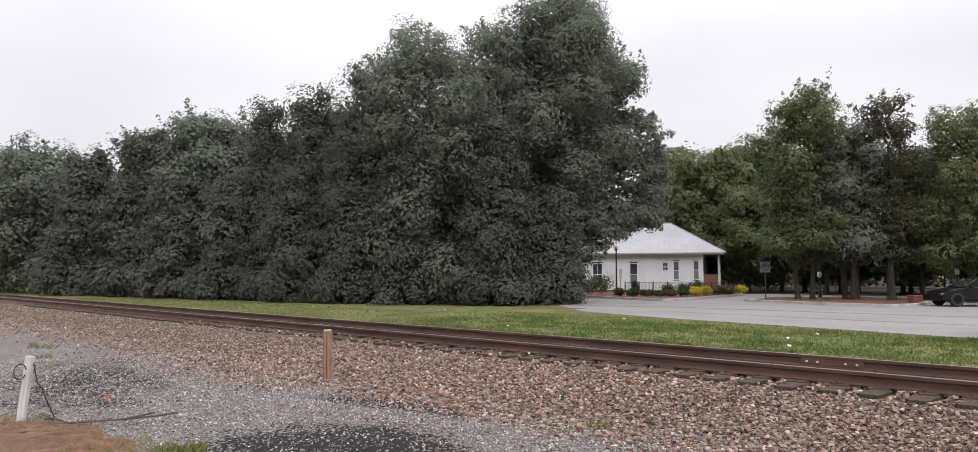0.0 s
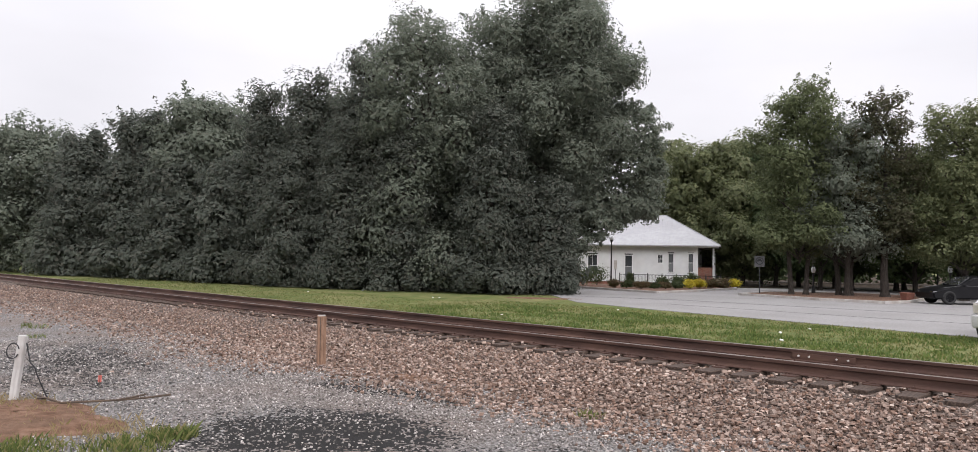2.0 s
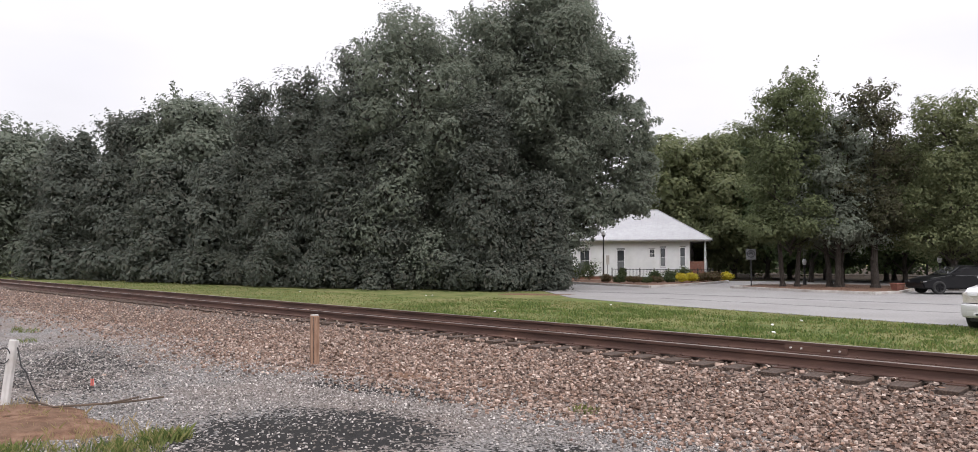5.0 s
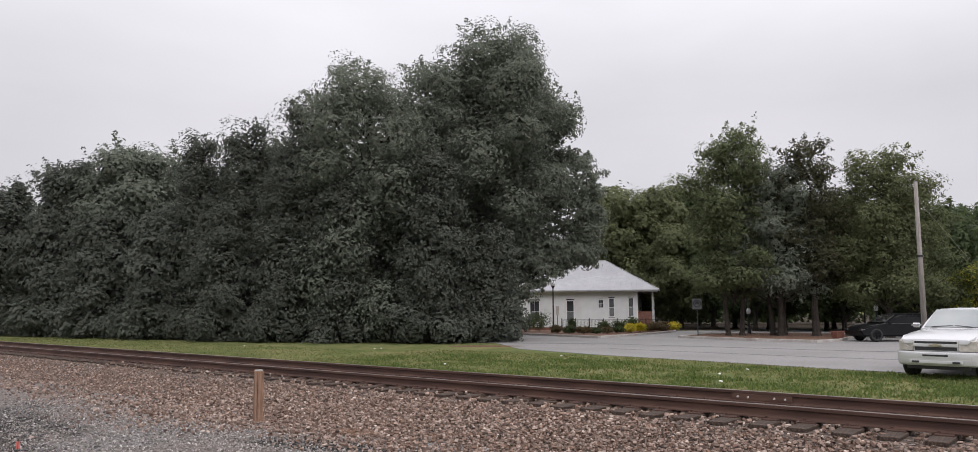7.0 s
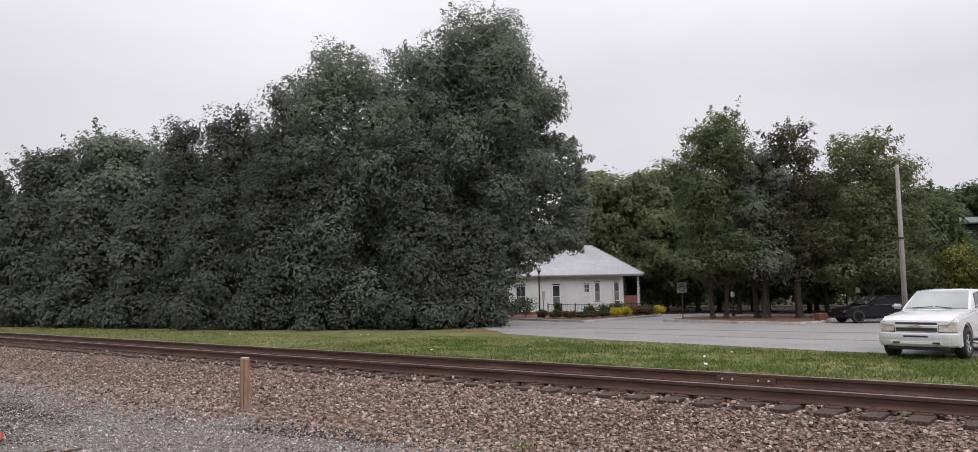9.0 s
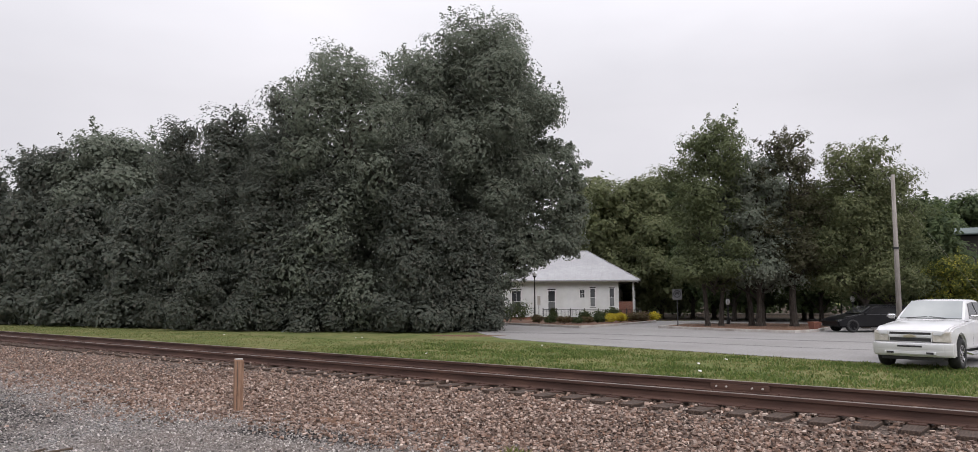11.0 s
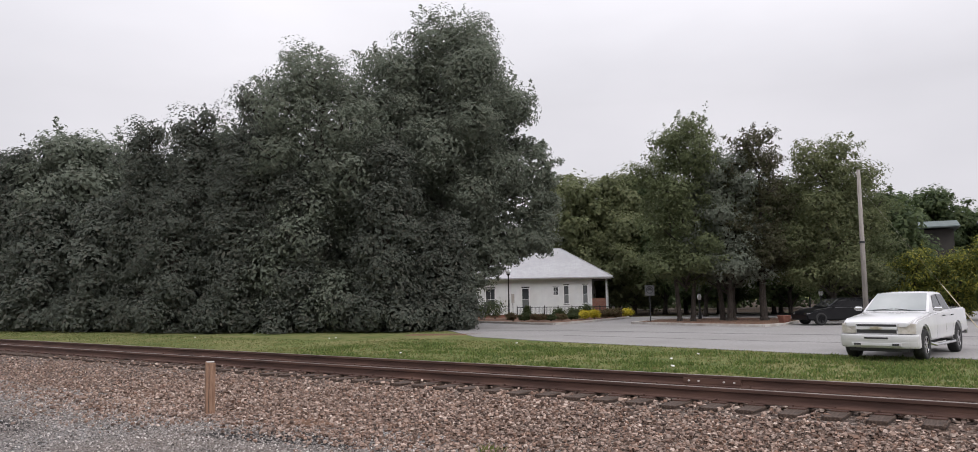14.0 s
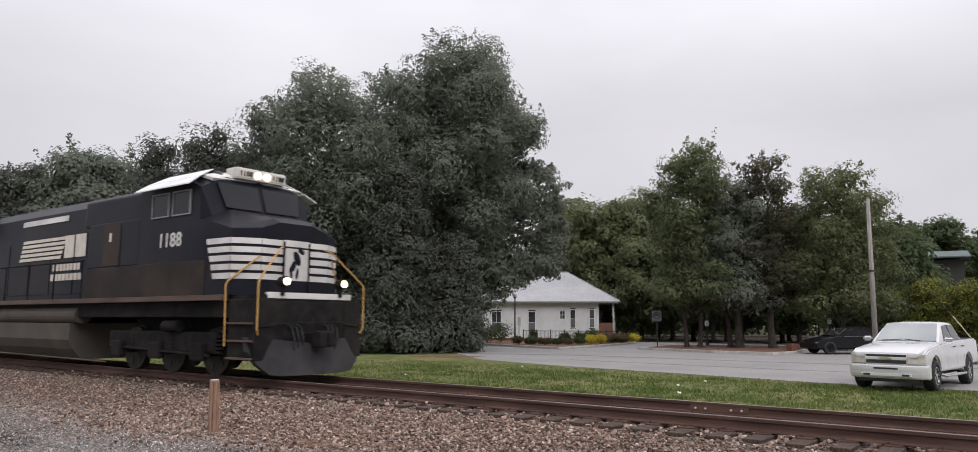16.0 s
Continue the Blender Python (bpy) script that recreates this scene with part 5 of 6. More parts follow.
        cab.append([(x, -0.90, zb), (x, -hw, z - 0.06 * f), (x, -hw + 0.025, z - 0.028 * f), (x, -hw + 0.09, z - 0.006 * f), (x, -hw * 0.45, z + 0.012 * f), (x, hw * 0.45, z + 0.012 * f), (x, hw - 0.09, z - 0.006 * f), (x, hw - 0.025, z - 0.028 * f), (x, hw, z - 0.06 * f), (x, 0.90, zb)])
    part("cab", rounded(loft(cab), 0.002, 1, 3.0), M_CARWHITE, car, "white cab")
    # windscreen and side glass, laid just proud of the cab
    bm = bmesh.new()
    quad = [(-0.955, -0.79, 1.30), (-0.955, 0.79, 1.30), (-1.675, 0.665, 1.782), (-1.675, -0.665, 1.782)]
    off = Vector((0.012, 0, 0.018))
    va = [bm.verts.new(Vector(p) + off) for p in quad]
    vb = [bm.verts.new(Vector(p) - off) for p in quad]
    bm.faces.new(va)
    for i in range(4):
        bm.faces.new((va[i], vb[i], vb[(i + 1) % 4], va[(i + 1) % 4]))
    bmesh.ops.recalc_face_normals(bm, faces=bm.faces)
    part("windscreen", bm, M_CARGLASS, car, "pale reflecting windscreen")
    for sy in (-1, 1):
        for pts in ([(-1.36, 1.31), (-1.46, 1.40), (-1.80, 1.72), (-2.18, 1.76), (-2.18, 1.31)], [(-2.30, 1.31), (-2.30, 1.765), (-2.90, 1.755), (-3.12, 1.31)]):
            bm = bmesh.new()
            vo, vi = [], []
            for x, z in pts:
                y = 0.90 - (z - 1.24) / 0.59 * 0.185
                vo.append(bm.verts.new((x, sy * (y + 0.012), z)))
                vi.append(bm.verts.new((x, sy * (y - 0.02), z)))
            bm.faces.new(vo)
            for i in range(len(pts)):
                bm.faces.new((vo[i], vi[i], vi[(i + 1) % len(pts)], vo[(i + 1) % len(pts)]))
            bmesh.ops.recalc_face_normals(bm, faces=bm.faces)
            part("side_window", bm, M_DARKGLASS, car, "dark side window")
        # mirrors, handles, door seams, steps
        mir = part("mirror", rounded(B(-1.20, min(sy * 0.93, sy * 1.19), 1.285, -1.07, max(sy * 0.93, sy * 1.19), 1.435), 0.05, 3), M_CHROME, car, "chrome-capped mirror")
        for x in (-1.98, -2.95):
            part("door_handle", B(x - 0.11, min(sy * 0.985, sy * 1.015), 1.13, x + 0.11, max(sy * 0.985, sy * 1.015), 1.165, 0.008), M_PLASTIC, car)
        for x in (-1.18, -2.24, -3.12):
            part("door_seam", B(x - 0.003, min(sy * 0.96, sy * 0.9865), 0.58, x + 0.003, max(sy * 0.96, sy * 0.9865), 0.94), M_PLASTIC, car)
        part("side_step", rods([(-0.62, sy * 0.92, 0.42), (-0.80, sy * 1.03, 0.37), (-2.9, sy * 1.03, 0.37), (-3.05, sy * 0.92, 0.42)], 0.045), M_CHROME, car, "chrome tubular side step")
        # headlights
        bm = prism([(sy * 0.535, 0.73), (sy * 0.535, 0.985), (sy * 0.86, 1.0), (sy * 0.925, 0.985), (sy * 0.925, 0.73)], 0.60, 0.868, axis="x")
        for v in bm.verts:
            if abs(v.co.y) > 0.8:
                v.co.x -= 0.10
        part("headlight", bm, M_LENS, car, "clouded headlight")
        # tail lamp
        part("tail_lamp", B(-4.985, min(sy * 0.80, sy * 0.93), 0.95, -4.94, max(sy * 0.80, sy * 0.93), 1.28, 0.01), M_TAIL, car)
        # wheel-well lining
        for xw in (0, -3.645):
            part("wheel_well", B(xw - 0.46, min(sy * 0.55, sy * 0.90), 0.45, xw + 0.46, max(sy * 0.55, sy * 0.90), 0.86), M_PLASTIC, car)
    # grille
    part("grille_surround", B(0.70, -0.525, 0.71, 0.875, 0.525, 0.995, 0.02), M_CARWHITE, car)
    for z0, z1 in ((0.915, 0.975), (0.735, 0.825)):
        part("grille", B(0.86, -0.50, z0, 0.884, 0.50, z1, 0.004), M_PLASTIC, car, "dark grille opening")
    part("grille_bar", B(0.86, -0.525, 0.835, 0.895, 0.525, 0.905, 0.01), M_CARWHITE, car)
    bm = B(0.885, -0.15, 0.848, 0.912, 0.15, 0.898, 0.008)
    box(bm, 0.887, -0.07, 0.832, 0.916, 0.07, 0.914, 0.008)
    part("emblem", bm, M_GOLD, car, "dull gold emblem")
    # bumper
    bm = loft([[(0.70 + d, y, 0.32), (0.90 + d, y, 0.34), (0.97 + d, y, 0.52), (0.95 + d, y, 0.70), (0.70 + d, y, 0.72)] for y, d in ((-0.99, -0.22), (-0.80, -0.06), (-0.4, 0.0), (0.4, 0.0), (0.80, -0.06), (0.99, -0.22))])
    rounded(bm, 0.03, 3, 0.3)
    bump = part("bumper", bm, M_CARWHITE, car, "white front bumper")
    part("bumper_slot", B(0.93, -0.30, 0.585, 0.972, 0.30, 0.63, 0.005), M_PLASTIC, bump)
    part("air_dam", B(0.88, -0.62, 0.40, 0.962, 0.62, 0.475, 0.01), M_CARWHITE, bump)
    for y in (-0.48, 0.48):
        part("fog_lamp", B(0.93, y - 0.09, 0.41, 0.968, y + 0.09, 0.465, 0.008), M_PLASTIC, bump)
    part("lower_valance", B(0.2, -0.75, 0.24, 0.80, 0.75, 0.40, 0.02), M_PLASTIC, car)
    part("underbody", B(-4.85, -0.62, 0.34, 0.5, 0.62, 0.62), M_PLASTIC, car)
    part("rear_bumper", B(-5.10, -0.95, 0.50, -4.93, 0.95, 0.72, 0.03), M_CHROME, car)
    part("bed_liner", B(-4.88, -0.80, 1.305, -3.42, 0.80, 1.345), M_PLASTIC, car)
    bm = rods([(-0.93, -0.60, 1.315), (-0.99, -0.08, 1.350)], 0.012)
    rod(bm, (-0.93, 0.40, 1.315), (-0.99, -0.02, 1.352), 0.012)
    part("wipers", bm, M_PLASTIC, car)
    for x in (0, -3.645):
        for y in (-0.86, 0.86):
            car_wheel(car, x, y, 0.405, 0.27)


build_pickup()


def build_suv():
    car = thing("suv", pose(24.8, 40.4, LOT_Z + 0.025, 0, 0, 178), "black sport utility vehicle parked by the trees", "car")
    prof = [(0.92, 0.35), (0.97, 0.60), (0.86, 0.72), (0.55, 0.82), (0.0, 0.92), (-0.45, 0.99), (-0.95, 1.27), (-1.35, 1.43), (-1.9, 1.50), (-2.7, 1.50), (-3.3, 1.42), (-3.6, 1.32), (-3.85, 0.93), (-3.85, 0.45), (-3.6, 0.30), (0.8, 0.28)]
    bm = prism(prof, -0.93, 0.93)
    for v in bm.verts:
        if v.co.z > 1.02:
            v.co.y *= 0.80
    bmesh.ops.bevel(bm, geom=[e for e in bm.edges if abs(e.verts[0].co.y - e.verts[1].co.y) < 0.1], offset=0.07, segments=3, affect="EDGES")
    rounded(bm, 0.002, 1, 9.0)
    part("body", bm, M_CARBLACK, car, "glossy black body")
    for sy in (-1, 1):
        bm = prism([(-0.75, 1.03), (-1.22, 1.36), (-2.85, 1.41), (-3.35, 1.31), (-3.5, 1.03)], sy * 0.80, sy * 0.90)
        for v in bm.verts:
            if v.co.z > 1.15:
                v.co.y *= 0.93
        part("side_window", bm, M_CARBLACK, car, "black tinted side window")
        part("window_trim", rods([(0.5, sy * 0.86, 0.865), (-0.45, sy * 0.90, 1.00), (-0.6, sy * 0.925, 1.00), (-3.6, sy * 0.925, 1.00)], 0.010), M_SIGNGREY, car, "dull grey window trim")
        part("roof_rail", rods([(-1.5, sy * 0.70, 1.50), (-2.2, sy * 0.70, 1.53), (-3.3, sy * 0.70, 1.49)], 0.018), M_CARBLACK, car)
        part("headlight", B(0.70, min(sy * 0.55, sy * 0.90), 0.58, 0.955, max(sy * 0.55, sy * 0.90), 0.70, 0.02), M_DARKGLASS, car)
        part("mirror", B(-0.75, min(sy * 0.93, sy * 0.97), 0.97, -0.58, max(sy * 0.93, sy * 0.97), 1.11, 0.03), M_CARBLACK, car)
    bm = bmesh.new()
    vs = [bm.verts.new(p) for p in ((-0.46, -0.76, 1.02), (-0.46, 0.76, 1.02), (-1.12, 0.66, 1.44), (-1.12, -0.66, 1.44))]
    fz = bm.faces.new(vs)
    bmesh.ops.translate(bm, verts=vs, vec=(0.03, 0, 0.03))
    r = bmesh.ops.extrude_face_region(bm, geom=[fz])
    bmesh.ops.translate(bm, verts=[g for g in r["geom"] if isinstance(g, bmesh.types.BMVert)], vec=(-0.03, 0, -0.03))
    part("windscreen", bm, M_DARKGLASS, car)
    for x in (0.1, -2.75):
        for y in (-0.84, 0.84):
            car_wheel(car, x, y, 0.36, 0.23, 5, M_CARBLACK, "black alloy rim")


build_suv()
planter = thing("planter", pose(23.9, 42.1, LOT_Z + 0.02, 0, 0, 10), "square terracotta planter on the lot", "planter")
part("pot", loft([[(-a, -a, z), (a, -a, z), (a, a, z), (-a, a, z)] for a, z in ((0.20, 0), (0.27, 0.48))]), M_BRICK, planter)
part("rim", B(-0.29, -0.29, 0.46, 0.29, 0.29, 0.52, 0.02), M_BRICK, planter)

# ---------------------------------------------------------------- locomotive


def lettering(name, words, size, mat, parent, m, label):
    """Flat raised characters in the built-in font, as a mesh."""
    cu = bpy.data.curves.new(name, "FONT")
    cu.body, cu.size, cu.extrude, cu.offset = words, size, 0.006, 0.012 * size
    tmp = new(name, cu)
    bpy.context.view_layer.update()
    me = bpy.data.meshes.new_from_object(tmp.evaluated_get(bpy.context.evaluated_depsgraph_get()))
    bpy.data.objects.remove(tmp)
    me.materials.clear()
    me.materials.append(mat)
    ob = new(name, me)
    ob.parent = parent
    ob.matrix_local = m
    return tagged(ob, label=label)


NEAR = -1.0   # the side of the engine that faces the camera
LOCO_LENGTH = 22.4


def sheet(points, thick, mat, name, parent, label=""):
    """A flat plate on given corners, pushed back by a small thickness vector."""
    bm = bmesh.new()
    off = Vector(thick)
    va = [bm.verts.new(p) for p in points]
    vb = [bm.verts.new(Vector(p) + off) for p in points]
    bm.faces.new(va)
    bm.faces.new(vb[::-1])
    k = len(points)
    for i in range(k):
        bm.faces.new((va[i], vb[i], vb[(i + 1) % k], va[(i + 1) % k]))
    bmesh.ops.recalc_face_normals(bm, faces=bm.faces)
    return part(name, bm, mat, parent, label)


def octagon(x, hw, z0, z1, c, ct=None):
    """Cross ring at x: half width hw, chamfered upper corners."""
    ct = ct or c
    return [(x, -hw, z0), (x, -hw, z1 - ct), (x, -hw + c, z1), (x, hw - c, z1), (x, hw, z1 - ct), (x, hw, z0)]


def build_locomotive():
    loco = thing("locomotive", pose(0, 0, 0), "black diesel locomotive with white nose stripes and lit headlights", "locomotive")
    # frame and walkway
    part("underframe", B(-LOCO_LENGTH + 0.6, -1.35, 1.30, -0.25, 1.35, 1.66, 0.02), M_LOCOFRAME, loco)
    for sy in (-1, 1):
        part("side_sill", B(-LOCO_LENGTH + 0.5, min(sy * 1.36, sy * 1.56), 1.66, -1.25, max(sy * 1.36, sy * 1.56), 1.78, 0.01), M_SILL, loco, "rusty walkway edge")
    part("walkway", B(-LOCO_LENGTH + 0.5, -1.355, 1.662, -0.22, 1.355, 1.775), M_LOCOFRAME, loco)
    part("front_sill", B(-0.30, -1.15, 1.70, -0.205, 1.15, 1.83, 0.01), M_LOCOWHITE, loco, "white front sill")
    # nose: chamfered box
    nose = loft([
        [(-0.80, -0.92, 1.78), (-0.80, -0.92, 3.24), (-0.80, -0.45, 3.40), (-0.80, 0.45, 3.40), (-0.80, 0.92, 3.24), (-0.80, 0.92, 1.78)],
        [(-1.12, -1.46, 1.78), (-1.12, -1.46, 3.20), (-0.96, -0.55, 3.50), (-0.96, 0.55, 3.50), (-1.12, 1.46, 3.20), (-1.12, 1.46, 1.78)],
        [(-2.10, -1.50, 1.78), (-2.10, -1.50, 3.46), (-1.95, -0.95, 3.72), (-1.95, 0.95, 3.72), (-2.10, 1.50, 3.46), (-2.10, 1.50, 1.78)],
        [(-2.30, -1.50, 1.78), (-2.30, -1.50, 3.48), (-2.20, -1.00, 3.75), (-2.20, 1.00, 3.75), (-2.30, 1.50, 3.48), (-2.30, 1.50, 1.78)]])
    nose_ob = part("nose", nose, M_LOCOBLACK, loco, "black wide nose")
    # cab
    cab = loft([octagon(-2.02, 1.30, 1.78, 3.70, 0.5, 0.3), octagon(-2.30, 1.50, 1.78, 4.52, 0.62, 0.30), octagon(-2.75, 1.50, 1.78, 4.74, 0.62, 0.34), octagon(-4.85, 1.50, 1.78, 4.74, 0.62, 0.34)])
    cab_ob = part("cab", cab, M_LOCOBLACK, loco, "black cab")
    part("cab_roof", prism([(-0.92, 4.755), (0.92, 4.755), (0.80, 4.80), (-0.80, 4.80)], -4.80, -2.80, axis="x"), M_LOCODUST, loco)
    # lower side panels, dusty
    for sy in (-1, 1):
        part("side_panel", B(-7.4, min(sy * 1.40, sy * 1.512), 1.78, -2.0, max(sy * 1.40, sy * 1.512), 2.55, 0.01), M_LOCODUST, loco, "dust-stained lower side panel")
        part("cabinet", B(-7.4, min(sy * 0.9, sy * 1.49), 2.55, -4.86, max(sy * 0.9, sy * 1.49), 3.70, 0.03), M_LOCOBLACK, loco)
        # side windows
        for x0, x1 in ((-4.28, -3.54), (-3.40, -2.66)):
            frame_bm = bmesh.new()
            for a in ((x0, 3.62, x0 + 0.03, 4.20), (x1 - 0.03, 3.62, x1, 4.20), (x0 + 0.03, 3.62, x1 - 0.03, 3.65), (x0 + 0.03, 4.17, x1 - 0.03, 4.20)):
                box(frame_bm, a[0], min(sy * 1.495, sy * 1.535), a[1], a[2], max(sy * 1.495, sy * 1.535), a[3])
            part("window_frame", frame_bm, M_SIGNWHITE, cab_ob, "pale metal window frame")
        for x0, x1 in ((-4.25, -3.57), (-3.37, -2.69)):
            part("side_window", B(x0, min(sy * 1.49, sy * 1.515), 3.65, x1, max(sy * 1.49, sy * 1.515), 4.17), M_BLACKGLASS, cab_ob)
        sheet([(-4.62, sy * 1.80, 4.24), (-2.30, sy * 1.80, 4.24), (-2.42, sy * 1.50, 4.44), (-4.62, sy * 1.50, 4.44)], (0, 0, 0.03), M_SHADE, "sunshade", cab_ob, "white sunshade over the side windows")
        sheet([(-4.70, sy * 1.46, 4.47), (-2.45, sy * 1.46, 4.47), (-2.75, sy * 0.92, 4.755), (-4.70, sy * 0.92, 4.755)], (0, 0, 0.02), M_SHADE, "roof_edge", cab_ob, "pale roof shoulder")
        # nose corner stripes
        for k in range(5):
            z = 2.12 + 0.19 * k
            back = -1.70 - 0.065 * k
            sheet([(-1.125, sy * 1.466, z), (back, sy * 1.492, z), (back - 0.03, sy * 1.494, z + 0.125), (-1.125, sy * 1.466, z + 0.125)], (0, sy * 0.008, 0), M_LOCOWHITE, "stripe", nose_ob, "white stripe")
            sheet([(-0.80, sy * 0.925, z), (-1.12, sy * 1.462, z), (-1.12, sy * 1.462, z + 0.125), (-0.80, sy * 0.925, z + 0.125)], (0.008, sy * 0.004, 0), M_LOCOWHITE, "stripe", nose_ob, "white stripe")
            a, b = (0.36, 0.915)
            part("stripe", B(-0.80, min(sy * a, sy * b), z, -0.79, max(sy * a, sy * b), z + 0.125), M_LOCOWHITE, nose_ob, "white stripe")
        # ditch lights
        dl = part("ditch_light", rod(bmesh.new(), (-0.28, sy * 0.80, 2.06), (-0.06, sy * 0.80, 2.06), 0.10, 0.11, seg=16), M_LOCOFRAME, loco)
        part("lens", rod(bmesh.new(), (-0.062, sy * 0.80, 2.06), (-0.04, sy * 0.80, 2.06), 0.085, 0.08, seg=16), M_DITCH, dl, "lit lens")
        part("bracket", B(-0.27, sy * 0.80 - 0.04, 1.76, -0.17, sy * 0.80 + 0.04, 1.98), M_LOCOFRAME, dl)
        # handrails
        part("handrail", rods([(-0.16, sy * 1.40, 0.95), (-0.12, sy * 1.46, 1.05), (-0.12, sy * 1.46, 2.00), (-0.14, sy * 1.42, 2.08), (-0.42, sy * 0.72, 2.78), (-0.46, sy * 0.62, 2.82), (-0.60, sy * 0.42, 2.82)], 0.018), M_HANDRAIL, loco, "yellow grab rail")
        part("handrail", rods([(-1.12, sy * 1.52, 0.70), (-1.12, sy * 1.55, 1.98), (-1.10, sy * 1.52, 2.06), (-0.74, sy * 1.00, 2.62)], 0.018), M_HANDRAIL, loco, "yellow grab rail")
        # step well
        part("step_well", B(-1.10, min(sy * 0.95, sy * 1.46), 0.42, -0.20, max(sy * 0.95, sy * 1.46), 1.68, 0.02), M_LOCOFRAME, loco)
        for z in (0.44, 0.80, 1.16):
            part("step", B(-1.06, min(sy * 1.20, sy * 1.54), z, -0.24, max(sy * 1.20, sy * 1.54), z + 0.04), M_SILL, loco)
        # walkway stanchions along the long hood
        for k in range(9):
            x = -7.6 - 1.6 * k
            part("stanchion", rod(bmesh.new(), (x, sy * 1.52, 1.72), (x, sy * 1.52, 2.78), 0.022, seg=6), M_LOCOFRAME, loco)
        part("walkway_rail", rods([(-7.5, sy * 1.52, 2.78), (-20.6, sy * 1.52, 2.78)], 0.022, 6), M_LOCOFRAME, loco)
        # tank
    # windscreens
    for sy in (-1, 1):
        sheet([(-2.045, sy * 0.06, 3.77), (-2.045, sy * 1.02, 3.77), (-2.265, sy * 1.14, 4.36), (-2.265, sy * 0.06, 4.36)], (-0.03, 0, -0.01), M_BLACKGLASS, "windscreen", cab_ob, "dark windscreen")
        for v in cab_ob.children[-1:]:
            v.location = (0.03, 0, 0.012)
        sheet([(-2.32, sy * 0.05, 4.46), (-2.32, sy * 1.22, 4.40), (-2.70, sy * 1.30, 4.52), (-2.62, sy * 0.05, 4.74)], (0.05, 0, 0.06), M_LOCOWHITE, "roof_band", cab_ob, "pale band above the windscreens")
    box_ob = part("number_box", B(-2.60, -0.70, 4.52, -2.16, 0.70, 4.80, 0.04), M_LOCOWHITE, cab_ob, "pale headlight and number box")
    for sy in (-1, 1):
        part("number_board", B(-2.17, sy * 0.455 - 0.19, 4.57, -2.148, sy * 0.455 + 0.19, 4.74), M_LOCOCREAM, box_ob)
        for i, digit in enumerate("1188"):
            lettering("numeral", digit, 0.17, M_LOCOBLACK, box_ob, Matrix.Translation((-2.140, sy * 0.455 - 0.175 + 0.09 * i, 4.60)) @ pose(0, 0, 0, 90, 0, 90), "black numeral")
        part("headlight", rod(bmesh.new(), (-2.20, sy * 0.13, 4.65), (-2.12, sy * 0.13, 4.65), 0.085, 0.09, seg=16), M_HEADLIGHT, box_ob, "lit headlight")
    # nose door and emblem
    part("nose_door", B(-0.80, -0.345, 2.12, -0.775, 0.345, 3.02, 0.008), M_LOCOWHITE, nose_ob, "white nose door")
    part("door_foot", B(-0.80, -0.33, 1.80, -0.776, 0.33, 2.115, 0.008), M_LOCOBLACK, nose_ob, "black foot of the nose door")
    bm = bmesh.new()
    for y, z, ry, rz, tilt in ((0.02, 2.62, 0.07, 0.16, 25), (-0.08, 2.44, 0.055, 0.12, -20), (0.13, 2.80, 0.05, 0.10, 50), (-0.14, 2.30, 0.03, 0.12, 12), (0.03, 2.28, 0.03, 0.12, -8)):
        g = bmesh.ops.create_uvsphere(bm, u_segments=10, v_segments=6, radius=1.0)["verts"]
        bmesh.ops.transform(bm, verts=g, matrix=Matrix.Translation((-0.772, y, z)) @ Matrix.Rotation(radians(tilt), 4, "X") @ Matrix.Diagonal((0.012, ry * 1.3, rz * 1.12, 1)))
    part("emblem", bm, M_LOCOBLACK, nose_ob, "dark curved emblem", smooth=True)
    part("door_edge", rods([(-0.76, -0.35, 1.85), (-0.76, -0.35, 2.98)], 0.022), M_LOCOBLACK, nose_ob)
    part("door_edge", rods([(-0.76, 0.35, 1.85), (-0.76, 0.35, 2.98)], 0.022), M_LOCOBLACK, nose_ob)
    part("cross_rail", rods([(-0.42, -0.62, 2.82), (-0.50, 0.62, 2.82)], 0.018, 6), M_LOCOFRAME, loco)
    # pilot, plow, coupler, hoses
    part("pilot", B(-0.34, -1.42, 0.55, -0.22, 1.42, 1.66, 0.03), M_LOCOFRAME, loco)
    plow = loft([[(0.02 + d, y, zb), (-0.12 + d, y, zb), (-0.20 + d, y, zt), (-0.12 + d, y, zt)] for y, d, zt, zb in ((-1.52, -0.32, 0.90, 0.60), (-1.36, -0.22, 0.89, 0.34), (-1.12, -0.12, 0.87, 0.13), (-0.8, -0.02, 0.83, 0.10), (-0.4, 0.08, 0.78, 0.10), (0.0, 0.12, 0.76, 0.10), (0.4, 0.08, 0.78, 0.10), (0.8, -0.02, 0.83, 0.10), (1.12, -0.12, 0.87, 0.13), (1.36, -0.22, 0.89, 0.34), (1.52, -0.32, 0.90, 0.60))])
    part("snow_plow", plow, M_PLOW, loco, "grey snow plow")
    bm = B(-0.4, -0.16, 0.70, 0.10, 0.16, 0.98, 0.03)
    box(bm, 0.06, -0.20, 0.66, 0.34, 0.02, 1.02, 0.05)
    box(bm, 0.16, 0.02, 0.68, 0.40, 0.16, 1.0, 0.04)
    part("coupler", bm, M_LOCOFRAME, loco, "dark knuckle coupler")
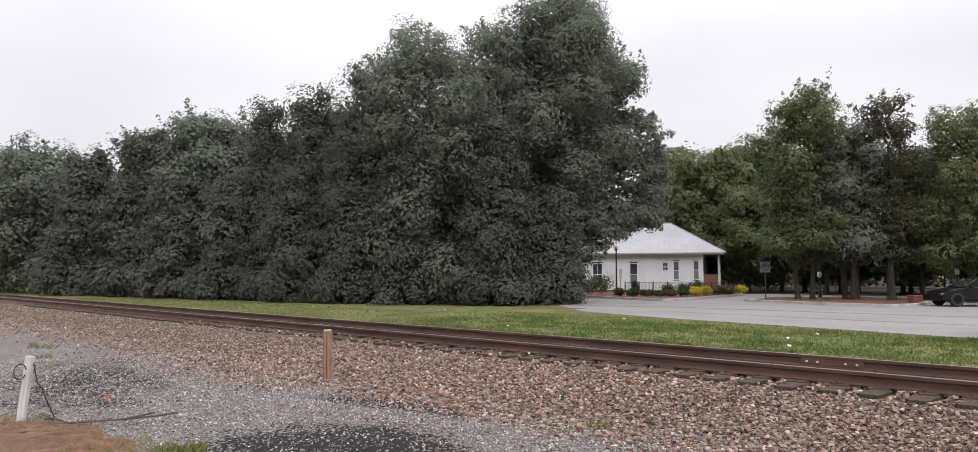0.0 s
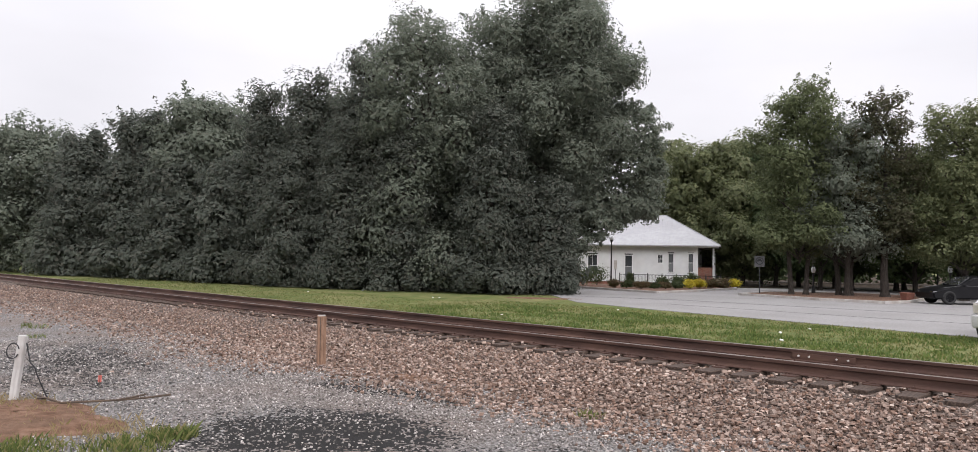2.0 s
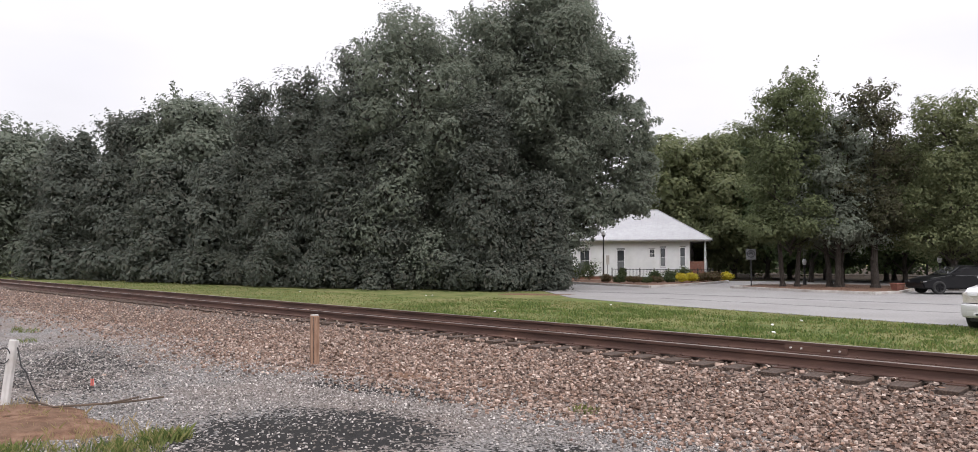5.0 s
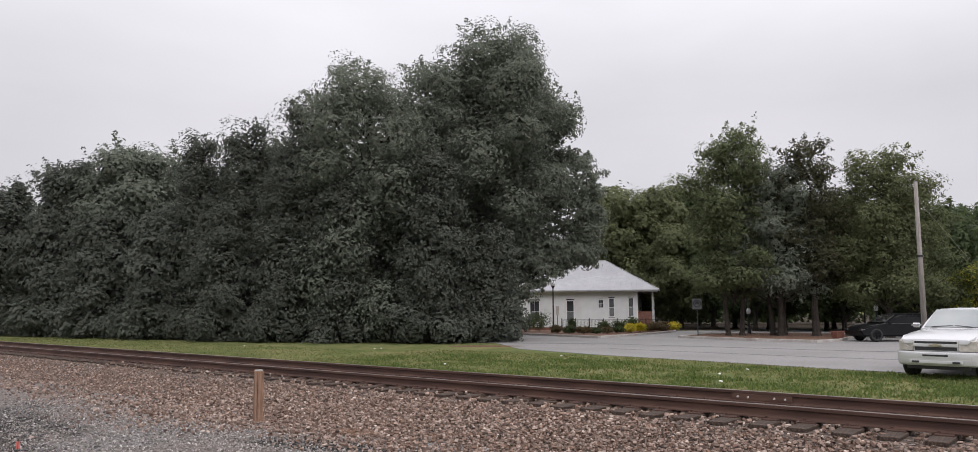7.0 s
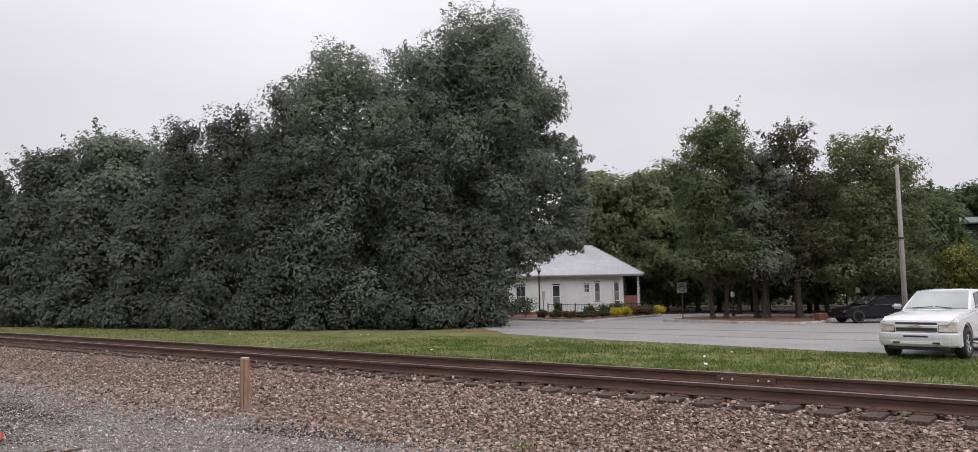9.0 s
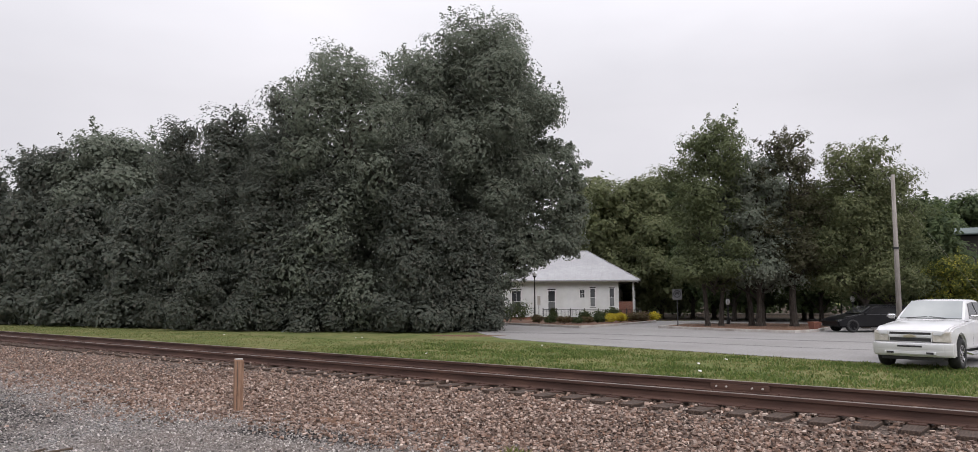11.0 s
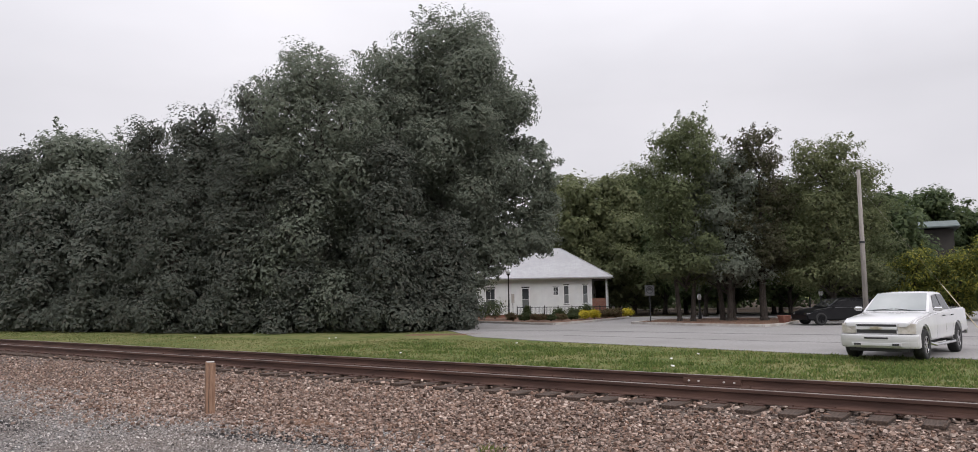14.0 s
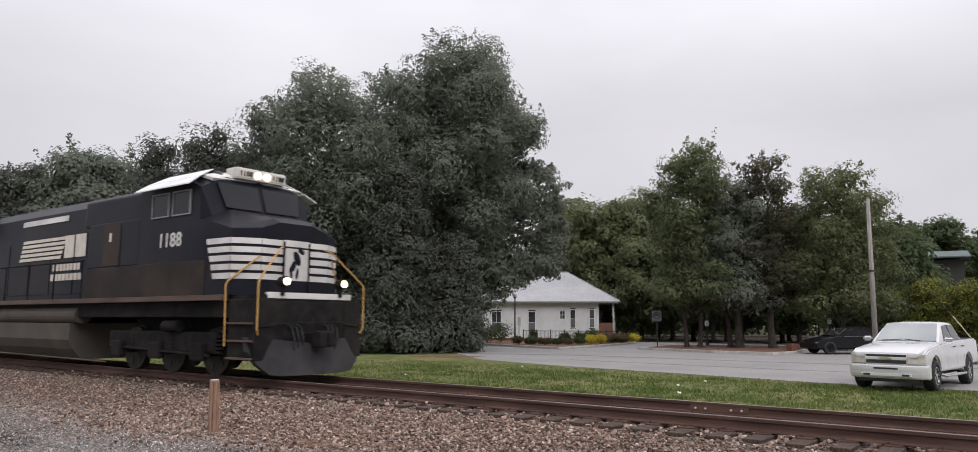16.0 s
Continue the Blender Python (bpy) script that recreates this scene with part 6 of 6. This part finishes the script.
    for y in (-0.62, -0.5, -0.38, 0.38, 0.5, 0.62):
        part("air_hose", rods([(-0.22, y, 1.15), (-0.08, y, 1.10), (0.0, y * 0.95, 0.85), (-0.05, y * 0.9, 0.62)], 0.022, 6), M_TYRE, loco)
    part("cut_lever", rods([(-0.20, -1.35, 1.10), (-0.12, -0.8, 1.18), (-0.12, 0.8, 1.18), (-0.20, 1.35, 1.10)], 0.016, 6), M_LOCOFRAME, loco)
    # long hood
    part("long_hood", loft([octagon(x, 1.02, 1.78, 4.62, 0.34, 0.30) for x in (-4.86, -20.4)]), M_LOCOBLACK, loco, "black long hood")
    part("hood_shoulder", B(-8.2, -1.25, 3.70, -4.9, 1.25, 4.40, 0.06), M_LOCOBLACK, loco)
    for k in range(8):
        x = -8.4 - 1.45 * k
        part("hood_door", B(x - 0.68, -1.035, 1.95, x + 0.62, -1.015, 3.55, 0.006), M_LOCOBLACK, loco)
    part("radiator", B(-20.3, -1.45, 3.95, -15.6, 1.45, 4.72, 0.06), M_LOCOBLACK, loco)
    part("exhaust_stack", B(-11.3, -0.3, 4.60, -10.2, 0.3, 4.82, 0.03), M_LOCOFRAME, loco)
    sheet([(-12.7, -1.032, 4.22), (-9.7, -1.032, 4.22), (-9.7, -1.045, 4.06), (-12.7, -1.045, 4.06)], (0, 0.02, 0), M_LOCOWHITE, "equipment_panel", loco, "pale panel near the roof")
    part("cabinet_door", B(-6.6, -1.508, 2.58, -5.75, -1.489, 3.62, 0.01), M_LOCODUST, loco)
    part("door_label", B(-6.28, -1.514, 3.20, -6.18, -1.507, 3.42), M_LOCOCREAM, loco)
    # side mark: plain bars and blocks
    mark = part("side_mark", B(-9.75, -1.062, 2.98, -9.20, -1.046, 3.62), M_LOCOCREAM, loco, "cream block mark on the hood")
    part("mark_block", B(-9.10, -1.062, 2.98, -8.50, -1.046, 3.62), M_LOCOCREAM, mark)
    for k in range(5):
        z = 2.98 + 0.135 * k
        x1 = -10.0 + 0.07 * k
        sheet([(-12.75 + 0.05 * k, -1.046, z), (x1, -1.046, z), (x1 + 0.07, -1.046, z + 0.09), (-12.70 + 0.05 * k, -1.046, z + 0.09)], (0, -0.016, 0), M_LOCOCREAM, "mark_bar", mark)
    for z, x0, x1 in ((2.62, -10.45, -8.75), (2.34, -10.55, -8.65)):
        n = 8
        for i in range(n):
            a = x0 + (x1 - x0) * i / n
            part("lettering_bar", B(a + 0.03, -1.062, z, a + (x1 - x0) / n - 0.03, -1.046, z + 0.19), M_LOCOCREAM, mark)
    for i, digit in enumerate("1188"):
        lettering("numeral", digit, 0.46, M_LOCOWHITE, cab_ob, Matrix.Translation((-3.95 + 0.25 * i, -1.508, 2.92)) @ pose(0, 0, 0, 90, 0, 0), "white numeral on the cab side")
    # fuel tank and reservoirs
    tank = prism([(-1.30, 0.45), (-1.42, 0.70), (-1.42, 1.14), (1.42, 1.14), (1.42, 0.75), (1.30, 0.45), (1.05, 0.17), (-1.05, 0.17)], -14.6, -8.3, axis="x")
    part("fuel_tank", tank, M_TANK, loco, "dusty brown fuel tank")
    for sy in (-1, 1):
        part("air_reservoir", rod(bmesh.new(), (-13.0, sy * 1.22, 1.36), (-8.0, sy * 1.22, 1.36), 0.235, seg=18), M_TANK, loco, smooth=False)
        part("brake_pipe", rods([(-13.6, sy * 1.44, 0.26), (-6.2, sy * 1.44, 0.20)], 0.02, 6), M_SILL, loco)
    # trucks
    for x_mid in (-4.2, -18.0):
        bogie = part("truck_frame", B(x_mid - 2.35, -1.22, 0.50, x_mid + 2.35, -1.02, 0.98, 0.06), M_LOCOFRAME, loco, "dark cast truck frame")
        part("truck_side", B(x_mid - 2.35, 1.02, 0.50, x_mid + 2.35, 1.22, 0.98, 0.06), M_LOCOFRAME, bogie)
        part("bolster", B(x_mid - 2.2, -0.6, 0.42, x_mid + 2.2, 0.6, 1.30, 0.05), M_LOCOFRAME, bogie)
        for dx in (-1.75, 0.0, 1.75):
            for sy in (-1, 1):
                part("journal_box", B(x_mid + dx - 0.24, min(sy * 1.18, sy * 1.36), 0.34, x_mid + dx + 0.24, max(sy * 1.18, sy * 1.36), 0.74, 0.05), M_LOCOFRAME, bogie)
                bm = bmesh.new()
                for j in range(5):
                    rod(bm, (x_mid + dx + 0.62, sy * 1.14, 0.52 + 0.085 * j), (x_mid + dx + 0.62, sy * 1.14, 0.565 + 0.085 * j), 0.12, seg=12)
                part("spring", bm, M_LOCOFRAME, bogie)
        part("brake_cylinder", rod(bmesh.new(), (x_mid + 0.4, -1.30, 1.10), (x_mid + 1.0, -1.30, 1.10), 0.13, seg=14), M_LOCOFRAME, bogie)
        part("brake_rod", rods([(x_mid - 2.2, -1.28, 0.60), (x_mid + 2.2, -1.28, 0.46)], 0.03, 6), M_LOCOFRAME, bogie)
    return loco


def build_wheelset(loco, x):
    """Two wheels on their axle, about the axle's middle."""
    bm = bmesh.new()
    for sy in (-1, 1):
        wheel_ring(bm, 0, sy * 0.755, 0, 0.535, 0.14, 36)
        wheel_ring(bm, 0, sy * 0.690, 0, 0.565, 0.03, 36)
        for k in range(6):
            a = 6.2832 * k / 6
            box(bm, 0.20, -0.01, -0.05, 0.44, 0.01, 0.05, 0, Matrix.Translation((0, sy * 0.828, 0)) @ Matrix.Rotation(a, 4, "Y"))
    rod(bm, (0, -1.05, 0), (0, 1.05, 0), 0.11, seg=14)
    ws = part("wheelset", bm, M_WHEELSTEEL, loco, "worn steel wheels on an axle")
    ws.matrix_local = pose(x, 0, 0.535)
    return ws, x


loco = build_locomotive()
axles = [build_wheelset(loco, xm + dx) for xm in (-4.2, -18.0) for dx in (-1.75, 0.0, 1.75)]

# ---------------------------------------------------------------- posts and litter near the drive

wood = thing("wooden_post", pose(-2.66, 12.30, -0.02, 0, -0.6, 20), "short square weathered wooden post in the gravel", "post")
bm = B(-0.07, -0.07, -0.1, 0.07, 0.07, 0.82, 0.012)
for v in bm.verts:
    if v.co.z > 0.7:
        v.co.z += 0.035 * noise.noise(v.co * 9)
part("timber", bm, M_POSTWOOD, wood, "split brown timber")
part("split", B(-0.030, -0.0725, 0.05, -0.023, -0.069, 0.80), M_BLACK, wood, "dark drying crack")
part("end_grain", B(-0.058, -0.058, 0.815, 0.058, 0.058, 0.832, 0.006), M_CONCRETE, wood, "pale sawn top")

white = thing("marker_post", pose(-5.47, 8.78, -0.02, 0, 5.5, 28), "leaning white painted wooden marker post with wire", "post")
bm = prism([(-0.05, -0.045), (0.02, -0.045), (0.05, 0.0), (0.02, 0.045), (-0.05, 0.045)], -0.1, 0.80, bevel=0.008, axis="z")
part("timber", bm, M_WHITEWOOD, white)
part("wire_loop", rods([(-0.08 + 0.06 * math.cos(a), -0.055, 0.62 + 0.09 * math.sin(a)) for a in np.linspace(0.3, 5.9, 14)], 0.007, 5), M_BLACK, white, "dark wire loop")
part("hanging_wire", rods([(0.045, -0.04, 0.72), (0.11, -0.06, 0.50), (0.17, -0.07, 0.44), (0.20, -0.08, 0.36), (0.33, -0.1, 0.12), (0.42, -0.12, 0.03)], 0.008, 5), M_BLACK, white, "dark loose wire")

flag = thing("marker_flag", pose(-5.08, 9.98, 0.0, 0, 0, 15), "small red marker flag stuck in the gravel", "flag")
part("stake", rod(bmesh.new(), (0, 0, -0.03), (0, 0, 0.17), 0.006, seg=5), M_TWIG, flag)
part("flag", B(-0.02, -0.003, 0.05, 0.02, 0.004, 0.14, 0.002), M_FLAG, flag, "faded red flag")

branch = thing("fallen_branch", pose(0, 0, 0.03), "thin dry branch lying across the dirt", "branch")
pts = [(-5.30, 8.92, 0.05), (-4.98, 8.58, 0.07), (-4.70, 8.42, 0.05), (-4.45, 8.52, 0.05), (-4.20, 8.62, 0.05), (-3.95, 8.86, 0.04), (-3.72, 8.98, 0.06)]
part("stem", rods(pts, 0.013, 6), M_TWIG, branch)
part("side_twig", rods([(-4.20, 8.62, 0.05), (-4.0, 8.60, 0.09), (-3.86, 8.64, 0.12)], 0.012, 5), M_TWIG, branch)
part("side_twig", rods([(-4.98, 8.58, 0.07), (-4.95, 8.38, 0.10)], 0.012, 5), M_TWIG, branch)

for i, (x, y, z) in enumerate(((6.81, 17.1, 0.02), (9.6, 22.0, -0.12), (-2.5, 36.2, -0.12), (-2.2, 36.4, -0.12), (5.2, 29.0, -0.1), (0.6, 25.5, -0.12), (-9.5, 40.2, -0.12), (8.1, 20.4, -0.10))):
    lit = finish("litter", B(-0.04, -0.03, 0, 0.04, 0.03, 0.03, 0.008, pose(0, 0, 0.02, 14, 9, 40 * i)), M_LITTER)
    lit.matrix_world = pose(x, y, z + 0.015)
    tagged(lit, "scrap of white paper litter in the grass", "litter", "litter in the grass")

# ---------------------------------------------------------------- grass


def blades(name, count, spread, height, width, mat, label, seed, stand=ground_height, category="grass"):
    """Bent two-piece grass blades at spread(rng, n) -> s, o in the railway's frame."""
    rng = np.random.default_rng(seed)
    s, o = spread(rng, count)
    z = np.array([stand(a, b) for a, b in zip(s, o)]) - 0.01
    h = rng.uniform(height[0], height[1], count)
    a = rng.uniform(0, 6.283, count)
    w = rng.uniform(width[0], width[1], count) / 2
    lean = rng.uniform(0.1, 0.9, count) * h
    b = a + rng.normal(1.57, 0.5, count)
    dx, dy, lx, ly = np.cos(a) * w, np.sin(a) * w, np.cos(b) * lean, np.sin(b) * lean
    v = np.stack([np.stack([s - dx, o - dy, z], 1), np.stack([s + dx, o + dy, z], 1), np.stack([s + dx * 0.3 + lx, o + dy * 0.3 + ly, z + h], 1),
                  np.stack([s - dx * 0.8 + lx * 0.4, o - dy * 0.8 + ly * 0.4, z + h * 0.62], 1)], 1).reshape(-1, 3)
    f = np.arange(count * 4).reshape(-1, 4)
    ob = from_arrays(name, v.tolist(), f.tolist(), mat)
    ob.matrix_world = TRACK
    return tagged(ob, label, category, kind="stuff")


def verge(rng, n):
    s = np.where(rng.random(n) < 0.72, rng.uniform(-24, 10, n), rng.uniform(-60, -24, n))
    o = 1.7 + 13.6 * rng.power(0.85, n)
    o = np.where(s < -26, 1.7 + (o - 1.7) * 0.8, o)
    # gather the blades into tussocks
    cs, co = np.round(s * 2.6) / 2.6, np.round(o * 2.6) / 2.6
    pull = np.where(rng.random(n) < 0.55, 0.6, 0.0)
    jit = np.sin(cs * 12.9898 + co * 78.233) * 43758.5453
    jx, jy = (jit - np.floor(jit) - 0.5) * 0.4, (np.floor(jit) % 7 / 7 - 0.5) * 0.4
    s, o = s + (cs + jx - s) * pull, o + (co + jy - o) * pull
    edge = 13.75 + 0.2 * np.maximum(-5.8 - s, 0) - 0.05 * np.maximum(s + 5.8, 0) + rng.normal(0, 0.06, n)
    return s, np.where((o > edge) & (s > -26), edge - rng.uniform(0, 3.0, n), o)


blades("verge_grass", 105000, verge, (0.03, 0.08), (0.012, 0.026), M_BLADE, "short mown green grass beside the track", 21)


def clover(rng, n):
    k = 420
    cs, co = rng.uniform(-22, 9, k), 2.2 + 11.0 * rng.power(0.9, k)
    pick = rng.integers(0, k, n)
    r = rng.uniform(0.15, 0.75, k)[pick] * np.sqrt(rng.random(n))
    a = rng.uniform(0, 6.283, n)
    return cs[pick] + 1.5 * r * np.cos(a), np.minimum(co[pick] + r * np.sin(a), 13.5)


blades("verge_weeds", 22000, clover, (0.05, 0.12), (0.03, 0.055), M_CLOVER, "patches of broad-leaved weeds in the mown verge", 25)


def tuft_at(places):
    inv = TRACK.inverted()
    local = [(inv @ Vector((x, y, 0)), r) for x, y, r in places]

    def spread(rng, n):
        k = rng.integers(0, len(local), n)
        c = np.array([[p.x, p.y] for p, _ in local])[k]
        r = np.array([q for _, q in local])[k]
        a, d = rng.uniform(0, 6.283, n), rng.power(1.3, n)
        return c[:, 0] + r * d * np.cos(a), c[:, 1] + r * d * np.sin(a)
    return spread


blades("weed_tufts", 4200, tuft_at(((-5.0, 6.95, 0.4), (-4.1, 6.55, 0.5), (-6.3, 8.1, 0.4), (-3.2, 6.8, 0.4), (-4.6, 6.4, 0.5), (-5.7, 7.4, 0.3), (-3.0, 7.3, 0.25))), (0.02, 0.13), (0.006, 0.022), M_BLADE, "green weeds and grass tufts on the dirt", 22)
blades("dry_grass_tufts", 900, tuft_at(((-4.8, 7.9, 0.7), (-5.5, 8.5, 0.6), (-3.7, 7.4, 0.6))), (0.03, 0.14), (0.004, 0.010), M_STRAW, "dry straw-coloured grass on the dirt", 23)
blades("ballast_weeds", 260, tuft_at(((-9.2, 15.4, 0.25), (-10.4, 17.4, 0.3), (1.2, 8.4, 0.15), (-10.9, 17.9, 0.15))), (0.04, 0.12), (0.008, 0.016), M_BLADE, "sparse weeds in the gravel", 24)

# ---------------------------------------------------------------- what moves
SPEED = 20.1
FRONT_AT_END = -12.72


def motions():
    """The engine runs along the rails at an even speed, its wheels rolling."""
    walk(loco, [(t, TRACK @ pose(FRONT_AT_END - SPEED * (16.0 - t), 0, RAIL_TOP)) for t in np.linspace(0, 16, 33)])
    step = 0.03333334
    count = int(16.0 / step) + 1
    turn = math.degrees(SPEED * step / 0.535)
    for ws, x in axles:
        walk(ws, [(i * step, pose(x, 0, 0.535, 0, turn * i, 0)) for i in range(0, count)])


motions()
